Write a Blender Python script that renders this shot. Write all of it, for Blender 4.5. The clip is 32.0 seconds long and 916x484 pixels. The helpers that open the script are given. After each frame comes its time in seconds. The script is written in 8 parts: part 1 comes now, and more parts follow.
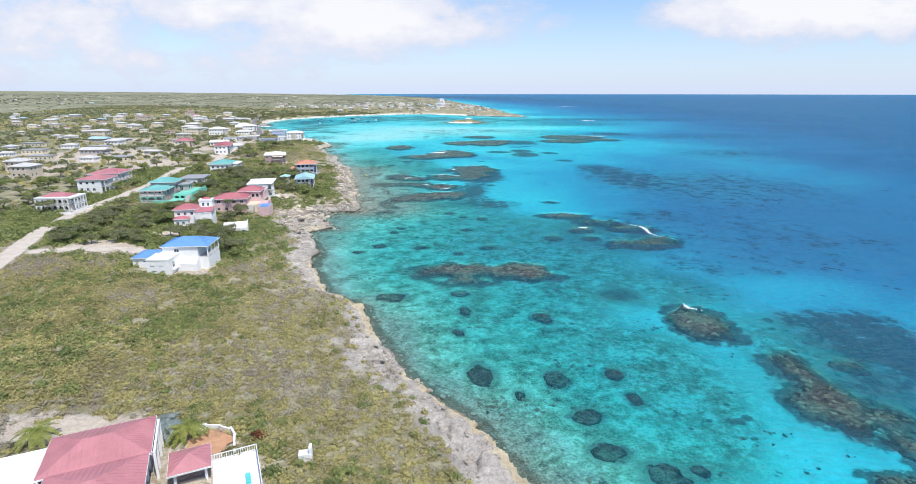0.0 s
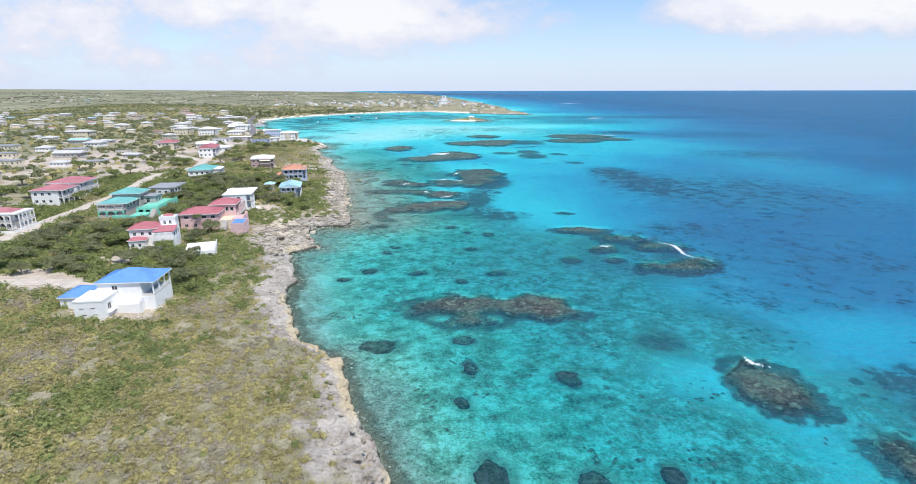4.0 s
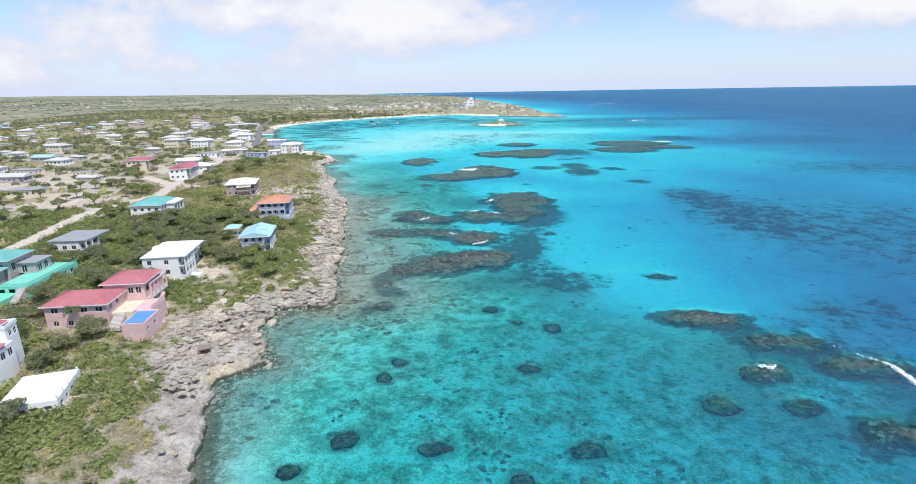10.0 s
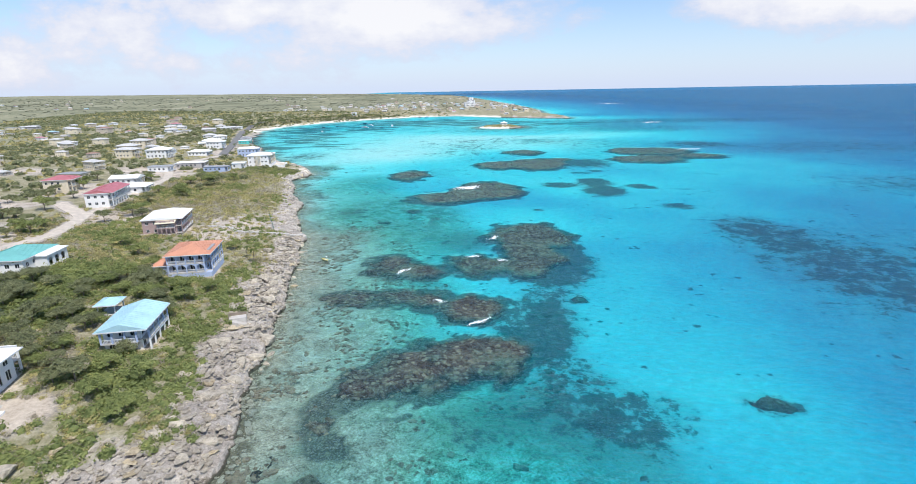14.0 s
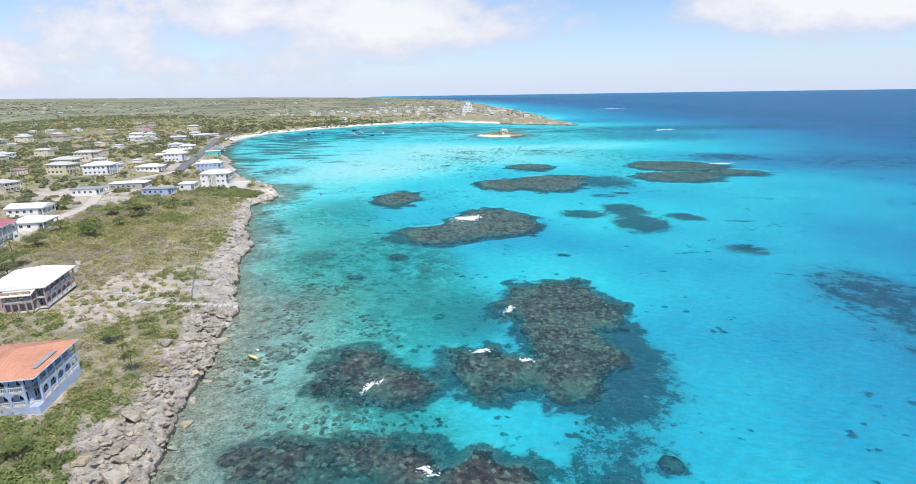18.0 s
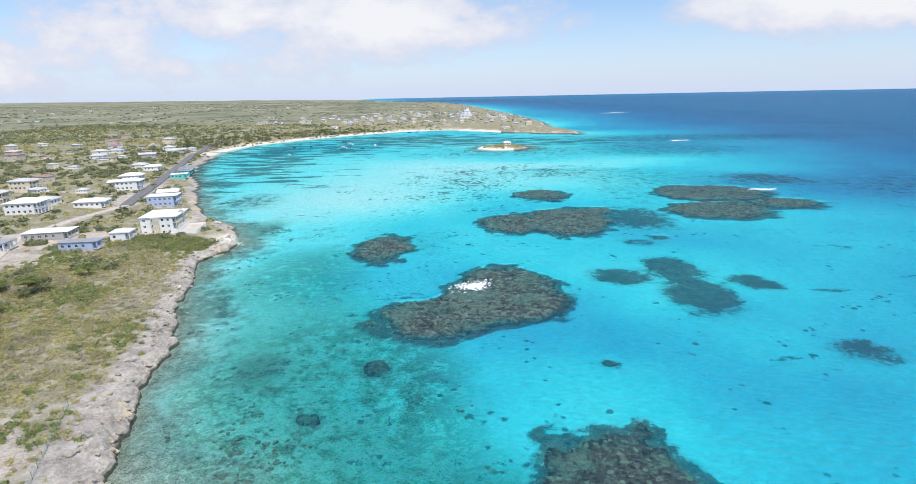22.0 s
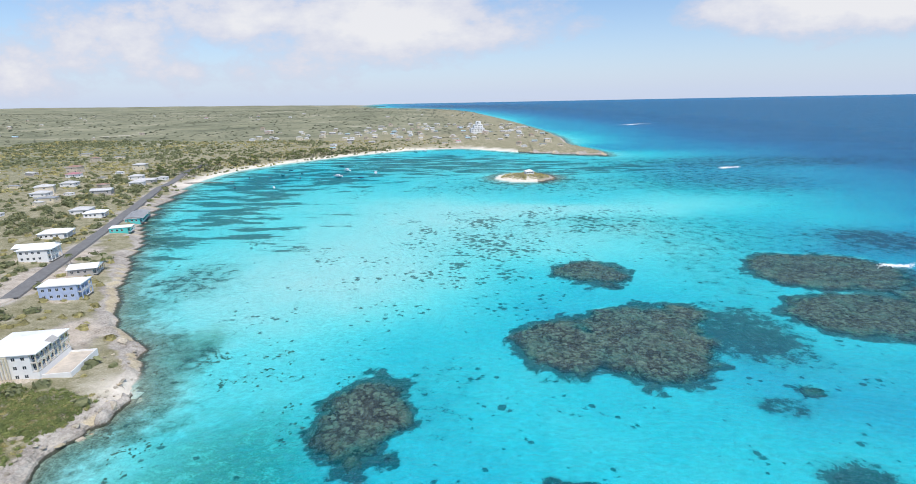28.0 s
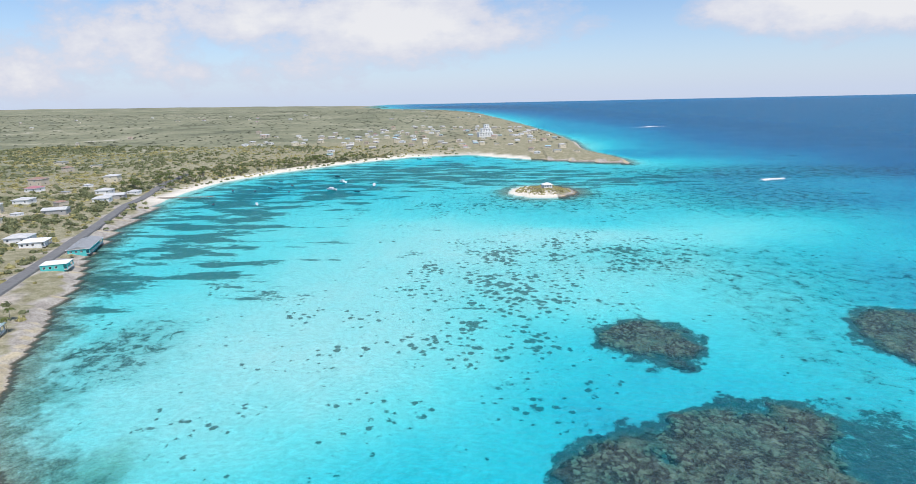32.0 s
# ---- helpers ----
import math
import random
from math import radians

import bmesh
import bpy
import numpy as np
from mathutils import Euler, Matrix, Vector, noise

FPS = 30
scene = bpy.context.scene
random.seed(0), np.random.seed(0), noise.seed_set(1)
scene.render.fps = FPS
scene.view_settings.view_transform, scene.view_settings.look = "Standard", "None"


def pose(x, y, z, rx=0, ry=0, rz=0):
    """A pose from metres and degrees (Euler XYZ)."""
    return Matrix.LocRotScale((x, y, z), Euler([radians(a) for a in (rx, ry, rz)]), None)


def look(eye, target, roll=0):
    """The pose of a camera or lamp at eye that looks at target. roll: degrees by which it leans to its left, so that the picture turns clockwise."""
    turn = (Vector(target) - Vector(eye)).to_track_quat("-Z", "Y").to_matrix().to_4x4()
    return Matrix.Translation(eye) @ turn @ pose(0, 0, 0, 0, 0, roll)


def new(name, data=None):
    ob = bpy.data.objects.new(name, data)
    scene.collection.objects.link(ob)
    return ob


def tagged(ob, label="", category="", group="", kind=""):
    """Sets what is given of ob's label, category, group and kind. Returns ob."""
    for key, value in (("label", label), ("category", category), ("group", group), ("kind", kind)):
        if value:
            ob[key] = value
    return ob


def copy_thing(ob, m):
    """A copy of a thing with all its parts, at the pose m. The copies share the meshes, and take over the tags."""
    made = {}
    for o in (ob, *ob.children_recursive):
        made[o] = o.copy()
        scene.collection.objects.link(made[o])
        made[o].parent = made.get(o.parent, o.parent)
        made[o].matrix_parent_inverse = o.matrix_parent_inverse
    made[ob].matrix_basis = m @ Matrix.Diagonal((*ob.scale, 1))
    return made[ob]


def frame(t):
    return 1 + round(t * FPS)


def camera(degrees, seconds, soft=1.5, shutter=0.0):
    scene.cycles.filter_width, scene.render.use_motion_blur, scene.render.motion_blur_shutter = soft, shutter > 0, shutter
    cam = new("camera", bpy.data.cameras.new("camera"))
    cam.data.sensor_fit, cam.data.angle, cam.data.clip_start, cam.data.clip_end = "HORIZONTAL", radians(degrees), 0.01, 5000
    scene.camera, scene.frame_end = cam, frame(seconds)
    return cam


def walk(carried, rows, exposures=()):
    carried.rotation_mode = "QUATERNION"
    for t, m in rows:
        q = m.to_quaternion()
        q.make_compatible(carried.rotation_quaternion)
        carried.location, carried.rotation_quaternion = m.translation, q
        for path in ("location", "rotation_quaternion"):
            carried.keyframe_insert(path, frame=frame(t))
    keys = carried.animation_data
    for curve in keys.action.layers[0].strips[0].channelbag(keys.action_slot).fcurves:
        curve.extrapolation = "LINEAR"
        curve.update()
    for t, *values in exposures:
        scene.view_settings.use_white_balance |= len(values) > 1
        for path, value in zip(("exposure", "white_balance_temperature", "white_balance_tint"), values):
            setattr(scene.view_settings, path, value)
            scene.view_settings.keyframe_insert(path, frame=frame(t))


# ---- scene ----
cam = camera(82.0, 32.0, soft=0.65)
PATH = [
    (0, (0.961, -45.138, 53.463), (0.993, -43.216, 52.908), 0.1),
    (1, (1.15, -41.686, 53.492), (1.188, -39.767, 52.929), 0.0),
    (2, (1.353, -35.033, 53.024), (1.398, -33.116, 52.457), 0.0),
    (3, (1.598, -26.07, 52.44), (1.632, -24.152, 51.873), -0.1),
    (3.5, (1.527, -21.32, 53.72), (1.557, -19.402, 53.155), -0.1),
    (5.5, (0.773, 2.643, 53.934), (0.745, 4.56, 53.366), -0.2),
    (6, (0.582, 9.525, 52.632), (0.538, 11.442, 52.064), -0.4),
    (7, (-0.198, 22.09, 52.893), (-0.257, 24.008, 52.329), -0.5),
    (8, (-1.046, 35.76, 53.269), (-1.114, 37.678, 52.707), -0.6),
    (9, (-1.889, 50.163, 53.697), (-1.962, 52.081, 53.135), -0.8),
    (10, (-2.372, 65.014, 53.95), (-2.447, 66.932, 53.389), -0.9),
    (11, (-2.916, 80.574, 54.005), (-2.987, 82.493, 53.447), -0.9),
    (12, (-2.632, 96.555, 54.231), (-2.705, 98.475, 53.675), -0.8),
    (13, (-2.169, 113.061, 54.525), (-2.243, 114.98, 53.968), -0.8),
    (14, (-1.511, 129.856, 55.283), (-1.592, 131.772, 54.718), -1.0),
    (14.5, (-2.047, 137.777, 56.934), (-2.122, 139.693, 56.365), -0.8),
    (16.5, (-4.173, 170.811, 55.792), (-4.234, 172.731, 55.236), -0.8),
    (17, (-4.514, 179.201, 54.243), (-4.579, 181.121, 53.688), -1.0),
    (18, (-4.96, 194.156, 55.579), (-5.024, 196.077, 55.027), -0.8),
    (19, (-5.634, 209.46, 57.758), (-5.695, 211.381, 57.206), -0.8),
    (20, (-6.311, 224.219, 60.297), (-6.371, 226.14, 59.742), -0.8),
    (21, (-7.086, 239.054, 62.684), (-7.143, 240.976, 62.133), -0.9),
    (22, (-7.715, 254.684, 65.164), (-7.772, 256.606, 64.614), -1.1),
    (23, (-8.558, 269.838, 67.565), (-8.613, 271.763, 67.024), -1.2),
    (24, (-10.06, 284.476, 70.121), (-10.109, 286.404, 69.591), -1.0),
    (24.5, (-10.664, 293.843, 72.546), (-10.704, 295.771, 72.016), -0.6),
    (26.5, (-12.314, 330.482, 76.977), (-12.385, 332.408, 76.443), -0.7),
    (27, (-13.447, 338.313, 77.584), (-13.53, 340.239, 77.053), -0.9),
    (28, (-15.359, 354.078, 81.904), (-15.446, 356.003, 81.365), -1.1),
    (29, (-15.808, 370.503, 83.279), (-15.903, 372.427, 82.741), -1.1),
    (30, (-17.279, 386.975, 83.854), (-17.378, 388.899, 83.316), -1.2),
    (31, (-19.249, 403.578, 84.762), (-19.349, 405.501, 84.22), -1.2),
    (32, (-20.95, 419.552, 84.63), (-21.056, 421.475, 84.092), -1.2),
]
walk(cam, [(t, look(eye, target, roll)) for t, eye, target, roll in PATH], [(0, 0.16), (14, 0.14), (22, 0.08), (27, -0.02), (32, -0.04)])

# ---- sky, sun ----
SUN_EL, SUN_AZ = radians(62), radians(140)   # azimuth clockwise from +y
world = bpy.data.worlds.new("sky")
scene.world = world
world.use_nodes = True


def cloud_sky(nt):
    n, ln = nt.nodes, nt.links.new
    n.clear()

    def m(op, a, b=None, c=None, clamp=False):
        nd = n.new("ShaderNodeMath")
        nd.operation, nd.use_clamp = op, clamp
        for i, v in enumerate((a, b, c)):
            if v is None:
                continue
            if isinstance(v, (int, float)):
                nd.inputs[i].default_value = v
            else:
                ln(v, nd.inputs[i])
        return nd.outputs[0]

    sky = n.new("ShaderNodeTexSky")
    sky.sky_type, sky.sun_disc = "NISHITA", False
    sky.sun_elevation, sky.sun_rotation = SUN_EL, SUN_AZ
    sky.air_density, sky.dust_density, sky.ozone_density = 1.0, 0.6, 3.0
    co = n.new("ShaderNodeTexCoord")
    sep = n.new("ShaderNodeSeparateXYZ")
    ln(co.outputs["Generated"], sep.inputs[0])
    x, y, z = sep.outputs
    ay = m("MAXIMUM", m("ABSOLUTE", y), 0.12)
    az, el = m("DIVIDE", x, ay), m("DIVIDE", z, ay)
    comb = n.new("ShaderNodeCombineXYZ")
    ln(az, comb.inputs[0]), ln(m("MULTIPLY", el, 1.9), comb.inputs[1]), ln(y, comb.inputs[2])
    big = n.new("ShaderNodeTexNoise")
    big.inputs["Scale"].default_value, big.inputs["Detail"].default_value, big.inputs["Roughness"].default_value = 4.2, 9, 0.56
    ln(comb.outputs[0], big.inputs["Vector"])
    fine = n.new("ShaderNodeTexNoise")
    fine.inputs["Scale"].default_value, fine.inputs["Detail"].default_value, fine.inputs["Roughness"].default_value = 11, 8, 0.62
    ln(comb.outputs[0], fine.inputs["Vector"])
    # cumulus banks: azimuth and elevation tangents, half sizes, fullness
    bank = None
    for a0, e0, ra, re, w in ((-0.26, 0.125, 0.50, 0.12, 0.40), (0.64, 0.145, 0.40, 0.075, 0.46), (0.0, 0.10, 0.19, 0.065, 0.32),
                              (-0.66, 0.11, 0.40, 0.11, 0.27), (-0.50, 0.05, 0.26, 0.06, 0.24), (-0.85, 0.07, 0.34, 0.09, 0.25), (-0.36, 0.07, 0.3, 0.07, 0.25), (0.1, 0.42, 1.2, 0.14, 0.12)):
        u, v = m("DIVIDE", m("SUBTRACT", az, a0), ra), m("DIVIDE", m("SUBTRACT", el, e0), re)
        r = m("SQRT", m("ADD", m("MULTIPLY", u, u), m("MULTIPLY", v, v)))
        b = m("MULTIPLY", m("SUBTRACT", 1.15, r, clamp=True), w)
        bank = b if bank is None else m("MAXIMUM", bank, b)
    dens = m("ADD", m("ADD", m("MULTIPLY", big.outputs[0], 0.56), m("MULTIPLY", fine.outputs[0], 0.44)), bank)
    cover = m("MULTIPLY", m("SUBTRACT", dens, 0.615), 6.5, clamp=True)
    thick = m("MULTIPLY", m("SUBTRACT", dens, 0.68), 4.5, clamp=True)
    tone = n.new("ShaderNodeMix")
    tone.data_type = "RGBA"
    ln(thick, tone.inputs[0])
    tone.inputs[6].default_value, tone.inputs[7].default_value = (0.62, 0.65, 0.80, 1), (0.88, 0.87, 0.89, 1)
    # low haze band that whitens the lowest sky
    low = m("POWER", m("SUBTRACT", 1.0, m("MULTIPLY", m("MAXIMUM", z, 0.0), 4.0), clamp=True), 2.0)
    skym = n.new("ShaderNodeMix")
    skym.data_type, skym.blend_type = "RGBA", "MULTIPLY"
    skym.inputs[0].default_value = 1.0
    ln(sky.outputs[0], skym.inputs[6])
    skym.inputs[7].default_value = (SKY_GAIN * 0.86, SKY_GAIN * 0.98, SKY_GAIN * 1.12, 1)
    hz = n.new("ShaderNodeMix")
    hz.data_type = "RGBA"
    ln(m("MULTIPLY", low, 0.75), hz.inputs[0])
    ln(skym.outputs[2], hz.inputs[6])
    hz.inputs[7].default_value = (0.66, 0.75, 0.98, 1)
    mix = n.new("ShaderNodeMix")
    mix.data_type = "RGBA"
    ln(m("MULTIPLY", cover, 0.92), mix.inputs[0])
    ln(hz.outputs[2], mix.inputs[6]), ln(tone.outputs[2], mix.inputs[7])
    bg, out = n.new("ShaderNodeBackground"), n.new("ShaderNodeOutputWorld")
    ln(mix.outputs[2], bg.inputs[0]), ln(bg.outputs[0], out.inputs[0])
    bg.inputs[1].default_value = 1.0


SKY_GAIN = 0.135
cloud_sky(world.node_tree)
sun = new("sun", bpy.data.lights.new("sun", "SUN"))
sun.data.energy, sun.data.angle, sun.data.color = 4.2, radians(0.53), (1.0, 0.96, 0.90)
sdir = Vector((math.sin(SUN_AZ) * math.cos(SUN_EL), math.cos(SUN_AZ) * math.cos(SUN_EL), math.sin(SUN_EL)))
sun.matrix_world = look(sdir * 600, (0, 0, 0))


# ---- materials ----


class Mat:
    """Small wrapper for a node material."""

    def __init__(self, name, rough=0.8, metal=0.0, spec=0.5):
        self.m = bpy.data.materials.new(name)
        self.m.use_nodes = True
        self.nt = self.m.node_tree
        self.b = self.nt.nodes["Principled BSDF"]
        self.b.inputs["Roughness"].default_value, self.b.inputs["Metallic"].default_value = rough, metal
        self.b.inputs["Specular IOR Level"].default_value = spec
        self.geo = self.add("ShaderNodeNewGeometry")

    def add(self, kind):
        return self.nt.nodes.new(kind)

    def ln(self, a, b):
        self.nt.links.new(a, b)

    def put(self, sock, v):
        if isinstance(v, (int, float)):
            sock.default_value = v
        elif isinstance(v, tuple):
            sock.default_value = (*v, 1) if len(v) == 3 else v
        else:
            self.ln(v, sock)

    def math(self, op, a, b=0.0, c=0.0, clamp=False):
        nd = self.add("ShaderNodeMath")
        nd.operation, nd.use_clamp = op, clamp
        for i, v in enumerate((a, b, c)):
            self.put(nd.inputs[i], v)
        return nd.outputs[0]

    def noise(self, scale, detail=4, rough=0.55, stretch=None, kind="ShaderNodeTexNoise"):
        nd = self.add(kind)
        nd.inputs["Scale"].default_value = scale
        if "Detail" in nd.inputs:
            nd.inputs["Detail"].default_value = detail
        if kind == "ShaderNodeTexNoise":
            nd.inputs["Roughness"].default_value = rough
        src = self.geo.outputs["Position"]
        if stretch:
            mp = self.add("ShaderNodeMapping")
            mp.inputs["Scale"].default_value = stretch
            self.ln(src, mp.inputs[0])
            src = mp.outputs[0]
        self.ln(src, nd.inputs["Vector"])
        return nd.outputs["Distance"] if kind == "ShaderNodeTexVoronoi" else nd.outputs[0]

    def ramp(self, v, *stops):
        nd = self.add("ShaderNodeValToRGB")
        e = nd.color_ramp.elements
        while len(e) < len(stops):
            e.new(0.5)
        for el, (p, c) in zip(e, stops):
            el.position, el.color = p, (*c, 1) if len(c) == 3 else c
        self.ln(v, nd.inputs[0])
        return nd.outputs[0]

    def mix(self, f, a, b, blend="MIX"):
        nd = self.add("ShaderNodeMix")
        nd.data_type, nd.blend_type = "RGBA", blend
        self.put(nd.inputs[0], f), self.put(nd.inputs[6], a), self.put(nd.inputs[7], b)
        return nd.outputs[2]

    def step(self, v, lo, hi):
        nd = self.add("ShaderNodeMapRange")
        nd.interpolation_type = "SMOOTHSTEP"
        self.put(nd.inputs["Value"], v), self.put(nd.inputs["From Min"], lo), self.put(nd.inputs["From Max"], hi)
        return nd.outputs[0]

    def attr(self, name):
        nd = self.add("ShaderNodeAttribute")
        nd.attribute_name = name
        return nd.outputs["Fac"]

    def color(self, v):
        self.put(self.b.inputs["Base Color"], v)

    def bump(self, h, dist, strength=1.0):
        nd = self.add("ShaderNodeBump")
        nd.inputs["Distance"].default_value, nd.inputs["Strength"].default_value = dist, strength
        self.ln(h, nd.inputs["Height"])
        self.ln(nd.outputs[0], self.b.inputs["Normal"])
        return nd.outputs[0]


def plain(name, col, rough=0.7, metal=0.0, spread=0.12, scale=0.9, dirt=0.25):
    """Painted or plastered surface: two scales of tone, a little grime and fine relief."""
    k = Mat(name, rough, metal)
    a, b = k.noise(scale, 5, 0.6), k.noise(scale * 9, 4, 0.6)
    t = k.math("ADD", k.math("MULTIPLY", a, 0.6), k.math("MULTIPLY", b, 0.4))
    lo = tuple(c * (1 - spread * 1.6) for c in col)
    hi = tuple(min(1, c * (1 + spread)) for c in col)
    c = k.ramp(t, (0.32, lo), (0.68, hi))
    stain = k.noise(0.55, 6, 0.7, (1, 1, 0.25))
    k.color(k.mix(k.math("MULTIPLY", k.step(stain, 0.55, 0.8), dirt), c, tuple(x * 0.62 + 0.02 for x in col)))
    k.bump(b, 0.01, 0.4)
    return k.m


def roof_metal(name, col, pitch=0.35):
    """Corrugated or tiled sheet: relief running both ways, sun-bleached tone."""
    k = Mat(name, 0.45, 0.0)
    a, b = k.noise(0.35, 5, 0.6), k.noise(5, 4, 0.6)
    t = k.math("ADD", k.math("MULTIPLY", a, 0.65), k.math("MULTIPLY", b, 0.35))
    k.color(k.ramp(t, (0.3, tuple(c * 0.78 for c in col)), (0.7, tuple(min(1, c * 1.12 + 0.015) for c in col))))
    k.bump(b, 0.02, 0.5)
    return k.m


def make_leaf(name, dark, mid, lite, patch=0.12):
    k = Mat(name, 0.62, 0.0, 0.25)
    isl = k.geo.outputs["Random Per Island"]
    big, sm = k.noise(patch, 4, 0.6), k.noise(patch * 6, 3, 0.6)
    t = k.math("ADD", k.math("MULTIPLY", isl, 0.26), k.math("ADD", k.math("MULTIPLY", big, 0.78), k.math("MULTIPLY", sm, 0.30)))
    k.color(k.ramp(t, (0.36, dark), (0.62, mid), (0.98, lite)))
    # thin leaves let a share of the light through
    thin, both = k.add("ShaderNodeBsdfTranslucent"), k.add("ShaderNodeMixShader")
    k.ln(k.b.inputs["Base Color"].links[0].from_socket, thin.inputs[0])
    both.inputs[0].default_value = 0.45
    k.ln(k.b.outputs[0], both.inputs[1]), k.ln(thin.outputs[0], both.inputs[2])
    k.ln(both.outputs[0], k.nt.nodes["Material Output"].inputs[0])
    return k.m


def ground_mat():
    k = Mat("coastal ground", 0.92, 0.0, 0.2)
    veg, sand, dirt, far = k.attr("veg"), k.attr("sand"), k.attr("dirt"), k.attr("far")
    n1, n2, n3 = k.noise(0.22, 6, 0.62), k.noise(1.6, 6, 0.65), k.noise(7, 5, 0.65)
    vor = k.noise(0.55, 0, kind="ShaderNodeTexVoronoi")
    t = k.math("ADD", k.math("MULTIPLY", n1, 0.4), k.math("ADD", k.math("MULTIPLY", n2, 0.35), k.math("MULTIPLY", n3, 0.25)))
    rock = k.ramp(t, (0.34, (0.11, 0.096, 0.08)), (0.44, (0.30, 0.268, 0.232)), (0.60, (0.56, 0.51, 0.45)))
    ochre = k.mix(k.math("MULTIPLY", k.step(k.math("ADD", k.attr("edge"), k.math("MULTIPLY", k.math("SUBTRACT", n2, 0.5), 0.8)), 0.25, 0.85), 0.85), rock, k.ramp(t, (0.3, (0.28, 0.21, 0.11)), (0.6, (0.66, 0.56, 0.38))))
    soil = k.ramp(t, (0.30, (0.27, 0.205, 0.145)), (0.62, (0.66, 0.58, 0.48)))
    scrub = k.ramp(t, (0.34, (0.14, 0.128, 0.072)), (0.48, (0.26, 0.24, 0.14)), (0.64, (0.50, 0.455, 0.35)))
    beach = k.ramp(t, (0.3, (0.66, 0.58, 0.47)), (0.7, (0.86, 0.80, 0.70)))
    # distant scrubland: olive and dry patches, pale clearings; tones paled and greyed for haze
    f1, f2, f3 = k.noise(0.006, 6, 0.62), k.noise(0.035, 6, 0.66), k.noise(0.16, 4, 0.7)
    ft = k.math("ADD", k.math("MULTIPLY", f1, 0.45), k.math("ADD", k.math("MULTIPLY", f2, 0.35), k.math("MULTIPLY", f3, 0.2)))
    far_hazed = k.ramp(ft, (0.38, (0.10, 0.108, 0.070)), (0.46, (0.20, 0.205, 0.128)), (0.56, (0.29, 0.282, 0.182)), (0.67, (0.60, 0.54, 0.46)))
    c = k.mix(k.step(k.math("ADD", veg, k.math("MULTIPLY", k.math("SUBTRACT", n2, 0.5), 0.9)), 0.35, 0.65), ochre, scrub)
    c = k.mix(k.step(k.math("ADD", dirt, k.math("MULTIPLY", k.math("SUBTRACT", n2, 0.5), 0.7)), 0.35, 0.7), c, soil)
    c = k.mix(k.step(far, 0.0, 1.0), c, far_hazed)
    # dark wet algae at the rock foot, also painted shade of the undercut rim
    sep = k.add("ShaderNodeSeparateXYZ")
    k.ln(k.geo.outputs["Position"], sep.inputs[0])
    wet = k.math("SUBTRACT", 1.0, k.step(k.math("ADD", sep.outputs[2], k.math("MULTIPLY", k.math("SUBTRACT", n2, 0.5), 0.9)), 0.10, 0.55))
    c = k.mix(k.math("MULTIPLY", wet, 0.85), c, k.ramp(n3, (0.3, (0.035, 0.03, 0.02)), (0.7, (0.13, 0.105, 0.065))))
    c = k.mix(sand, c, beach)
    k.color(c)
    h = k.math("ADD", k.math("MULTIPLY", n2, 0.6), k.math("ADD", k.math("MULTIPLY", n3, 0.3), k.math("MULTIPLY", vor, 0.35)))
    k.bump(h, 0.55, 0.9)
    return k.m


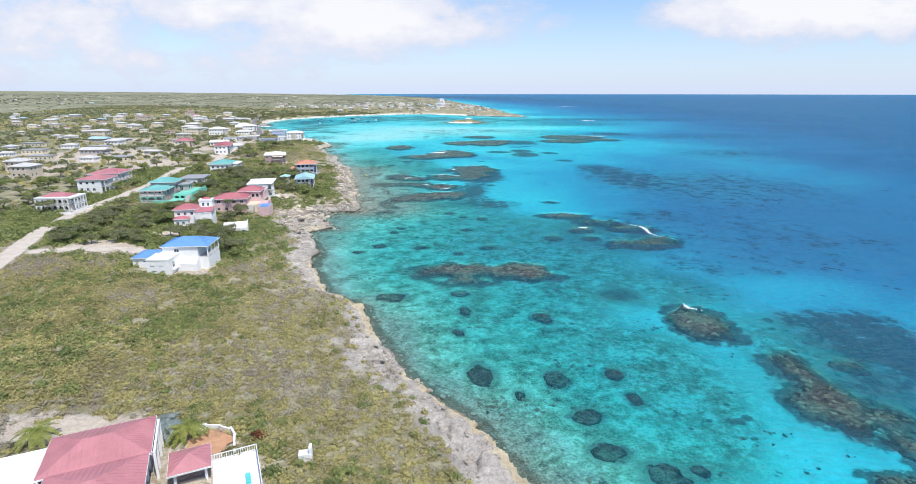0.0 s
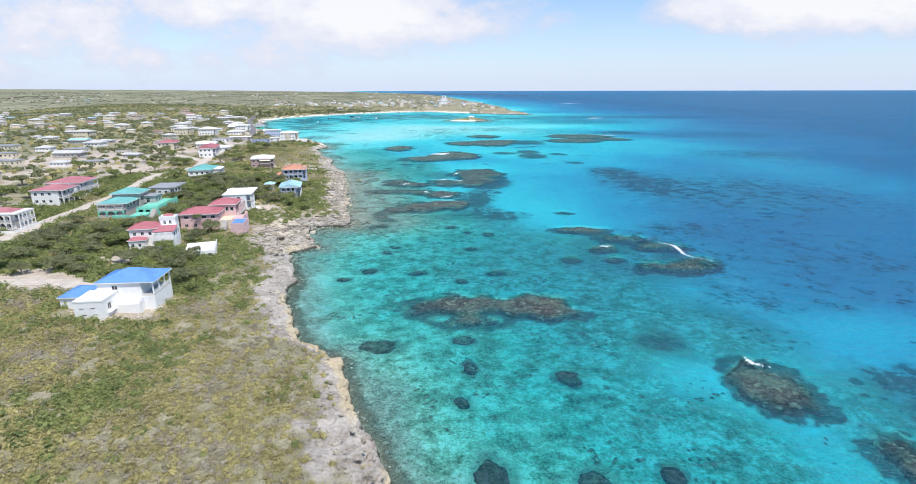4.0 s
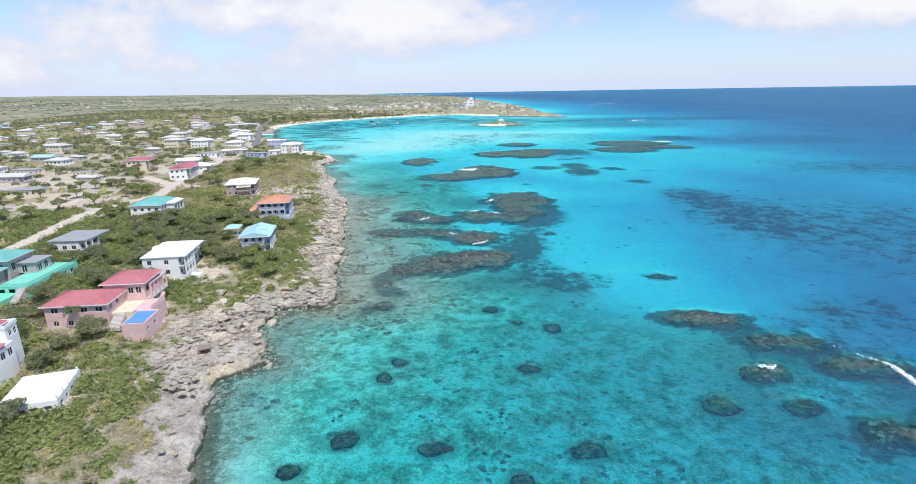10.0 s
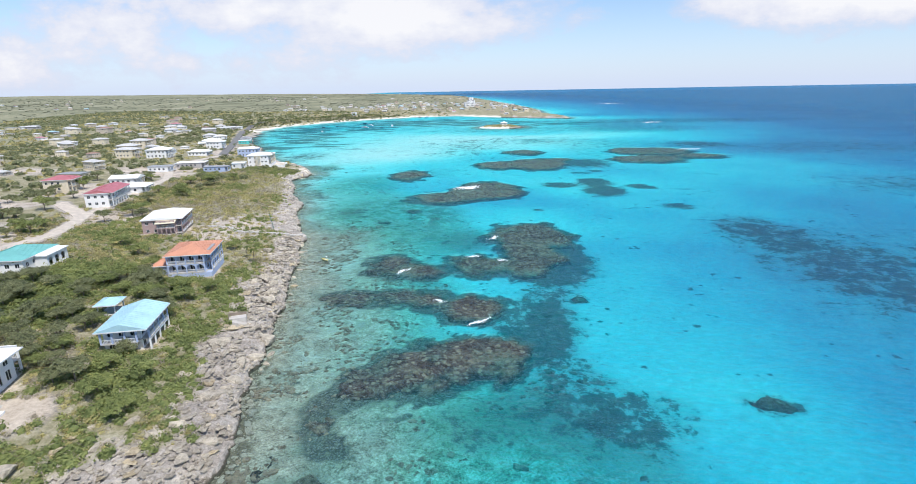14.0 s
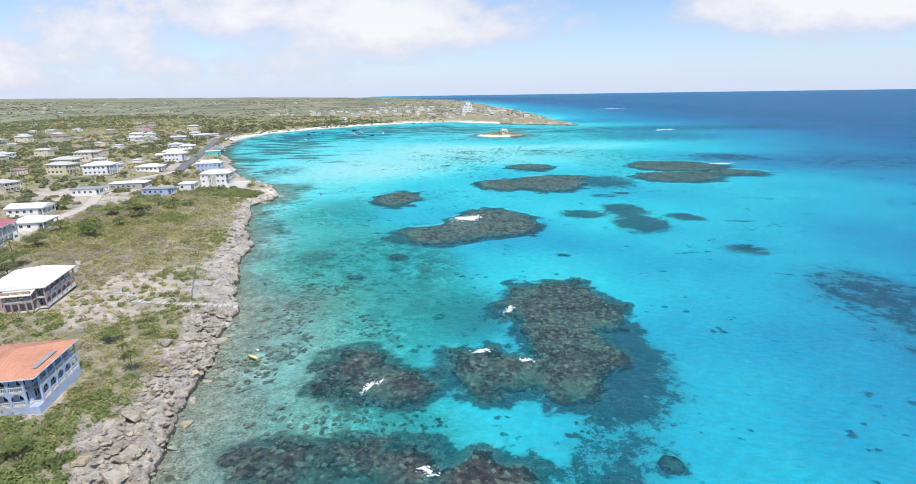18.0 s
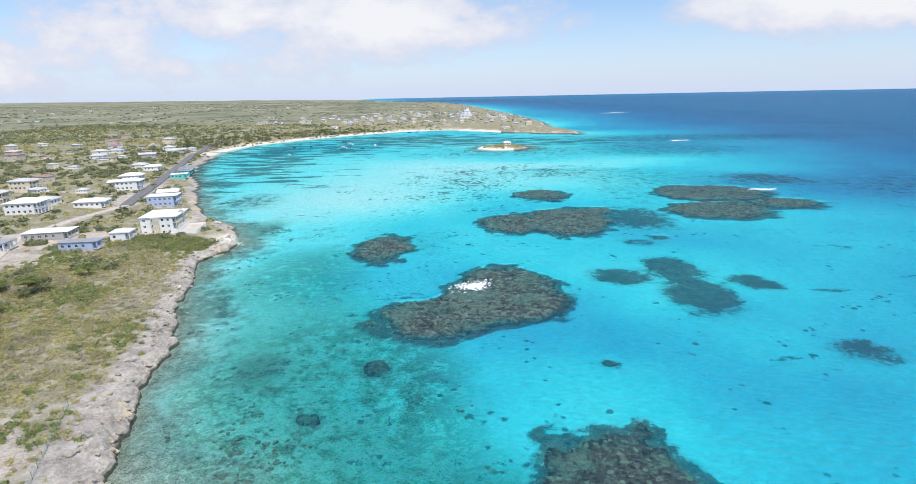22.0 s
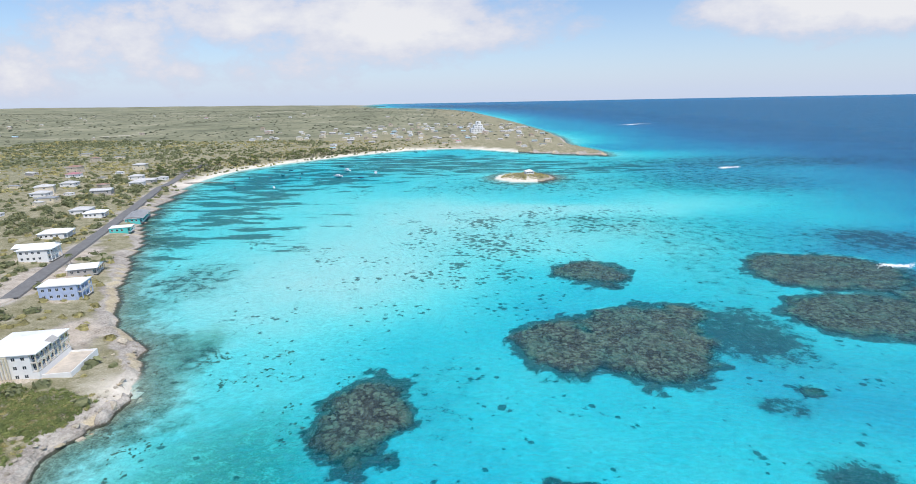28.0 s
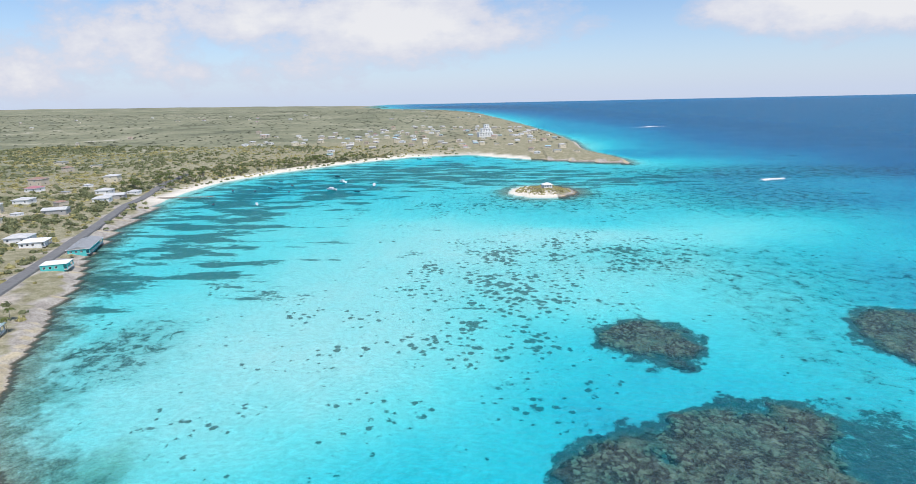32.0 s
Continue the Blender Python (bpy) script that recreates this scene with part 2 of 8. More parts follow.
def seabed_mat():
    k = Mat("sand and seagrass bed", 0.95, 0.0, 0.1)
    weed, rub, pave = k.attr("weed"), k.attr("rubble"), k.attr("pave")
    n0, n1, n2, n3 = k.noise(0.045, 5, 0.6), k.noise(0.17, 6, 0.68), k.noise(0.6, 6, 0.70), k.noise(2.4, 5, 0.68)
    off = lambda v, a: k.math("MULTIPLY", k.math("SUBTRACT", v, 0.5), a)
    plus = lambda *vs: vs[0] if len(vs) == 1 else k.math("ADD", vs[0], plus(*vs[1:]))
    sand = k.ramp(plus(k.math("MULTIPLY", n2, 0.6), k.math("MULTIPLY", n3, 0.4)), (0.3, (0.70, 0.67, 0.58)), (0.7, (0.90, 0.88, 0.80)))
    # limestone pavement: pale sand pans between olive growth
    pt = plus(k.math("MULTIPLY", n1, 0.45), k.math("MULTIPLY", n2, 0.35), k.math("MULTIPLY", n3, 0.20))
    floor = k.ramp(pt, (0.37, (0.07, 0.085, 0.06)), (0.44, (0.22, 0.245, 0.165)), (0.51, (0.43, 0.45, 0.32)), (0.58, (0.76, 0.75, 0.62)))
    c = k.mix(k.step(plus(pave, off(n1, 0.9), off(n2, 0.5)), 0.25, 0.75), sand, floor)
    stones = k.ramp(plus(k.math("MULTIPLY", n2, 0.5), k.math("MULTIPLY", n3, 0.5)), (0.36, (0.13, 0.11, 0.08)), (0.50, (0.33, 0.295, 0.225)), (0.64, (0.58, 0.53, 0.42)))
    c = k.mix(k.step(plus(rub, off(n1, 1.6)), 0.35, 0.95), c, stones)
    dark = k.step(plus(k.attr("band"), off(n1, 1.1)), 0.35, 0.8)
    c = k.mix(k.math("MULTIPLY", dark, 0.75), c, k.ramp(n3, (0.3, (0.05, 0.042, 0.028)), (0.7, (0.17, 0.14, 0.095))))
    # tufts of seagrass: dots on open sand, long tongues by the beach
    grass = k.ramp(n3, (0.3, (0.05, 0.062, 0.052)), (0.7, (0.13, 0.145, 0.115)))
    cells = k.math("ADD", k.noise(0.30, 0, kind="ShaderNodeTexVoronoi"), off(n2, 0.7))
    dots = k.math("MULTIPLY", k.step(k.math("SUBTRACT", plus(k.math("MULTIPLY", k.attr("dots"), 0.44), off(n0, 1.7), off(n1, 1.2)), cells), -0.08, 0.10), 0.8)
    tong = k.noise(0.05, 5, 0.6, (0.45, 1.5, 1))
    edge = k.math("SUBTRACT", 0.16, k.math("MULTIPLY", k.attr("stripes"), 0.20))
    stripe = k.math("MULTIPLY", k.step(plus(k.math("SUBTRACT", tong, 0.5), off(n2, 0.25)), edge, k.math("ADD", edge, 0.05)), 0.8)
    c = k.mix(k.math("MAXIMUM", dots, stripe), c, grass)
    # dense dark growth with a ragged rim, thinner film round it
    film = k.step(plus(weed, off(n1, 0.8), off(n2, 0.5), off(n3, 0.3)), 0.18, 0.62)
    c = k.mix(k.math("MULTIPLY", film, 0.45), c, k.ramp(n3, (0.3, (0.10, 0.115, 0.085)), (0.7, (0.24, 0.25, 0.19))))
    full = k.step(plus(weed, off(n1, 1.3), off(n2, 1.0), off(n3, 0.5)), 0.45, 0.60)
    k.color(k.mix(k.math("MULTIPLY", full, 0.85), c, k.ramp(plus(k.math("MULTIPLY", n2, 0.5), k.math("MULTIPLY", n3, 0.5)), (0.36, (0.026, 0.034, 0.036)), (0.50, (0.07, 0.08, 0.07)), (0.62, (0.20, 0.205, 0.16)))))
    k.bump(n2, 0.5, 0.6)
    return k.m


def reef_mat(name, dark, mid, lite, margin=False):
    k = Mat(name, 0.9, 0.0, 0.2)
    n1, n2, n3 = k.noise(0.22, 6, 0.65), k.noise(1.1, 6, 0.7), k.noise(4, 4, 0.7)
    t = k.math("ADD", k.math("MULTIPLY", n1, 0.4), k.math("ADD", k.math("MULTIPLY", n2, 0.35), k.math("MULTIPLY", n3, 0.25)))
    pits = k.noise(0.9, 0, kind="ShaderNodeTexVoronoi")
    t = k.math("ADD", k.math("MULTIPLY", t, 0.8), k.math("MULTIPLY", pits, 0.16))
    c = k.ramp(t, (0.36, dark), (0.46, mid), (0.60, lite)) if margin else k.ramp(t, (0.30, dark), (0.38, mid), (0.54, lite))
    if margin:      # paler sandy hollows in the crust, thinner growth at its rim
        tint = k.step(k.math("ADD", k.noise(0.12, 5, 0.7), k.math("MULTIPLY", k.math("SUBTRACT", n2, 0.5), 0.5)), 0.42, 0.58)
        c = k.mix(tint, c, k.mix(1.0, c, (0.66, 0.60, 0.64), "MULTIPLY"))
        grown = k.step(k.math("ADD", k.attr("crust"), k.math("ADD", k.math("MULTIPLY", k.math("SUBTRACT", n1, 0.5), 1.3), k.math("MULTIPLY", k.math("SUBTRACT", n2, 0.5), 1.0))), 0.16, 0.62)
        c = k.mix(grown, k.ramp(k.math("ADD", k.math("MULTIPLY", n2, 0.5), k.math("MULTIPLY", n3, 0.5)), (0.36, (0.02, 0.026, 0.026)), (0.52, (0.055, 0.062, 0.054)), (0.66, (0.15, 0.155, 0.12))), c)
        pale = k.math("MULTIPLY", k.step(k.math("ADD", k.noise(0.075, 5, 0.65), k.math("MULTIPLY", k.math("SUBTRACT", n2, 0.5), 0.45)), 0.51, 0.62), k.math("MULTIPLY", k.attr("crust"), 0.8))
        c = k.mix(pale, c, k.ramp(n3, (0.34, (0.11, 0.115, 0.075)), (0.5, (0.27, 0.265, 0.185)), (0.66, (0.48, 0.46, 0.34))))
    else:
        oi = k.add("ShaderNodeObjectInfo")
        own = k.math("ADD", k.math("MULTIPLY", oi.outputs["Random"], 0.5), k.math("MULTIPLY", k.geo.outputs["Random Per Island"], 0.5))
        c = k.mix(1.0, c, k.ramp(own, (0.1, (0.66, 0.64, 0.62)), (0.9, (1.18, 1.14, 1.06))), "MULTIPLY")
    k.color(c)
    k.bump(k.math("ADD", n2, k.math("MULTIPLY", n3, 0.5)), 0.8, 1.0)
    return k.m


def water_mat():
    """Clear sea water: the colour that passes depends on the depth below, the surface mirrors a little sky."""
    m = bpy.data.materials.new("sea water")
    m.use_nodes = True
    nt = m.node_tree
    n, ln = nt.nodes, nt.links.new
    n.clear()
    dep = n.new("ShaderNodeAttribute")
    dep.attribute_name = "depth"
    geo = n.new("ShaderNodeNewGeometry")
    sc = n.new("ShaderNodeMath")
    sc.operation, sc.use_clamp = "DIVIDE", True
    ln(dep.outputs["Fac"], sc.inputs[0])
    sc.inputs[1].default_value = 24.0
    ramp = n.new("ShaderNodeValToRGB")
    stops = WATER_STOPS
    e = ramp.color_ramp.elements
    while len(e) < len(stops):
        e.new(0.5)
    for el, (p, c) in zip(e, stops):
        el.position, el.color = p / 24.0, (*c, 1)
    ln(sc.outputs[0], ramp.inputs[0])
    tr = n.new("ShaderNodeBsdfTransparent")
    # painted caustics: ripple noise lightens and darkens the colour that passes
    caustic, lmap, lrange, lmix = n.new("ShaderNodeTexNoise"), n.new("ShaderNodeMapping"), n.new("ShaderNodeMapRange"), n.new("ShaderNodeMix")
    caustic.inputs["Scale"].default_value, caustic.inputs["Detail"].default_value, caustic.inputs["Roughness"].default_value = 0.42, 5, 0.7
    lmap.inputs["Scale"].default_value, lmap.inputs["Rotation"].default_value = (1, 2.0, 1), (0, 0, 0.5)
    ln(geo.outputs["Position"], lmap.inputs[0]), ln(lmap.outputs[0], caustic.inputs["Vector"]), ln(caustic.outputs[0], lrange.inputs["Value"])
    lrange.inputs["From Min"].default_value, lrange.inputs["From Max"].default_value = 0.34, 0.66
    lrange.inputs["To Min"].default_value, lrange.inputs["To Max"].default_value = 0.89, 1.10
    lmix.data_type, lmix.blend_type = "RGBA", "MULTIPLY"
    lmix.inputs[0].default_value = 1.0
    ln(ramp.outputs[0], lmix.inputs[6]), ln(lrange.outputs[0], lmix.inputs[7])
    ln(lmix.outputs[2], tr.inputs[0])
    # suspended light in deep water, its wave streaks painted in as light and dark noise
    dif = n.new("ShaderNodeBsdfDiffuse")
    wave_tone, wmap, tone = n.new("ShaderNodeTexNoise"), n.new("ShaderNodeMapping"), n.new("ShaderNodeValToRGB")
    wave_tone.inputs["Scale"].default_value, wave_tone.inputs["Detail"].default_value, wave_tone.inputs["Roughness"].default_value = 0.07, 8, 0.72
    wmap.inputs["Scale"].default_value, wmap.inputs["Rotation"].default_value = (1, 2.4, 1), (0, 0, 0.35)
    ln(geo.outputs["Position"], wmap.inputs[0]), ln(wmap.outputs[0], wave_tone.inputs["Vector"]), ln(wave_tone.outputs[0], tone.inputs[0])
    tone.color_ramp.elements[0].position, tone.color_ramp.elements[0].color = 0.34, (0.004, 0.100, 0.225, 1)
    tone.color_ramp.elements[1].position, tone.color_ramp.elements[1].color = 0.66, (0.012, 0.180, 0.345, 1)
    ln(tone.outputs[0], dif.inputs[0])
    body = n.new("ShaderNodeMixShader")
    tb = n.new("ShaderNodeMapRange")
    ln(dep.outputs["Fac"], tb.inputs["Value"])
    tb.inputs["From Min"].default_value, tb.inputs["From Max"].default_value = 0.2, 16.0
    tb.inputs["To Max"].default_value = 0.78
    ln(tb.outputs[0], body.inputs[0]), ln(tr.outputs[0], body.inputs[1]), ln(dif.outputs[0], body.inputs[2])
    wav = []
    for s, st in ((0.9, (1, 1.7, 1)), (0.16, (1, 2.2, 1))):
        mp, ns = n.new("ShaderNodeMapping"), n.new("ShaderNodeTexNoise")
        mp.inputs["Scale"].default_value, mp.inputs["Rotation"].default_value = st, (0, 0, 0.5)
        ns.inputs["Scale"].default_value, ns.inputs["Detail"].default_value, ns.inputs["Roughness"].default_value = s, 5, 0.62
        ln(geo.outputs["Position"], mp.inputs[0]), ln(mp.outputs[0], ns.inputs["Vector"])
        wav.append(ns.outputs[0])
    ad = n.new("ShaderNodeMath")
    ad.operation = "MULTIPLY_ADD"
    ln(wav[1], ad.inputs[0]), ln(wav[0], ad.inputs[2])
    ad.inputs[1].default_value = 3.0
    bp = n.new("ShaderNodeBump")
    bp.inputs["Distance"].default_value, bp.inputs["Strength"].default_value = 0.46, 1.0
    ln(ad.outputs[0], bp.inputs["Height"])
    ln(bp.outputs[0], dif.inputs["Normal"])
    gl = n.new("ShaderNodeBsdfGlossy")
    gl.inputs["Roughness"].default_value = 0.16
    ln(bp.outputs[0], gl.inputs["Normal"])
    fr = n.new("ShaderNodeFresnel")
    fr.inputs[0].default_value = 1.33
    ln(bp.outputs[0], fr.inputs["Normal"])
    lim = n.new("ShaderNodeMath")
    lim.operation, lim.use_clamp = "MULTIPLY", True
    ln(fr.outputs[0], lim.inputs[0])
    lim.inputs[1].default_value = 0.55
    cap = n.new("ShaderNodeMath")
    cap.operation = "MINIMUM"
    ln(lim.outputs[0], cap.inputs[0])
    cap.inputs[1].default_value = 0.24
    top, out = n.new("ShaderNodeMixShader"), n.new("ShaderNodeOutputMaterial")
    ln(cap.outputs[0], top.inputs[0]), ln(body.outputs[0], top.inputs[1]), ln(gl.outputs[0], top.inputs[2])
    ln(top.outputs[0], out.inputs[0])
    return m


WATER_STOPS = ((0, (0.97, 0.98, 0.97)), (0.35, (0.80, 0.945, 0.955)), (0.8, (0.60, 0.915, 0.955)), (1.6, (0.37, 0.92, 0.975)), (2.8, (0.13, 0.855, 0.965)),
               (4.5, (0.055, 0.70, 0.905)), (8, (0.045, 0.52, 0.81)), (24, (0.03, 0.26, 0.57)))
M_GROUND, M_BED, M_WATER = ground_mat(), seabed_mat(), water_mat()
M_REEF = reef_mat("brown coral crust", (0.05, 0.032, 0.028), (0.15, 0.095, 0.078), (0.40, 0.29, 0.22), True)
M_REEF_SMALL = reef_mat("olive coral head", (0.045, 0.043, 0.033), (0.125, 0.112, 0.08), (0.34, 0.30, 0.21), True)
M_ROCK = reef_mat("weathered limestone", (0.20, 0.17, 0.135), (0.43, 0.385, 0.32), (0.67, 0.61, 0.515))
M_RUBBLE = reef_mat("brown coral rubble", (0.06, 0.045, 0.036), (0.19, 0.135, 0.10), (0.46, 0.36, 0.27))
M_ROCK_OCHRE = reef_mat("ochre limestone", (0.17, 0.13, 0.08), (0.42, 0.345, 0.235), (0.66, 0.57, 0.42))
M_SCRUB = make_leaf("olive scrub leaves", (0.17, 0.158, 0.078), (0.41, 0.37, 0.17), (0.72, 0.64, 0.29), 0.16)
M_SCRUB_DRY = make_leaf("dry grey-brown twigs", (0.21, 0.185, 0.14), (0.40, 0.355, 0.27), (0.62, 0.56, 0.45))
M_GREEN = make_leaf("sea grape leaves", (0.085, 0.118, 0.045), (0.23, 0.275, 0.10), (0.46, 0.48, 0.18), 0.2)
M_TREE = make_leaf("dark tree leaves", (0.085, 0.098, 0.052), (0.215, 0.235, 0.12), (0.42, 0.42, 0.22), 0.2)
# greyer than the near scrub: distance haze is mixed into the leaf colour
M_FAR_HAZED = make_leaf("distant scrub leaves", (0.07, 0.082, 0.055), (0.145, 0.155, 0.105), (0.27, 0.27, 0.19), 0.03)
M_PALM = make_leaf("palm leaves", (0.035, 0.06, 0.016), (0.10, 0.14, 0.04), (0.27, 0.28, 0.09), 0.5)
M_PALM_FRESH = make_leaf("fresh palm leaves", (0.10, 0.14, 0.03), (0.26, 0.30, 0.07), (0.45, 0.45, 0.14), 0.5)
M_PALM_SILVER = make_leaf("silver palm leaves", (0.16, 0.20, 0.19), (0.30, 0.36, 0.35), (0.48, 0.55, 0.54), 0.5)
M_RED_LEAF = make_leaf("red-leaved shrub", (0.06, 0.022, 0.012), (0.18, 0.06, 0.03), (0.38, 0.15, 0.07), 0.5)
M_BARK = plain("grey bark", (0.20, 0.17, 0.13), 0.9)
M_WHITE = plain("white render", (0.80, 0.79, 0.77), 0.75, spread=0.05, dirt=0.18)
M_WHITE_ROOF = plain("white painted roof", (0.82, 0.82, 0.80), 0.6, spread=0.06, scale=0.3, dirt=0.22)
M_CREAM = plain("cream render", (0.70, 0.62, 0.47), 0.75)
M_GREY = plain("grey render", (0.42, 0.40, 0.38), 0.8)
M_PINK = plain("pink render", (0.66, 0.45, 0.44), 0.75)
M_MINT = plain("mint green render", (0.20, 0.60, 0.46), 0.7)
M_BLUE_WALL = plain("pale blue render", (0.42, 0.50, 0.68), 0.7)
M_MAUVE = plain("mauve-brown render", (0.42, 0.31, 0.29), 0.8)
M_TURQ_WALL = plain("turquoise render", (0.10, 0.55, 0.52), 0.7)
M_R_BLUE = roof_metal("blue sheet roof", (0.14, 0.31, 0.60))
M_R_RED = roof_metal("faded red roof", (0.48, 0.20, 0.215))
M_R_CRIMSON = roof_metal("crimson roof", (0.47, 0.165, 0.18))
M_R_TEAL = roof_metal("teal sheet roof", (0.17, 0.45, 0.42))
M_R_AQUA = roof_metal("pale aqua roof", (0.40, 0.62, 0.68))
M_R_ORANGE = roof_metal("terracotta roof", (0.60, 0.285, 0.175))
M_R_GREY = roof_metal("grey felt roof", (0.34, 0.34, 0.34))
M_R_PALE = roof_metal("weathered pale roof", (0.60, 0.585, 0.56))
M_R_BROWN = roof_metal("brown tiled roof", (0.36, 0.22, 0.16))
M_SAND = plain("sand-coloured render", (0.58, 0.50, 0.40), 0.8)
M_CONC = plain("pale concrete", (0.52, 0.49, 0.45), 0.85, dirt=0.4)
M_ASPHALT = plain("worn asphalt", (0.19, 0.185, 0.18), 0.9, spread=0.2, scale=0.4)
M_TRACK = plain("pale gravel track", (0.56, 0.49, 0.41), 0.95, spread=0.2, scale=0.5, dirt=0.4)
M_TERRA = plain("red earth", (0.50, 0.28, 0.16), 0.95, spread=0.2)
M_FRAME = plain("white window frame", (0.75, 0.75, 0.74), 0.5)
M_POOL = plain("blue pool tarpaulin", (0.12, 0.31, 0.66), 0.4, spread=0.1)
M_SHADE = plain("shaded interior plaster", (0.30, 0.28, 0.26), 0.9)
M_YELLOW = plain("yellow plastic hull", (0.75, 0.60, 0.22), 0.4)
M_HULL = plain("white boat hull", (0.78, 0.78, 0.78), 0.35, spread=0.04)
M_BOATDARK = plain("dark blue boat hull", (0.05, 0.07, 0.13), 0.4)
M_TIMBER = plain("weathered timber", (0.26, 0.21, 0.16), 0.85)
M_NET = plain("green fence mesh", (0.10, 0.22, 0.17), 0.8)


def glass_mat():
    k = Mat("window glass", 0.06, 0.0, 0.7)
    k.color((0.03, 0.04, 0.05))
    return k.m


def foam_mat():
    k = Mat("sea foam", 0.9)
    k.color(k.ramp(k.noise(2.5, 5, 0.7), (0.3, (0.62, 0.70, 0.72)), (0.6, (0.88, 0.90, 0.90))))
    k.bump(k.noise(3, 4, 0.6), 0.2)
    return k.m


M_GLASS, M_FOAM = glass_mat(), foam_mat()

# ---- plan of the coast (metres) ----
K = 1.4
COAST = np.array([(60, -90), (40, -45), (20, -8), (6.8, 14.4), (0, 26), (-6, 33.5), (-12, 48.7), (-16, 57), (-22.5, 63.5), (-27, 74), (-32, 89),
                  (-34.5, 100), (-38, 110.5), (-33, 115), (-40.5, 126), (-39, 134), (-29.8, 136.5), (-29, 144), (-32, 155), (-35, 167), (-38, 181),
                  (-42.2, 198), (-44, 207), (-47.5, 221), (-48.5, 230), (-52, 236), (-59, 253), (-66, 279), (-75, 296), (-79, 310), (-86, 327)], float) * K
BAY = np.array([(-81, 344), (-88, 357), (-95.5, 368), (-108, 379), (-126, 404), (-146.5, 442), (-155, 462), (-171, 485), (-183, 507), (-196, 538),
                (-210, 586), (-220, 617), (-219, 662), (-209, 700), (-187, 738), (-150, 785), (-115, 818), (-90, 840), (-33, 855), (25, 808), (75, 782),
                (110, 767), (111, 805), (91, 875), (96, 964), (90, 1113), (64, 1350), (27, 1600), (-33, 1930), (-175, 2420), (-600, 3000), (-600, 3700)], float) * K
SHORE = np.vstack([COAST, BAY])
ISLET = (30.0, 888.0, 30.0, 30.0)


def _hash(i, j, seed):
    h = (i * 374761393 + j * 668265263 + seed * 974634777) & 0xFFFFFFFF
    h = ((h ^ (h >> 13)) * 1274126177) & 0xFFFFFFFF
    return ((h ^ (h >> 16)) & 0xFFFF) / 65535.0


def vnoise(x, y, seed=0):
    """Value noise, 0 to 1."""
    i, j = np.floor(x).astype(np.int64), np.floor(y).astype(np.int64)
    u, v = x - i, y - j
    u, v = u * u * (3 - 2 * u), v * v * (3 - 2 * v)
    a, b, c, d = _hash(i, j, seed), _hash(i + 1, j, seed), _hash(i, j + 1, seed), _hash(i + 1, j + 1, seed)
    return (a * (1 - u) + b * u) * (1 - v) + (c * (1 - u) + d * u) * v


def fbm(x, y, size, octaves=4, seed=0):
    """Fractal noise, about -1 to 1; size: metres of the largest features."""
    out, amp, tot = 0.0, 1.0, 0.0
    for o in range(octaves):
        out = out + amp * (vnoise(x / size + 17.3 * o, y / size - 9.1 * o, seed + o) - 0.5)
        tot, amp, size = tot + amp, amp * 0.55, size * 0.48
    return 2.2 * out / tot


def sstep(a, b, v):
    t = np.clip((v - a) / (b - a), 0, 1)
    return t * t * (3 - 2 * t)


def shore_distance(x, y):
    """Metres inland (positive) or off the shore (negative), with a ragged waterline."""
    x, y = np.asarray(x, float), np.asarray(y, float)
    shape, x, y = x.shape, x.ravel(), y.ravel()
    best = np.full(x.shape, 1e9)
    for (ax, ay), (bx, by) in zip(SHORE[:-1], SHORE[1:]):
        dx, dy = bx - ax, by - ay
        t = np.clip(((x - ax) * dx + (y - ay) * dy) / (dx * dx + dy * dy), 0, 1)
        best = np.minimum(best, np.hypot(x - ax - t * dx, y - ay - t * dy))
    poly = np.vstack([SHORE, [(-9000, 5180), (-9000, -126)]])
    inside = np.zeros(x.shape, bool)
    for (ax, ay), (bx, by) in zip(poly, np.roll(poly, -1, 0)):
        if ay != by:
            inside ^= ((ay > y) != (by > y)) & (x < (bx - ax) * (y - ay) / (by - ay) + ax)
    d = np.where(inside, best, -best)
    ix, iy, ra, rb = ISLET
    isl = (1 - np.hypot((x - ix) / ra, (y - iy) / rb)) * ra
    d = np.maximum(d, isl)
    rag = 2.6 * fbm(x, y, 14, 4, 5) + 0.8 * fbm(x, y, 3.5, 2, 8)
    return (d + rag * np.clip(1.3 - np.abs(d) / 22, 0, 1)).reshape(shape)


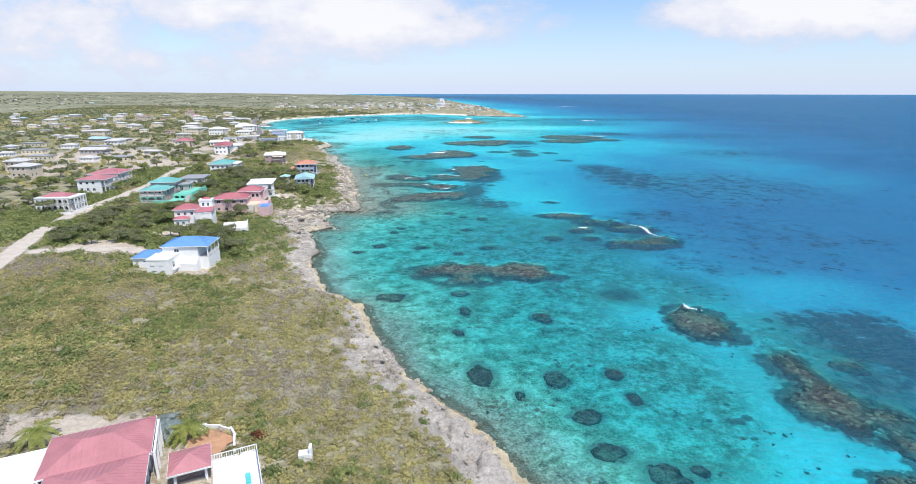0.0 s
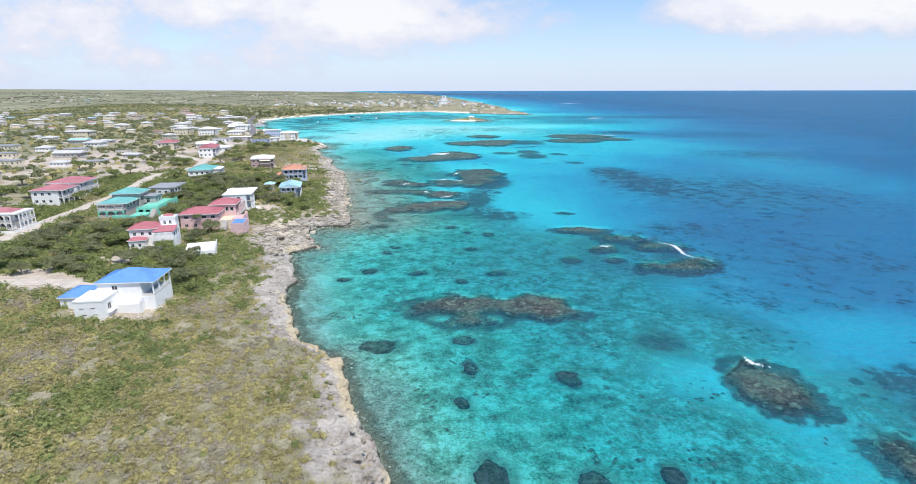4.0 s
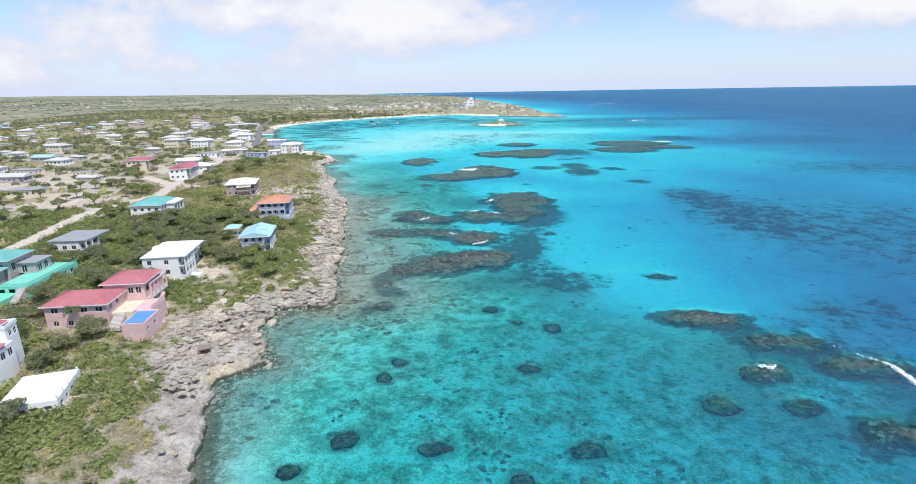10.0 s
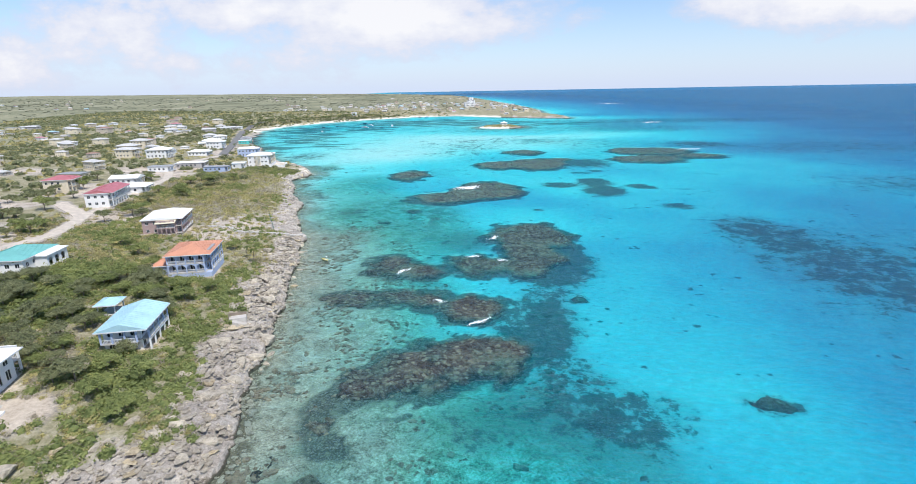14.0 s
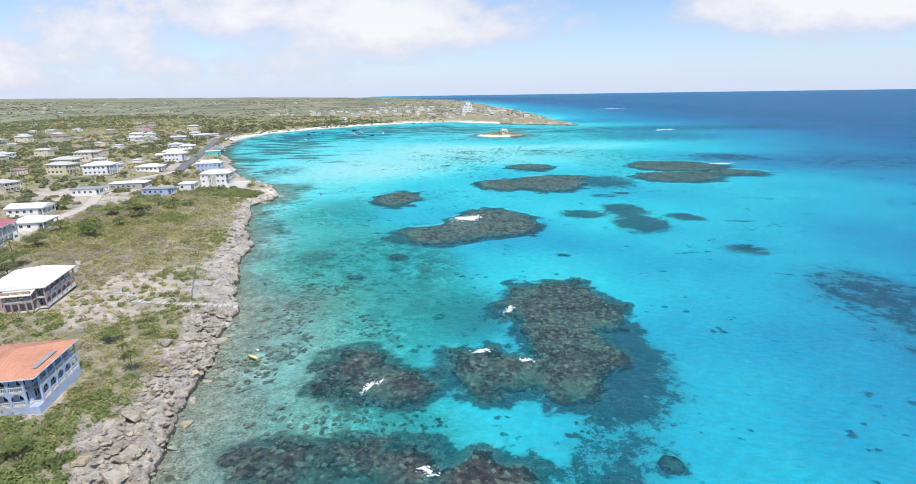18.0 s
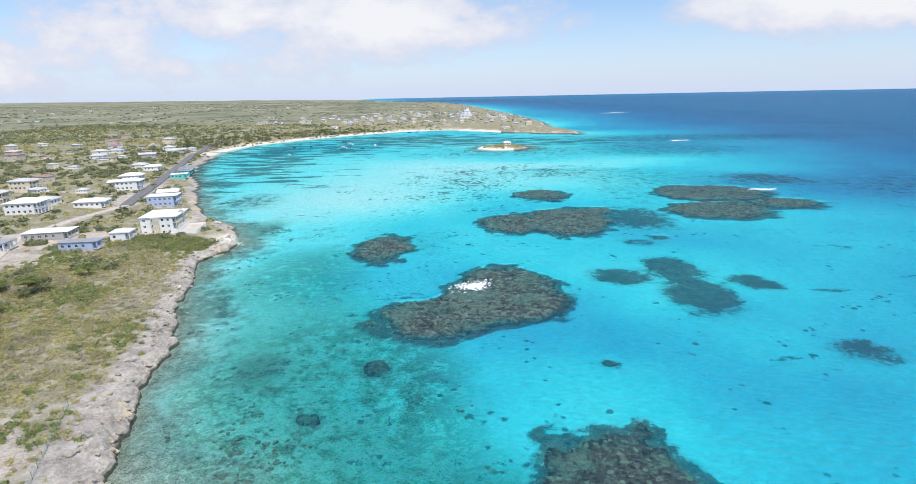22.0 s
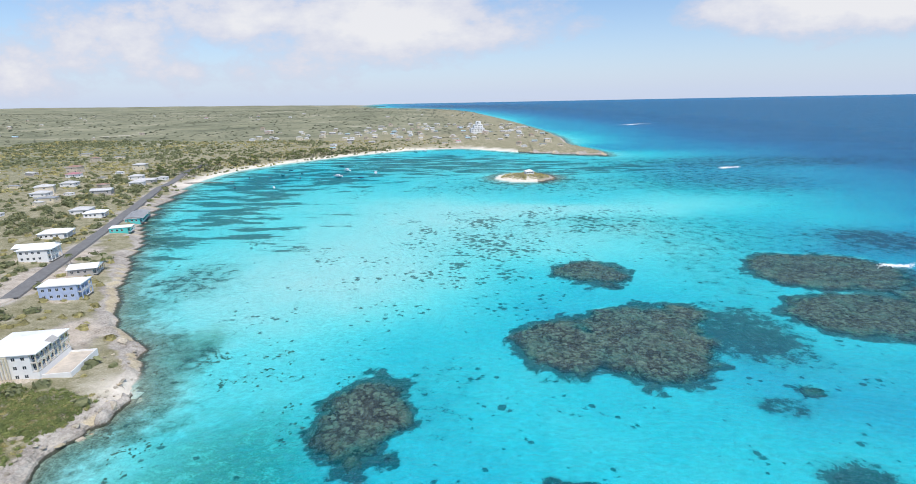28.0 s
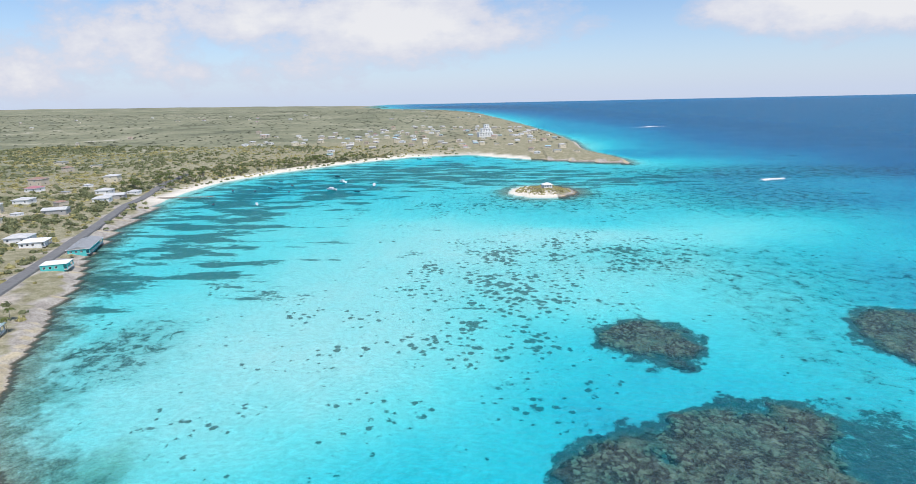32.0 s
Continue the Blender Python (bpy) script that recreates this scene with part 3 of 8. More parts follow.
def land_height(x, y, d):
    z = np.interp(d, [0, 0.5, 2.2, 12, 30, 60, 120, 400, 1000, 4000], [-0.3, 0.9, 2.3, 3.6, 5.2, 7.5, 9, 14, 20, 44])
    z = z + 14 * np.exp(-((x + 520) / 520) ** 2 - ((y - 2700) / 500) ** 2)
    z = z + np.clip(d / 60, 0, 1) * (1.1 * fbm(x, y, 70, 3, 21)) + np.clip(d / 600, 0, 1) * 5 * fbm(x, y, 420, 3, 31)
    rough = np.clip((d - 0.3) / 2, 0, 1) * np.clip(1.25 - d / 16, 0, 1)
    rough = rough * (0.3 + 0.7 * sstep(140, 165, np.asarray(y, float)))
    z = z + rough * (0.95 * fbm(x, y, 6.0, 4, 11) + 0.5 * (np.abs(fbm(x, y, 3.0, 3, 12)) - 0.3))
    beach = sstep(820, 880, y) * (1 - sstep(1195, 1215, y)) * (x < 60)
    z = z * (1 - beach) + beach * np.minimum(z, np.clip(d, -5, 400) * 0.09 + 0.05)
    ix, iy, ra, rb = ISLET
    isl = np.hypot((x - ix) / ra, (y - iy) / rb) < 1.5
    return np.where(isl, np.minimum(z, 4.6) + 0.6 * (d > 9), z)


# bed of the sea: patches of bottom depth (x, y, half widths, depth, hold)
SHOALS_A = ((60, 75, 26, 22, 3.6, 0.8), (43, 55, 22, 30, 3.1, 0.9), (36, 200, 30, 45, 3.3, 0.9), (50, 290, 34, 70, 3.4, 0.9), (20, 350, 34, 30, 2.4, 0.9),
            (10, 480, 45, 40, 2.6, 0.9), (80, 370, 60, 70, 3.6, 0.9), (115, 280, 60, 80, 5.4, 0.9), (140, 160, 60, 90, 8.5, 0.9), (100, 92, 24, 13, 4.4, 0.9))
SHOALS_B = ((60, 830, 330, 300, 2.1, 0.9), (-85, 590, 85, 85, 0.75, 0.95), (-60, 700, 100, 95, 0.8, 0.92), (35, 730, 100, 34, 0.85, 0.92), (140, 760, 75, 34, 1.5, 0.9), (50, 650, 80, 65, 1.05, 0.85),
            (-160, 760, 80, 120, 1.4, 0.8), (-60, 1000, 160, 90, 1.9, 0.8), (110, 560, 90, 80, 2.0, 0.8), (230, 690, 60, 40, 2.2, 0.8), (60, 440, 45, 36, 2.1, 0.9))
SHOALS_C = ((200, 1180, 260, 60, 6.0, 0.6), (160, 1750, 160, 260, 5.0, 0.7), (260, 900, 120, 120, 5.0, 0.7), (330, 560, 140, 160, 6.5, 0.8), (170, 480, 110, 110, 2.9, 0.85), (230, 350, 70, 110, 5.0, 0.8))
# seagrass, dark growth and a soft dark patch at (-28, 484) (x, y, half widths, cover, hold)
WEED_A = ((10, 130, 50, 90, 0.20, 0.9), (54, 70, 22, 15, 0.10, 1.0), (60, 38, 12, 14, 0.12, 1.0), (97, 64, 16, 22, 0.78, 1.0), (88, 112, 26, 20, 0.44, 0.9), (104, 94, 22, 12, 0.0, 1.0), (66, 160, 31, 30, 0.50, 1.0), (63, 151, 10, 9, 0.10, 1.0),
          (94, 190, 18, 14, 0.56, 0.9), (84, 40, 13, 16, 0.55, 0.9), (130, 155, 42, 40, 0.42, 0.9), (48, 89, 8, 6, 0.7, 0.9), (14, 165, 30, 30, 0.30, 0.8), (45, 225, 22, 40, 0.0, 1.0), (40, 300, 24, 70, 0.0, 1.0), (-4, 207, 12, 8, 0.50, 0.9), (20, 212, 18, 15, 0.62, 1.0),
          (15, 248, 11, 24, 0.82, 1.0), (-14, 275, 24, 6, 0.08, 0.9))
WEED_B = ((24, 300, 15, 30, 0.95, 1.0), (-8, 322, 14, 18, 0.46, 0.9), (-58, 375, 34, 45, 0.34, 0.8), (-30, 335, 26, 26, 0.38, 0.8), (6, 355, 24, 15, 0.0, 1.0), (8, 366, 26, 22, 0.0, 1.0), (110, 334, 20, 24, 0.64, 1.0), (118, 292, 24, 36, 0.66, 1.0), (160, 265, 66, 70, 0.52, 0.85),
          (44, 438, 11, 11, 0.85, 1.0), (69, 446, 12, 13, 0.95, 1.0), (68, 417, 13, 17, 0.95, 1.0), (92, 429, 8, 8, 0.88, 1.0), (93, 380, 9, 8, 0.72, 1.0), (77, 530, 17, 24, 0.80, 1.0),
          (10, 472, 30, 18, 0.0, 1.0), (-28, 484, 16, 22, 0.40, 0.8), (208, 652, 34, 28, 0.72, 0.9), (68, 484, 9, 7, 0.6, 0.9), (120, 500, 40, 16, 0.30, 0.8), (-82, 560, 38, 50, 0.0, 1.0))
WEED_C = ((-20, 635, 40, 75, 0.24, 0.9), (90, 690, 90, 45, 0.42, 0.85), (92, 600, 20, 60, 0.40, 0.8), (-190, 760, 70, 110, 0.20, 0.9), (-120, 980, 110, 70, 0.34, 0.9), (20, 850, 90, 60, 0.40, 0.9), (60, 740, 110, 22, 0.0, 1.0),
          (-40, 760, 90, 30, 0.0, 0.9), (-100, 680, 50, 60, 0.0, 0.9), (140, 640, 60, 40, 0.42, 0.8), (-150, 582, 22, 30, 0.50, 1.0), (-112, 505, 9, 22, 0.52, 1.0), (-92, 404, 13, 23, 0.50, 1.0), (-60, 372, 6, 9, 0.54, 1.0), (200, 860, 120, 90, 0.60, 0.7), (300, 1000, 260, 70, 0.66, 0.7), (330, 620, 120, 60, 0.58, 0.7), (260, 430, 70, 40, 0.6, 0.7))
# greenish limestone pavement under thin growth (x, y, half widths, cover, hold)
PAVED = ((10, 60, 34, 90, 1.0, 1.0), (20, 130, 52, 70, 0.95, 1.0), (54, 70, 20, 14, 0.25, 0.9), (60, 36, 12, 14, 0.25, 0.9), (-10, 200, 36, 50, 0.85, 0.9), (-30, 270, 26, 60, 0.8, 0.9), (-8, 322, 18, 18, 0.7, 0.9),
         (-45, 360, 44, 55, 0.95, 0.95), (-75, 440, 36, 50, 0.75, 0.9), (66, 155, 24, 24, 0.9, 0.9), (-115, 505, 16, 34, 0.7, 0.9), (80, 52, 22, 36, 0.85, 0.9), (40, 44, 15, 30, 1.0, 0.95), (62, 98, 24, 16, 0.8, 0.9), (-24, 168, 34, 46, 0.9, 0.9), (0, 100, 34, 40, 0.9, 0.9))


def blend(base, x, y, patches):
    for cx, cy, rx, ry, val, hold in patches:
        w = hold * np.exp(-(((x - cx) / rx) ** 2 + ((y - cy) / ry) ** 2) ** 1.6)
        base = base * (1 - w) + val * w
    return base


def bed_depth(x, y, d):
    off = np.maximum(-d, 0)
    dep = np.interp(off, [0, 1.5, 6, 20, 50, 90, 160, 300, 600, 1500], [0.3, 0.6, 0.9, 1.7, 2.8, 3.9, 5.6, 9, 15, 22])
    near = 1 - sstep(130, 175, np.asarray(y, float))
    dep = dep + near * np.interp(off, [0, 8, 20, 60, 90, 160], [0, 0.15, 0.55, 0.6, 0.4, 0])
    wx, wy = x + 9 * fbm(x, y, 40, 3, 41), y + 9 * fbm(x, y, 40, 3, 42)
    dep2 = dep
    for some in (SHOALS_A, SHOALS_B, SHOALS_C):
        dep2 = blend(dep2, wx, wy, some)
    k = sstep(4, 26, off)
    dep = dep * (1 - k) + dep2 * k
    flat = sstep(165, 195, y) * (1 - sstep(320, 360, y)) * (1 - sstep(22, 44, off))
    dep = dep * (1 - flat) + flat * np.minimum(dep, 0.25 + 0.03 * off)
    return dep * (1 + 0.16 * fbm(x, y, 24, 4, 43)) + 0.12 * fbm(x, y, 5, 3, 44)


def lobes_in(x, y, reef):
    """Metres inside (positive) or outside the ragged outline of a reef made of rounded lobes."""
    top, lobes = reef
    best = None
    for cx, cy, rx, ry in lobes:
        v = (1 - np.hypot((x - cx) / rx, (y - cy) / ry)) * min(rx, ry)
        best = v if best is None else np.maximum(best, v) + 0.8 * np.exp(-np.abs(v - best) / 1.5)
    size = max(min(rx, ry) for _, _, rx, ry in lobes)
    rag = min(0.42 * size, 6.0) * fbm(x, y, max(0.8 * size, 4), 4, 64) + min(0.34 * size, 3.4) * fbm(x, y, 5.2, 4, 65) + min(0.16 * size, 0.9) * fbm(x, y, 1.6, 2, 66)
    return best + rag


def reef_window(reef, gx, gy, margin):
    lobes = reef[1]
    i0, i1 = np.searchsorted(gx, (min(a[0] - a[2] for a in lobes) - margin, max(a[0] + a[2] for a in lobes) + margin))
    j0, j1 = np.searchsorted(gy, (min(a[1] - a[3] for a in lobes) - margin, max(a[1] + a[3] for a in lobes) + margin))
    return slice(j0, j1), slice(i0, i1)


def bed_weed(x, y, d):
    wx, wy = x + 6 * fbm(x, y, 30, 4, 51), y + 6 * fbm(x, y, 30, 4, 52)
    w = 0.17 - 0.06 * sstep(330, 420, np.asarray(y, float))
    for some in (WEED_A, WEED_B, WEED_C):
        w = blend(w, wx, wy, some)
    for reef in REEFS:
        win = reef_window(reef, x[0], y[:, 0], 12)
        if x[win].size:
            size = max(min(rx, ry) for _, _, rx, ry in reef[1])
            skirt = 1.0 + 0.13 * min(size, 14)
            w[win] = np.maximum(w[win], (0.74 if size > 4 else 0.50) * sstep(-1.6 * skirt, -0.3 * skirt, lobes_in(x[win], y[win], reef)))
    return w * sstep(3, 14, -d)


def bed_z(x, y, d):
    """The floor as it stands to the eye through the water."""
    return -np.minimum(0.32 + 0.24 * bed_depth(x, y, d), 1.7)


# reefs: depth of the top, then lobes (x, y, half widths)
REEFS_BIG = (
    (0.65, ((61.3, 71.8, 6.8, 10.0),)),
    (0.60, ((70.4, 48.4, 3.6, 7.0), (69, 38, 6.2, 6.8), (74, 32, 6.5, 4.6), (74, 24, 4.5, 5.5))),
    (0.65, ((67, 15, 6.0, 4.5),)),
    (0.50, ((4.6, 110, 13, 6.6), (23, 110, 10.5, 8.6), (5.2, 101.5, 6.3, 4.0))),
    (0.60, ((53, 184.5, 9.5, 5.6), (65, 173, 9.0, 4.6), (76, 162, 7.5, 4.0))),
    (0.55, ((54.6, 159.5, 5.4, 3.4),)),
    (0.55, ((72, 140, 12, 5.4), (82, 146, 6, 4))),
    (0.50, ((-30.3, 206.8, 5.5, 6.2), (-22.6, 221.0, 9.8, 7.0), (-13.7, 225.5, 9.8, 8.6), (-2.4, 232.5, 12.0, 9.6), (-34, 198, 3.0, 6.0))),
    (0.50, ((-4, 258.0, 10.5, 8.6), (-14, 263, 6, 5), (-29.4, 265.1, 14.5, 5.6))),
    (0.83, ((17.9, 325.4, 15.0, 20.5), (0.7, 294.3, 12.0, 9.2), (16, 300, 11.0, 20.0))),
    (0.68, ((-31.2, 292.3, 6.4, 10.5), (-21.5, 287.3, 8.5, 7.4))),
    (0.78, ((-18.7, 403, 18.5, 16.0), (2.4, 421, 19.5, 26.0))),
    (0.78, ((-46.7, 477.7, 11.2, 19.5),)),
    (0.78, ((12, 519, 14.5, 19.0), (42, 524, 22.5, 30.0), (63, 545, 9, 9))),
    (0.88, ((36, 594, 16.5, 18.0),)),
    (0.93, ((144.7, 596, 36, 27), (129, 545, 30, 21), (176, 560, 20, 14))))
HEADS_A = ((22, 46, 2.6, 3.6), (34, 48, 2.4, 2.6), (25, 34, 3.0, 3.0), (35, 39, 1.8, 2.4), (14, 40, 1.4, 1.9), (7, 47, 2.6, 5.4), (26, 24, 3.4, 2.6), (33, 19, 4.6, 3.4), (38, 20, 2.2, 2.0), (75, 12, 3.6, 3.6),
           (83, 50, 3.6, 3.8), (24, 75, 2.8, 3.4), (3, 67, 1.4, 2.0), (5, 79, 1.8, 3.0), (-14, 88, 5.0, 3.6), (4, 91, 3.2, 2.6), (55, 148, 4.0, 3.0), (40, 149, 4.0, 3.6))
HEADS_B = ((-31, 130, 2.4, 2.0), (-24, 138, 2.8, 2.8), (4, 129, 1.8, 1.7), (15, 136, 4.0, 2.8), (-21, 157, 2.2, 2.6), (-19, 163, 2.3, 2.0), (8, 161, 3.6, 3.0), (15, 180, 2.2, 2.6), (-9, 136, 3.0, 1.9),
           (52, 216, 4.2, 3.6), (1, 190, 3.0, 2.8), (7, 183, 1.7, 1.6), (-27, 192, 3.0, 4.6), (26, 265, 2.4, 3.0), (-32, 372, 3.8, 4.0), (-43, 350, 3.3, 3.0), (26, 374, 2.4, 2.4), (78, 490, 4.4, 3.8), (42, 576, 5, 5))
REEFS = REEFS_BIG + tuple((1.3 if y < 200 else 1.5, ((x, y, 0.85 * rx, 0.85 * ry),)) for x, y, rx, ry in HEADS_A + HEADS_B)


def reef_z(x, y, reef, bed):
    """Height of the crust: a flat knobbly top that drops to the floor at its ragged rim."""
    top, lobes = reef
    v = lobes_in(x, y, reef)
    size = max(min(rx, ry) for _, _, rx, ry in lobes)
    lump = 0.30 * np.abs(fbm(x, y, 2.2, 3, 61)) + 0.16 * fbm(x, y, 0.9, 2, 62)
    hollow = 0.5 * np.clip(fbm(x, y, 0.7 * size, 3, 63), 0, 1) if size > 4 else 0
    rim = sstep(-0.9, min(0.45 * size, 2.4), v)
    high = np.minimum(0.45 + 0.35 * top, np.maximum(bed - 0.25, 0.3))
    return -(high + 0.4 * hollow) * rim - (bed + 0.35) * (1 - rim) + 0.8 * lump * rim


def axis(lo, fine_lo, fine_hi, hi, fine, grow=1.09, most=70):
    """Grid lines: even in the middle, wider and wider outside."""
    a = list(np.arange(fine_lo, fine_hi + fine, fine))
    s, v = fine, a[-1]
    while v < hi:
        s = min(s * grow, most)
        v += s
        a.append(v)
    s, v, b = fine, a[0], []
    while v > lo:
        s = min(s * grow, most)
        v -= s
        b.append(v)
    return np.array(b[::-1] + a)


def grid_mesh(name, xs, ys, z, keep, attrs, mat):
    """A height sheet on grid lines, with the cells where keep is true."""
    nx, ny = len(xs), len(ys)
    X, Y = np.meshgrid(xs, ys)
    idx = np.arange(nx * ny).reshape(ny, nx)
    q = np.stack([idx[:-1, :-1], idx[:-1, 1:], idx[1:, 1:], idx[1:, :-1]], -1)[keep]
    used = np.zeros(nx * ny, bool)
    used[q.ravel()] = True
    back = np.cumsum(used) - 1
    me = raw_mesh(name, np.stack([X, Y, z], -1).reshape(-1, 3)[used], back[q.reshape(-1, 4)], mat, True)
    for key, val in attrs.items():
        at = me.attributes.new(key, "FLOAT", "POINT")
        at.data.foreach_set("value", val.ravel()[used].astype(np.float32))
    return me


def raw_mesh(name, verts, quads, mat, smooth=False):
    me = bpy.data.meshes.new(name)
    n, k = len(quads), quads.shape[1]
    me.vertices.add(len(verts))
    me.vertices.foreach_set("co", np.asarray(verts, np.float32).ravel())
    me.loops.add(n * k)
    me.loops.foreach_set("vertex_index", np.asarray(quads, np.int32).ravel())
    me.polygons.add(n)
    me.polygons.foreach_set("loop_start", np.arange(0, n * k, k, dtype=np.int32))
    me.polygons.foreach_set("use_smooth", np.full(n, smooth))
    me.materials.append(mat)
    me.update(calc_edges=True)
    return me


# roads: centre lines, width
TRACK_A = np.array([(-112, 60), (-118, 82), (-124, 98), (-134, 123), (-139, 143), (-144, 174), (-146, 200), (-148, 222), (-156, 260), (-150, 300), (-160, 330), (-190, 355)], float)
TRACK_B = np.array([(-122, 104), (-108, 108), (-94, 108), (-84, 104)], float)
COAST_ROAD = np.array([(-206, 545), (-221, 585), (-238.5, 633), (-256.5, 678.6), (-271, 715), (-292, 772), (-313, 828), (-327, 872), (-345, 930), (-352, 990)], float)
INLAND_ROAD = np.array([(-160, 330), (-178, 420), (-205, 470), (-206, 545)], float)
DIRT = ((-99, 320, 24, 32, 0.60), (-104, 110, 16, 8, 1.0), (-228, 262, 16, 30, 1.0), (-52, 21, 15, 5, 1.0), (-205, 460, 34, 22, 0.8), (-172, 480, 22, 14, 0.9), (-150, 330, 26, 16, 0.7),
        (-95, 128, 7, 7, 0.8), (-132, 240, 16, 12, 0.6), (-170, 225, 26, 16, 0.6), (-78, 203, 7, 7, 0.9), (-230, 610, 18, 22, 0.6), (-150, 160, 18, 10, 0.7), (-140, 545, 14, 10, 0.8),
        (-300, 440, 50, 24, 0.7), (-158, 515, 20, 26, 0.65), (-215, 570, 24, 40, 0.6), (-190, 440, 40, 20, 0.6), (-72, 168, 9, 14, 0.5), (-178, 290, 30, 36, 0.8), (-168, 185, 18, 26, 0.6), (-240, 330, 56, 46, 0.8), (-150, 252, 10, 18, 0.7), (-200, 385, 36, 26, 0.65), (-270, 230, 40, 40, 0.7))


def road_distance(x, y):
    best = np.full(np.shape(x), 1e9)
    for line in (TRACK_A, TRACK_B, COAST_ROAD, INLAND_ROAD):
        for (ax, ay), (bx, by) in zip(line[:-1], line[1:]):
            dx, dy = bx - ax, by - ay
            t = np.clip(((x - ax) * dx + (y - ay) * dy) / (dx * dx + dy * dy), 0, 1)
            best = np.minimum(best, np.hypot(x - ax - t * dx, y - ay - t * dy))
    return best


def bare(x, y):
    """How bare of growth the ground is, 0 to 1."""
    v = np.zeros(np.shape(x))
    for cx, cy, rx, ry, w in DIRT:
        v = np.maximum(v, w * np.clip(1.35 - np.hypot((x - cx) / rx, (y - cy) / ry) + 0.35 * fbm(x, y, 9, 3, 71), 0, 1))
    return v


def rock_width(x, y):
    w = 10.0 + 4.5 * fbm(x, y, 26, 2, 81) + 8 * np.exp(-((y - 166) / 20) ** 2) - 2.6 * (1 - sstep(95, 125, np.asarray(y, float)))
    return w * (1 - 0.5 * sstep(345, 385, y))


def growth(x, y, d):
    """Cover of scrub, 0 to 1."""
    v = sstep(-2.5, 3.0, d - rock_width(x, y) + 3.5 * fbm(x, y, 6, 3, 82))
    return v * (1 - np.clip(bare(x, y) * 1.15, 0, 1)) * sstep(2.5, 5, road_distance(x, y))


xs, ys = axis(-4900, -165, 110, 4900, 1.3), axis(-140, -30, 560, 4880, 1.3, 1.025)
GX, GY = np.meshgrid(xs, ys)
D = shore_distance(GX, GY)
LAND = land_height(GX, GY, D)
Z = np.where(D > 0, LAND, np.minimum(bed_z(GX, GY, D), -0.12))
cell = lambda a: np.maximum(np.maximum(a[:-1, :-1], a[:-1, 1:]), np.maximum(a[1:, :-1], a[1:, 1:]))
shelfy = (np.abs(GY[:-1, :-1] - 233) < 250)
on_land = np.where(shelfy, cell(D) > 2.5, cell(D) > -0.5)
off_land = np.where(shelfy, cell(-D) > -3.5, ~on_land)
beachness = sstep(815, 870, GY) * (1 - sstep(1180, 1215, GY)) * (GX < 40) * (1 - sstep(12, 20, D + 4 * fbm(GX, GY, 20, 2, 4)))
beachness = np.maximum(beachness, np.exp(-((GX + 118) / 9) ** 2 - ((GY - 486) / 9) ** 2) * (D < 14))
beachness = np.maximum(beachness, np.exp(-((GX - 2) / 12) ** 2 - ((GY - 905) / 14) ** 2) * (D < 12))
LOW = Z - 0.9 * sstep(-1.0, 1.0, D) * (1 - sstep(-3.5, -1.0, D - np.minimum(rock_width(GX, GY), 15))) * (GY > -22) * (GY < 490)
# far: share of the haze-paled ground colour, growing inland
ground = new("ground", grid_mesh("ground", xs, ys, LOW, on_land, dict(
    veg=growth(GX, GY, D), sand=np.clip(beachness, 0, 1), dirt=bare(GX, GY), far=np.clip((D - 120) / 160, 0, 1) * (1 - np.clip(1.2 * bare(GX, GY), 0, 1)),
    edge=np.exp(-((D - 1.6) / 1.6) ** 2) * (fbm(GX, GY, 18, 2, 90) > -0.25)), M_GROUND))
tagged(ground, "pale limestone shore rising to dry olive scrubland", "ground", kind="structure")
tufts = blend(0.0 * GX, GX, GY, ((-18, 635, 42, 80, 1.0, 1.0), (45, 700, 70, 45, 0.95, 0.9), (-60, 590, 60, 60, 0.30, 0.8), (20, 850, 130, 60, 0.7, 0.9), (-95, 612, 9, 9, 0.8, 0.9)))
tongues = blend(0.0 * GX, GX, GY, ((-225, 740, 90, 130, 0.95, 1.0), (-215, 900, 120, 100, 1.15, 1.0), (-90, 1030, 170, 100, 1.2, 1.0), (60, 960, 170, 80, 1.1, 0.9), (-160, 640, 50, 60, 0.8, 0.8)))
seabed = new("seabed", grid_mesh("seabed", xs, ys, np.where(D > 0, -0.7, Z), off_land, dict(dots=tufts, stripes=tongues, band=np.exp(-((D + 1.3) / 1.9) ** 2) * (1 - 0.5 * sstep(180, 260, GY)) * (GY < 560),
    weed=bed_weed(GX, GY, D), pave=blend(0.0 * GX, GX + 6 * fbm(GX, GY, 30, 4, 56), GY + 6 * fbm(GX, GY, 30, 4, 57), PAVED), rubble=np.clip(1.15 + D / (15 + 26 * sstep(165, 195, GY) * (1 - sstep(320, 360, GY)) + 10 * sstep(360, 400, GY)) + 0.35 * fbm(GX, GY, 12, 3, 91), 0, 1)), M_BED))
tagged(seabed, "pale sand sea floor with seagrass and rubble", "sea floor", kind="structure")


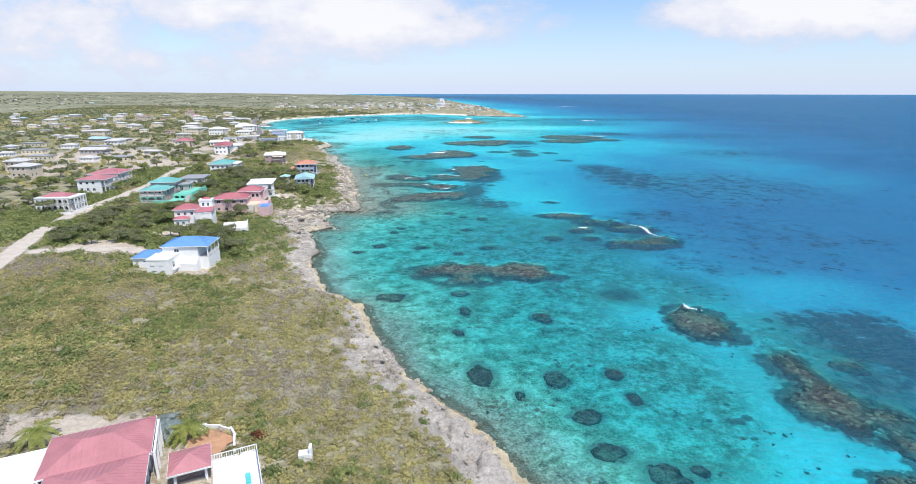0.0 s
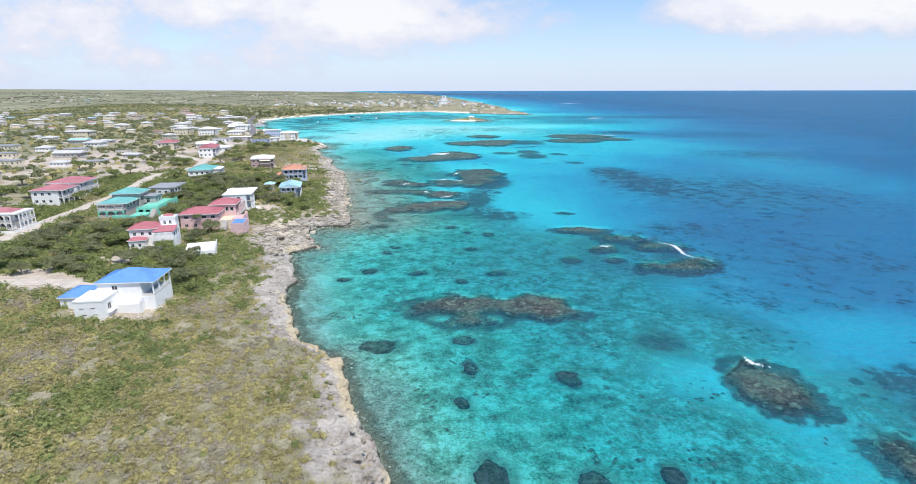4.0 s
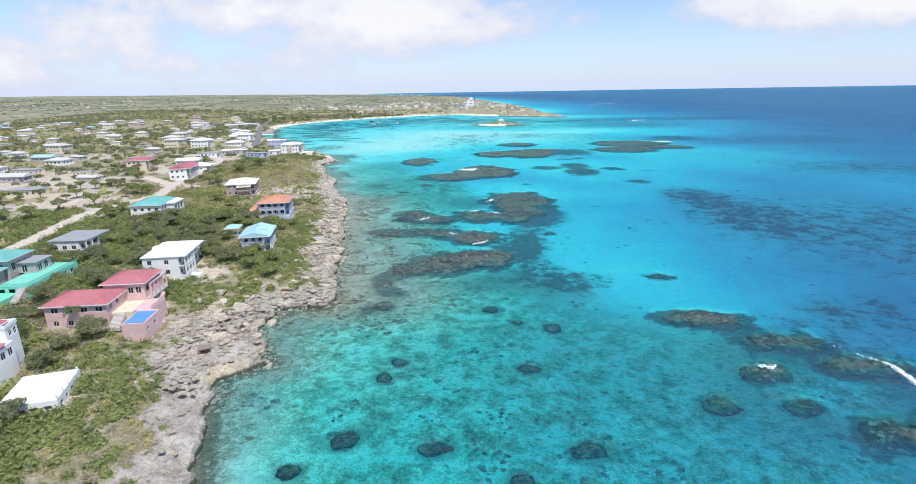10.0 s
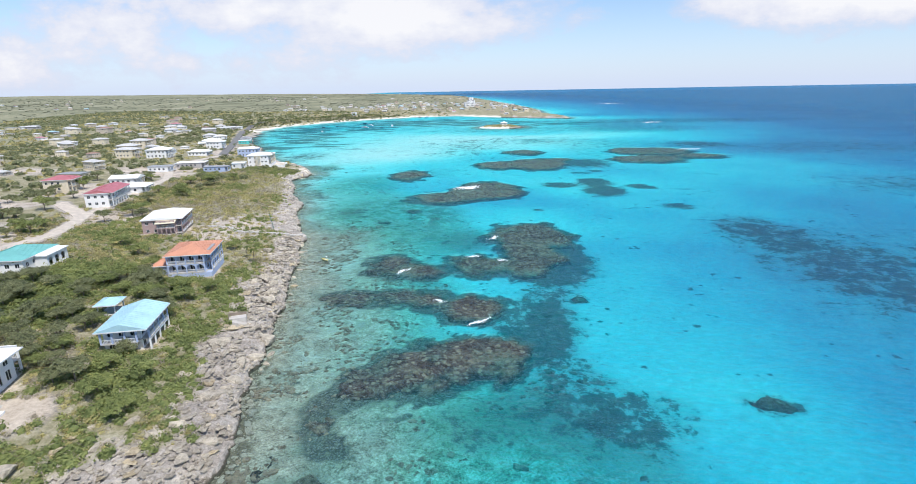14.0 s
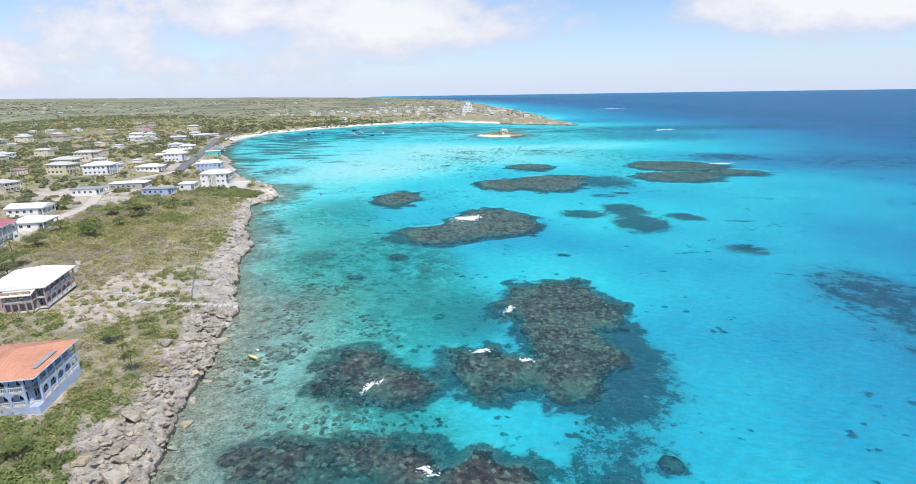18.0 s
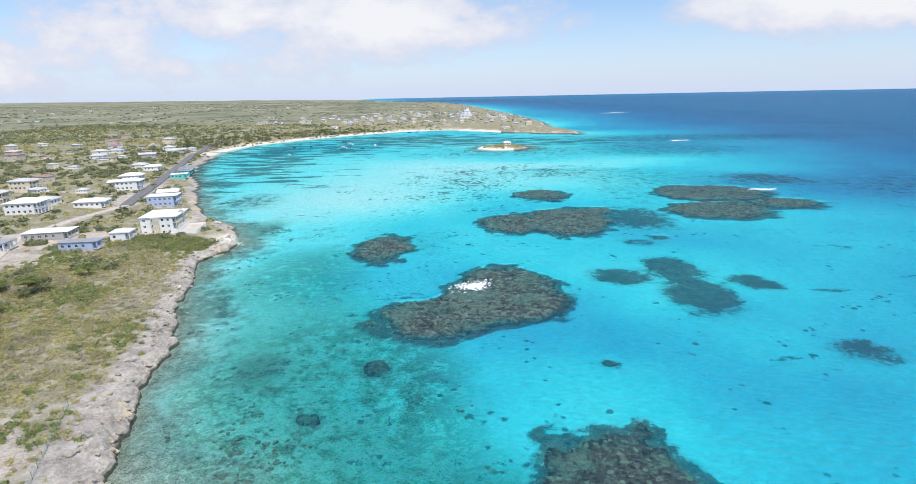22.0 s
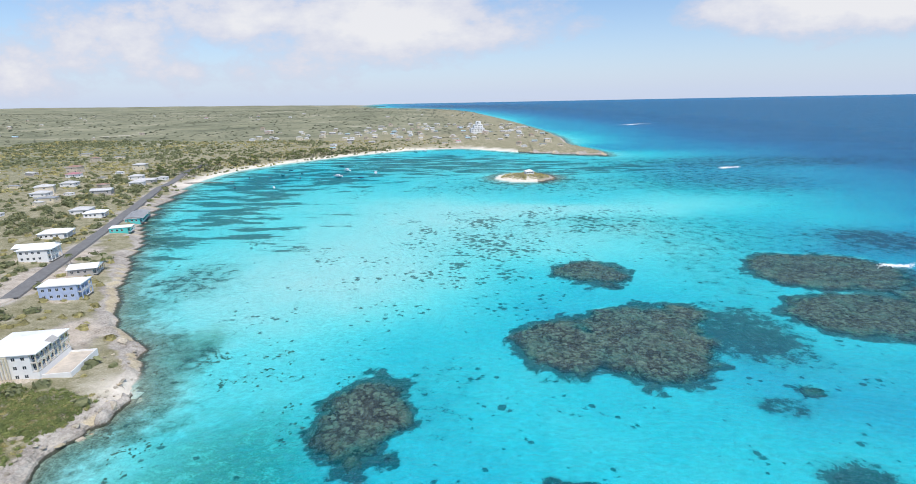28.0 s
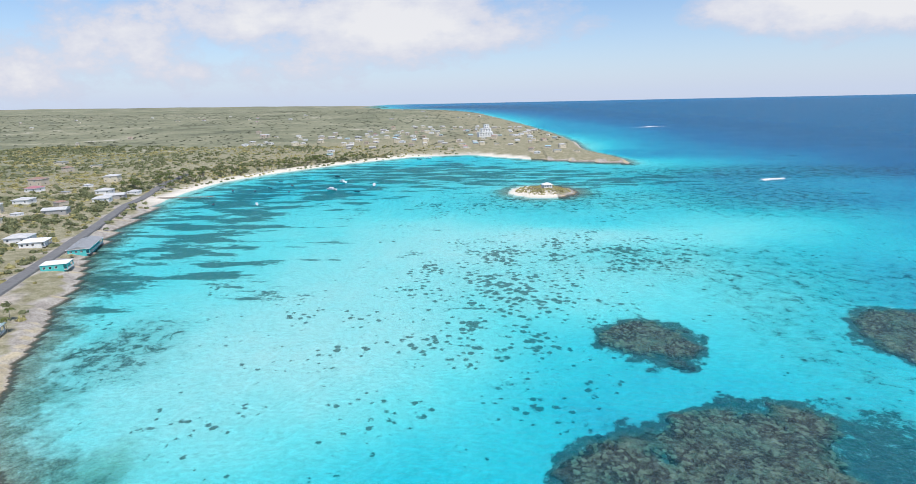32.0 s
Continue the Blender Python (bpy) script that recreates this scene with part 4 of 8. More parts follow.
# ---- the bare rock shelf along the water: ledges, cracks and an undercut rim ----
def shelf():
    sx, sy = np.arange(-126, 44, 0.42), np.arange(-20, 486, 0.42)
    X, Y = np.meshgrid(sx, sy)
    line_x = np.interp(sy, np.maximum.accumulate(SHORE[:34, 1]), SHORE[:34, 0])[:, None]
    near = np.abs(X - line_x) < 30
    d = np.full(X.shape, -99.0)
    d[near] = shore_distance(X[near], Y[near])
    w = np.minimum(rock_width(X, Y), 15)
    on = (d > -1.6) & (d < w + 0.8)
    x, y, dd, ww = X[on], Y[on], d[on], w[on]
    dd = dd + 0.6 * fbm(x, y, 2.6, 3, 401) + 1.3 * np.abs(fbm(x, y, 8, 3, 408)) - 0.4
    base = land_height(x, y, np.maximum(dd, 0.9))
    tilt = base + 0.5 * fbm(x, y, 9, 3, 402)
    stage = 0.42 + 0.12 * vnoise(x / 30, y / 30, 403)
    q = tilt / stage
    z = stage * (np.floor(q) + sstep(0.72, 1.0, q - np.floor(q)))
    z = 0.35 * base + 0.65 * z + 0.13 * fbm(x, y, 1.3, 3, 404)
    # cracks that run in from the water, and a net of fine joints
    along = np.abs(fbm(x * 0.55 + y * 0.2, y * 1.0 - x * 0.25, 9, 3, 405))
    z = z - 1.6 * (1 - sstep(0.03, 0.13, along)) * (1 - sstep(4, 10, dd))
    z = z - 0.22 * (1 - sstep(0.01, 0.09, np.abs(fbm(x, y, 3.2, 2, 406))))
    rim = sstep(-0.15, 0.25, dd)
    z = rim * np.maximum(z, 0.35) - (1 - rim) * 1.3
    z = z - 1.5 * sstep(-1.6, 0.6, dd - ww + 1.2 * fbm(x, y, 2.5, 2, 407))
    full = np.full(X.shape, -5.0)
    full[on] = z
    cells = on[:-1, :-1] & on[:-1, 1:] & on[1:, :-1] & on[1:, 1:]
    veg, edge = np.zeros(X.shape), np.zeros(X.shape)
    veg[on] = 0.55 * growth(x, y, dd)
    edge[on] = np.exp(-((dd - 0.9) / 1.5) ** 2) * sstep(-0.35, 0.1, fbm(x, y, 18, 2, 90)) * (1 - 0.65 * sstep(148, 165, y))
    zero = np.zeros(X.shape)
    me = grid_mesh("rock_shelf", sx, sy, full, cells, dict(veg=veg, sand=zero, dirt=zero, far=zero, edge=edge), M_GROUND)
    me.polygons.foreach_set("use_smooth", np.full(len(me.polygons), False))
    tagged(new("rock_shelf", me), "grey pitted limestone shelf with ochre rim and cracks", "rock shelf", kind="structure")


shelf()


def ground_at(x, y):
    d = shore_distance(np.array([x]), np.array([y]))
    return float(land_height(np.array([x]), np.array([y]), d)[0])


# ---- reefs ----
def make_reef(reef):
    top, lobes = reef
    size = max(min(rx, ry) for _, _, rx, ry in lobes)
    step = float(np.clip(size / 14, 0.38, 0.85))
    gx = np.arange(min(a[0] - a[2] for a in lobes) - 6, max(a[0] + a[2] for a in lobes) + 6, step)
    gy = np.arange(min(a[1] - a[3] for a in lobes) - 6, max(a[1] + a[3] for a in lobes) + 6, step)
    X, Y = np.meshgrid(gx, gy)
    bed = bed_z(X, Y, shore_distance(X, Y))
    v = lobes_in(X, Y, reef)
    z = np.maximum(reef_z(X, Y, reef, -bed), bed - 0.5)
    keep = cell(v) > -1.0
    if not keep.any():
        return
    body = np.zeros_like(keep)      # the one connected crust round the middle
    mid = np.where(keep, np.hypot(X[:-1, :-1] - lobes[0][0], Y[:-1, :-1] - lobes[0][1]), 1e9)
    body[np.unravel_index(np.argmin(mid), mid.shape)] = True
    for _ in range(500):
        more = body.copy()
        more[1:] |= body[:-1]
        more[:-1] |= body[1:]
        more[:, 1:] |= body[:, :-1]
        more[:, :-1] |= body[:, 1:]
        more &= keep
        if (more == body).all():
            break
        body = more
    small = size < 4
    ob = new("coral_reef", grid_mesh("coral_reef", gx, gy, z, body, dict(crust=np.clip(v / (1.2 if small else 4.0), 0, 1)), M_REEF_SMALL if small else M_REEF))
    lab = "olive coral head on the sea floor" if small else "brown coral reef just under clear water"
    tagged(ob, lab, "reef", "reefs along the coast")


for reef in REEFS:
    make_reef(reef)

# ---- water ----
wx_, wy_ = axis(-4900, -150, 120, 4900, 1.3), axis(-140, -20, 560, 4880, 1.3, 1.025)
WX, WY = np.meshgrid(wx_, wy_)
WD = shore_distance(WX, WY)
wdep0 = bed_depth(WX, WY, WD)
wdep = wdep0.copy()
for reef in REEFS:
    win = reef_window(reef, wx_, wy_, 4)
    if WX[win].size:
        inside = lobes_in(WX[win], WY[win], reef)
        crown = reef[0] + 0.5 * np.clip(fbm(WX[win], WY[win], 9, 3, 63), 0, 1) + 0.9 * (1 - sstep(0, 5, inside))
        on_it = sstep(-1.2, 1.6, inside)
        wdep[win] = wdep[win] * (1 - on_it) + on_it * np.minimum(wdep[win], np.maximum(crown, 0.02))
wet = cell(-WD) > -3
swell = 0.05 * fbm(WX, WY, 9, 3, 95) * np.clip(1 - np.hypot(WX, WY - 250) / 900, 0, 1)
swell = swell + 18 * sstep(1900, 5200, np.hypot(WX, WY - 200))      # the far sea closes with the horizon
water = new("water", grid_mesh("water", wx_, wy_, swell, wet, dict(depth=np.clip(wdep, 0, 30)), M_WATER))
tagged(water, "clear turquoise to deep blue rippled sea", "sea", kind="structure")

# ---- helpers for things ----


def part(name, bm, mat, parent, label="", smooth=False):
    """Links a bmesh as one mesh object under a thing or a part."""
    me = bpy.data.meshes.new(name)
    bm.to_mesh(me)
    bm.free()
    me.materials.append(mat)
    if smooth:
        me.polygons.foreach_set("use_smooth", np.full(len(me.polygons), True))
    ob = new(name, me)
    ob.parent = parent
    if label:
        ob["label"] = label
    return ob


def root(name, x, y, z, rot, label, category, group=""):
    ob = new(name)
    ob.empty_display_size = 0.5
    ob.matrix_world = pose(x, y, z, 0, 0, rot)
    return tagged(ob, label, category, group)


def box(bm, x0, y0, z0, x1, y1, z1):
    v = [bm.verts.new(p) for p in ((x0, y0, z0), (x1, y0, z0), (x1, y1, z0), (x0, y1, z0), (x0, y0, z1), (x1, y0, z1), (x1, y1, z1), (x0, y1, z1))]
    for f in ((3, 2, 1, 0), (4, 5, 6, 7), (0, 1, 5, 4), (1, 2, 6, 5), (2, 3, 7, 6), (3, 0, 4, 7)):
        bm.faces.new([v[i] for i in f])


def tube(bm, p, q, r0, r1, n=6):
    """A tapered stick from p to q."""
    p, q = Vector(p), Vector(q)
    turn = (q - p).to_track_quat("Z", "Y").to_matrix()
    ring = lambda c, r: [bm.verts.new(c + turn @ Vector((r * math.cos(6.2832 * i / n), r * math.sin(6.2832 * i / n), 0))) for i in range(n)]
    a, b = ring(p, r0), ring(q, r1)
    for i in range(n):
        bm.faces.new((a[i], a[(i + 1) % n], b[(i + 1) % n], b[i]))
    bm.faces.new(a[::-1])
    bm.faces.new(b)


rng = np.random.default_rng(7)

# ---- shore rocks ----


def rock_mesh(seed, flat, mat, fine=2):
    r = random.Random(seed)
    bm = bmesh.new()
    bmesh.ops.create_icosphere(bm, subdivisions=fine, radius=1)
    planes = [(Vector((r.gauss(0, 1), r.gauss(0, 1), r.gauss(0, 0.7))).normalized(), r.uniform(0.42, 0.75)) for _ in range(8)] + [(Vector((0, 0, 1)), 0.5)]
    for v in bm.verts:
        for nrm, lim in planes:
            over = v.co.dot(nrm) - lim
            if over > 0:
                v.co -= nrm * over
        v.co += Vector((r.uniform(-1, 1), r.uniform(-1, 1), r.uniform(-1, 1))) * 0.035
        v.co.z *= flat
    me = bpy.data.meshes.new("boulder")
    bm.to_mesh(me)
    bm.free()
    me.materials.append(mat)
    return me


ROCKS = [rock_mesh(s, (0.75, 0.6, 0.45, 0.32)[s % 4], M_ROCK_OCHRE if s % 4 == 3 else M_ROCK) for s in range(12)]


def scatter_rocks(count, y0, y1, dlo, dhi, size_lo, size_hi):
    made = 0
    while made < count:
        y = rng.uniform(y0, y1)
        i = int(np.argmin(np.abs(SHORE[:52, 1] - y)))
        x = np.interp(y, np.maximum.accumulate(SHORE[:32, 1]), SHORE[:32, 0]) if y < 480 else SHORE[i, 0]
        x += rng.uniform(-26, 8)
        d = float(shore_distance(np.array([x]), np.array([y]))[0])
        if not dlo < d < dhi:
            continue
        s = size_lo + (size_hi - size_lo) * rng.random() ** 2.2
        ob = new("boulder", ROCKS[rng.integers(len(ROCKS))])
        z = ground_at(x, y) if d > 0 else float(bed_z(np.array([x]), np.array([y]), np.array([d]))[0])
        ob.matrix_world = pose(x, y, z + 0.1 * s, rng.uniform(-14, 14), rng.uniform(-14, 14), rng.uniform(0, 360)) @ Matrix.Diagonal((s * rng.uniform(0.8, 1.5), s, s * rng.uniform(0.7, 1.1), 1))
        lab = "large pale limestone slab on the rocky shore" if s > 1.6 else "rough grey limestone boulder on the shore"
        tagged(ob, lab, "boulder", "shore boulders")
        made += 1


scatter_rocks(30, 160, 174, -2, 15, 0.4, 1.8)
scatter_rocks(75, 174, 205, -2, 16, 0.5, 2.2)
scatter_rocks(95, 205, 318, -2, 12, 0.5, 2.2)
scatter_rocks(9, 20, 148, 0.5, 9, 0.3, 0.9)
scatter_rocks(26, 318, 470, -1, 9, 0.4, 1.6)
scatter_rocks(26, 425, 520, -2, 9, 0.6, 2.4)


def rubble(count):
    """Small stones of the shore, joined."""
    y = rng.uniform(0, 520, count * 9)
    o = np.argsort(SHORE[:36, 1])
    x = np.interp(y, SHORE[o, 1], SHORE[o, 0]) + rng.uniform(-26, 6, len(y))
    d = shore_distance(x, y)
    ok = (d > -2.5) & (d < rock_width(x, y) + 2) & (rng.random(len(y)) < np.where((y > 145) & (y < 320), 1.0, 0.12))
    x, y, d = x[ok][:count], y[ok][:count], d[ok][:count]
    z = np.where(d > 0, land_height(x, y, d), bed_z(x, y, d))
    pebble = [rock_mesh(s, 0.6, M_ROCK, 1) for s in (31, 32)]
    g, h = [(np.array([v.co[:] for v in k.vertices]), np.array([p.vertices[:] for p in k.polygons])) for k in pebble]
    vs, fs, n = [], [], 0
    for i in range(len(x)):
        v, f = (g, h)[i % 2]
        s, a = 0.18 + 0.75 * rng.random() ** 2.5, rng.uniform(0, 6.28)
        c, t = math.cos(a), math.sin(a)
        q = v * s * np.array((1.3, 0.9, 0.8))
        vs.append(np.stack([q[:, 0] * c - q[:, 1] * t + x[i], q[:, 0] * t + q[:, 1] * c + y[i], q[:, 2] + z[i] + 0.12 * s], -1))
        fs.append(f + n)
        n += len(v)
    me = raw_mesh("shore_stones", np.concatenate(vs), np.concatenate(fs), M_ROCK)
    tagged(new("shore_stones", me), "scattered grey and pale limestone stones along the shore", "stones", kind="stuff")


rubble(5200)


def coral_rubble(count):
    """Loose dead coral and small heads on the sea floor, joined."""
    y = rng.uniform(-10, 520, count * 6)
    o = np.argsort(SHORE[:36, 1])
    x = np.interp(y, SHORE[o, 1], SHORE[o, 0]) + rng.uniform(0, 1, len(y)) ** 1.5 * 75
    d = shore_distance(x, y)
    flat = (y > 175) & (y < 345) & (d > -42)
    clump = fbm(x, y, 13, 3, 411) + 0.5 * fbm(x, y, 4, 2, 412)
    ok = (d < -1.5) & (clump > np.where(flat, 0.27, 0.45))
    x, y, d = x[ok][:count], y[ok][:count], d[ok][:count]
    z = bed_z(x, y, d)
    size = (0.25 + 0.85 * rng.random(len(x)) ** 2.2) * np.where((y > 175) & (y < 345), 0.8, 0.6)
    # knobs of coral on the reefs themselves
    more = []
    for reef in REEFS_BIG:
        for cx, cy, rx, ry in reef[1]:
            k = int(min(rx * ry * 1.4, 900))
            rr, aa = np.sqrt(rng.random(k)) * 0.98, rng.uniform(0, 6.2832, k)
            px, py = cx + rr * rx * np.cos(aa), cy + rr * ry * np.sin(aa)
            ok = lobes_in(px, py, reef) > 0.4
            px, py = px[ok], py[ok]
            pz = reef_z(px, py, reef, -bed_z(px, py, shore_distance(px, py)))
            more.append(np.stack([px, py, pz, (0.22 + 0.6 * rng.random(len(px)) ** 2) * (1 + 0.5 * (cy > 400))], -1))
    more = np.concatenate(more)
    x, y, z, size = np.append(x, more[:, 0]), np.append(y, more[:, 1]), np.append(z, more[:, 2]), np.append(size, more[:, 3])
    pebble = [rock_mesh(s, 0.5, M_REEF_SMALL, 1) for s in (41, 42, 43)]
    shapes = [(np.array([v.co[:] for v in k.vertices]), np.array([p.vertices[:] for p in k.polygons])) for k in pebble]
    vs, fs, n = [], [], 0
    for i in range(len(x)):
        v, f = shapes[i % 3]
        a = rng.uniform(0, 6.28)
        c, t = math.cos(a), math.sin(a)
        q = v * size[i] * np.array((1.4, 0.9, 0.7))
        vs.append(np.stack([q[:, 0] * c - q[:, 1] * t + x[i], q[:, 0] * t + q[:, 1] * c + y[i], np.minimum(q[:, 2] + z[i] + 0.1, -0.05)], -1))
        fs.append(f + n)
        n += len(v)
    me = raw_mesh("coral_rubble", np.concatenate(vs), np.concatenate(fs), M_RUBBLE)
    tagged(new("coral_rubble", me), "brown dead coral rubble strewn over the shallow sea floor", "coral rubble", kind="stuff")


coral_rubble(5000)

# ---- leaves ----


def dome(seed, size=0.8, flat=0.8):
    """The dense twiggy inside of a bush: a rough dome of 8 quads."""
    g = np.random.default_rng(seed)
    rows = []
    for rad, h in ((0.95, -0.12), (0.68, 0.66)):
        a = np.arange(6) * 6.2832 / 6 + g.uniform(-0.3, 0.3, 6)
        r = rad * size * g.uniform(0.75, 1.15, 6)
        rows.append(np.stack([np.cos(a) * r, np.sin(a) * r, h * size * flat * g.uniform(0.55, 1.4, 6)], -1))
    out = [np.stack([lo[i], lo[(i + 1) % 6], hi[(i + 1) % 6], hi[i]]) for lo, hi in zip(rows, rows[1:]) for i in range(6)]
    top = rows[1]
    return np.stack(out + [top[[0, 1, 2, 3]], top[[0, 3, 4, 5]]])


def leaf_cloud(seed, n, leaf, flat=0.8, fill=0.55, up=0.8):
    """Leaf clumps on a lumpy dome of radius 1: n quads."""
    g = np.random.default_rng(seed)
    a, c = g.uniform(0, 6.2832, n), g.uniform(-0.15, 1, n)
    lump = 0.78 + 0.22 * np.sin(a * 3 + seed) * np.cos(c * 5 + seed * 2) + g.uniform(-0.12, 0.12, n)
    r = lump * (fill + (1 - fill) * g.random(n) ** 0.5)
    s = np.sqrt(1 - np.clip(c, 0, 1) ** 2)
    pos = np.stack([np.cos(a) * s * r, np.sin(a) * s * r, np.maximum(c, 0.02) * r * flat], -1)
    nrm = pos / (np.linalg.norm(pos, axis=1, keepdims=True) + 1e-6) + g.normal(0, 0.45, (n, 3)) + (0, 0, up)
    nrm /= np.linalg.norm(nrm, axis=1, keepdims=True)
    t = np.cross(nrm, g.normal(0, 1, (n, 3)))
    t /= np.linalg.norm(t, axis=1, keepdims=True)
    b = np.cross(nrm, t)
    w = leaf * g.uniform(0.7, 1.35, (n, 1))
    return np.stack([pos + t * w, pos + b * w * 0.62, pos - t * w * 0.9, pos - b * w * 0.62], 1)


def plant_stuff(name, spots, sizes, templates, mat, label, category, squash=(0.75, 1.2)):
    """Many bushes in one mesh."""
    n = len(spots)
    pick = rng.integers(0, len(templates), n)
    turn, tall = rng.uniform(0, 6.2832, n), rng.uniform(*squash, n)
    out = []
    for k, tp in enumerate(templates):
        w = pick == k
        if not w.any():
            continue
        c, s = np.cos(turn[w])[:, None, None], np.sin(turn[w])[:, None, None]
        x, y, z = tp[None, :, :, 0], tp[None, :, :, 1], tp[None, :, :, 2]
        sz = sizes[w][:, None, None]
        p = np.stack([(x * c - y * s) * sz, (x * s + y * c) * sz, z * sz * tall[w][:, None, None]], -1) + spots[w][:, None, None, :]
        out.append(p.reshape(-1, 3))
    v = np.concatenate(out)
    me = raw_mesh(name, v, np.arange(len(v)).reshape(-1, templates[0].shape[1]), mat)
    return tagged(new(name, me), label, category, kind="stuff")


HOUSE_CLEAR = []


def sites(n, x0, x1, y0, y1, accept):
    x, y = rng.uniform(x0, x1, n), rng.uniform(y0, y1, n)
    d = shore_distance(x, y)
    ok = (d > 1) & (rng.random(n) < accept(x, y, d))
    for cx, cy, rot, hx, hy in HOUSE_CLEAR:
        if x0 - 30 < cx < x1 + 30 and y0 - 30 < cy < y1 + 30:
            c, s = math.cos(radians(rot)), math.sin(radians(rot))
            u, v = (x - cx) * c + (y - cy) * s, -(x - cx) * s + (y - cy) * c
            ok &= ~((np.abs(u) < hx) & (np.abs(v) < hy))
    x, y, d = x[ok], y[ok], d[ok]
    return np.stack([x, y, land_height(x, y, d)], -1), d


def tri_bush(s, n, leaf, core=0.5):
    """A bush of small pointed leaf sprays: triangles only."""
    d = dome(s, core)
    q = leaf_cloud(s, n, leaf, 0.85, 0.62, 0.35)
    spray = np.stack([q[:, 0], q[:, 1] * 0.7 + q[:, 2] * 0.3, q[:, 3] * 0.7 + q[:, 2] * 0.3], 1)
    return np.concatenate([d[:, [0, 1, 2]], d[:, [0, 2, 3]], spray])


BUSH = [tri_bush(s, 42, 0.19) for s in range(10)]
BUSH_DRY = [tri_bush(s + 70, 36, 0.17, 0.42) for s in range(6)]
BUSH_FINE = [tri_bush(s + 40, 56, 0.19, 0.55) for s in range(8)]
BUSH_FAR = [np.concatenate([dome(s + 20, 0.8, 0.7), leaf_cloud(s + 20, 9, 0.36, 0.7, 0.7, 0.4)]) for s in range(8)]


def near_cover(x, y, d):
    lump = 0.92 + 0.55 * fbm(x, y, 11, 3, 101)
    return growth(x, y, d) * np.clip(lump, 0.15, 1)


def plant_all():
    p, d = sites(27000, -130, 30, -40, 110, near_cover)
    p2, d2 = sites(44000, -175, -20, 110, 480, near_cover)
    p, d = np.concatenate([p, p2]), np.concatenate([d, d2])
    small = rng.uniform(0.65, 1.55, len(p)) * (0.72 + 0.38 * np.clip(d / 40, 0, 1.2))
    kind = 0.75 * fbm(p[:, 0], p[:, 1], 19, 3, 111) + rng.normal(0, 0.26, len(p))
    # greener growth towards the houses north of the open heath
    lush = np.clip((p[:, 1] - 72) / 40, 0, 1) * np.clip((300 - p[:, 1]) / 40, 0.3, 1)
    dry = kind < -0.22 - 0.16 * lush
    green = (~dry) & (kind + 0.55 * lush > 0.47)
    mid = ~(dry | green)
    plant_stuff("scrub", p[mid], small[mid], BUSH, M_SCRUB, "olive and yellow-green coastal scrub bushes", "scrub")
    plant_stuff("dry_scrub", p[dry], small[dry] * 0.95, BUSH_DRY, M_SCRUB_DRY, "leafless grey-brown dry thorn scrub", "scrub")
    plant_stuff("green_bushes", p[green], small[green] * (1.15 + 0.5 * lush[green]), BUSH_FINE, M_GREEN, "dense fresh-green sea grape bushes", "bushes", (0.75, 1.15))
    # sea grapes on the slope above the cove
    q, _ = sites(2600, -168, -118, 450, 486, lambda x, y, d: (np.hypot((x + 140) / 20, (y - 470) / 10) < 1 + 0.3 * fbm(x, y, 7, 2, 117)) * (d > 5) * 0.8)
    plant_stuff("sea_grapes", q, rng.uniform(0.7, 1.5, len(q)), BUSH_FINE, M_GREEN, "dense sea grape thicket above the sandy cove", "bushes", (0.75, 1.15))
    # second belt
    p, d = sites(26000, -760, -60, 60, 1260, lambda x, y, d: np.where((x < -165) | (y > 470), growth(x, y, d) * np.clip(0.62 + 0.6 * fbm(x, y, 40, 3, 121), 0.08, 1), 0))
    s = rng.uniform(1.2, 2.6, len(p)) * (1 + d / 900)
    k = fbm(p[:, 0], p[:, 1], 60, 3, 122) + rng.normal(0, 0.3, len(p))
    plant_stuff("heath_scrub", p[k < 0.05], s[k < 0.05], BUSH_FAR, M_SCRUB, "dry olive scrub over the flat interior", "scrub")
    plant_stuff("dark_thicket", p[k >= 0.05], s[k >= 0.05] * 1.3, BUSH_FAR, M_TREE, "dark green thickets between the houses", "thicket")
    # far belt
    p, d = sites(13000, -2600, 160, 500, 3000, lambda x, y, d: np.where((x < -760) | (y > 1260), np.clip(0.5 + 0.7 * fbm(x, y, 160, 3, 131), 0.05, 1) * (d > 14), 0))
    s = rng.uniform(2.2, 4.6, len(p))
    plant_stuff("far_scrub", p, s, BUSH_FAR, M_FAR_HAZED, "distant dark scrub and low trees", "scrub", (0.45, 0.7))
    p, d = sites(900, 0, 60, 858, 920, lambda x, y, d: (d > 7) * 0.8)
    plant_stuff("islet_scrub", p, rng.uniform(0.8, 1.6, len(p)), BUSH_FAR, M_SCRUB, "low scrub on the small rocky islet", "scrub")


# ---- trees and palms ----


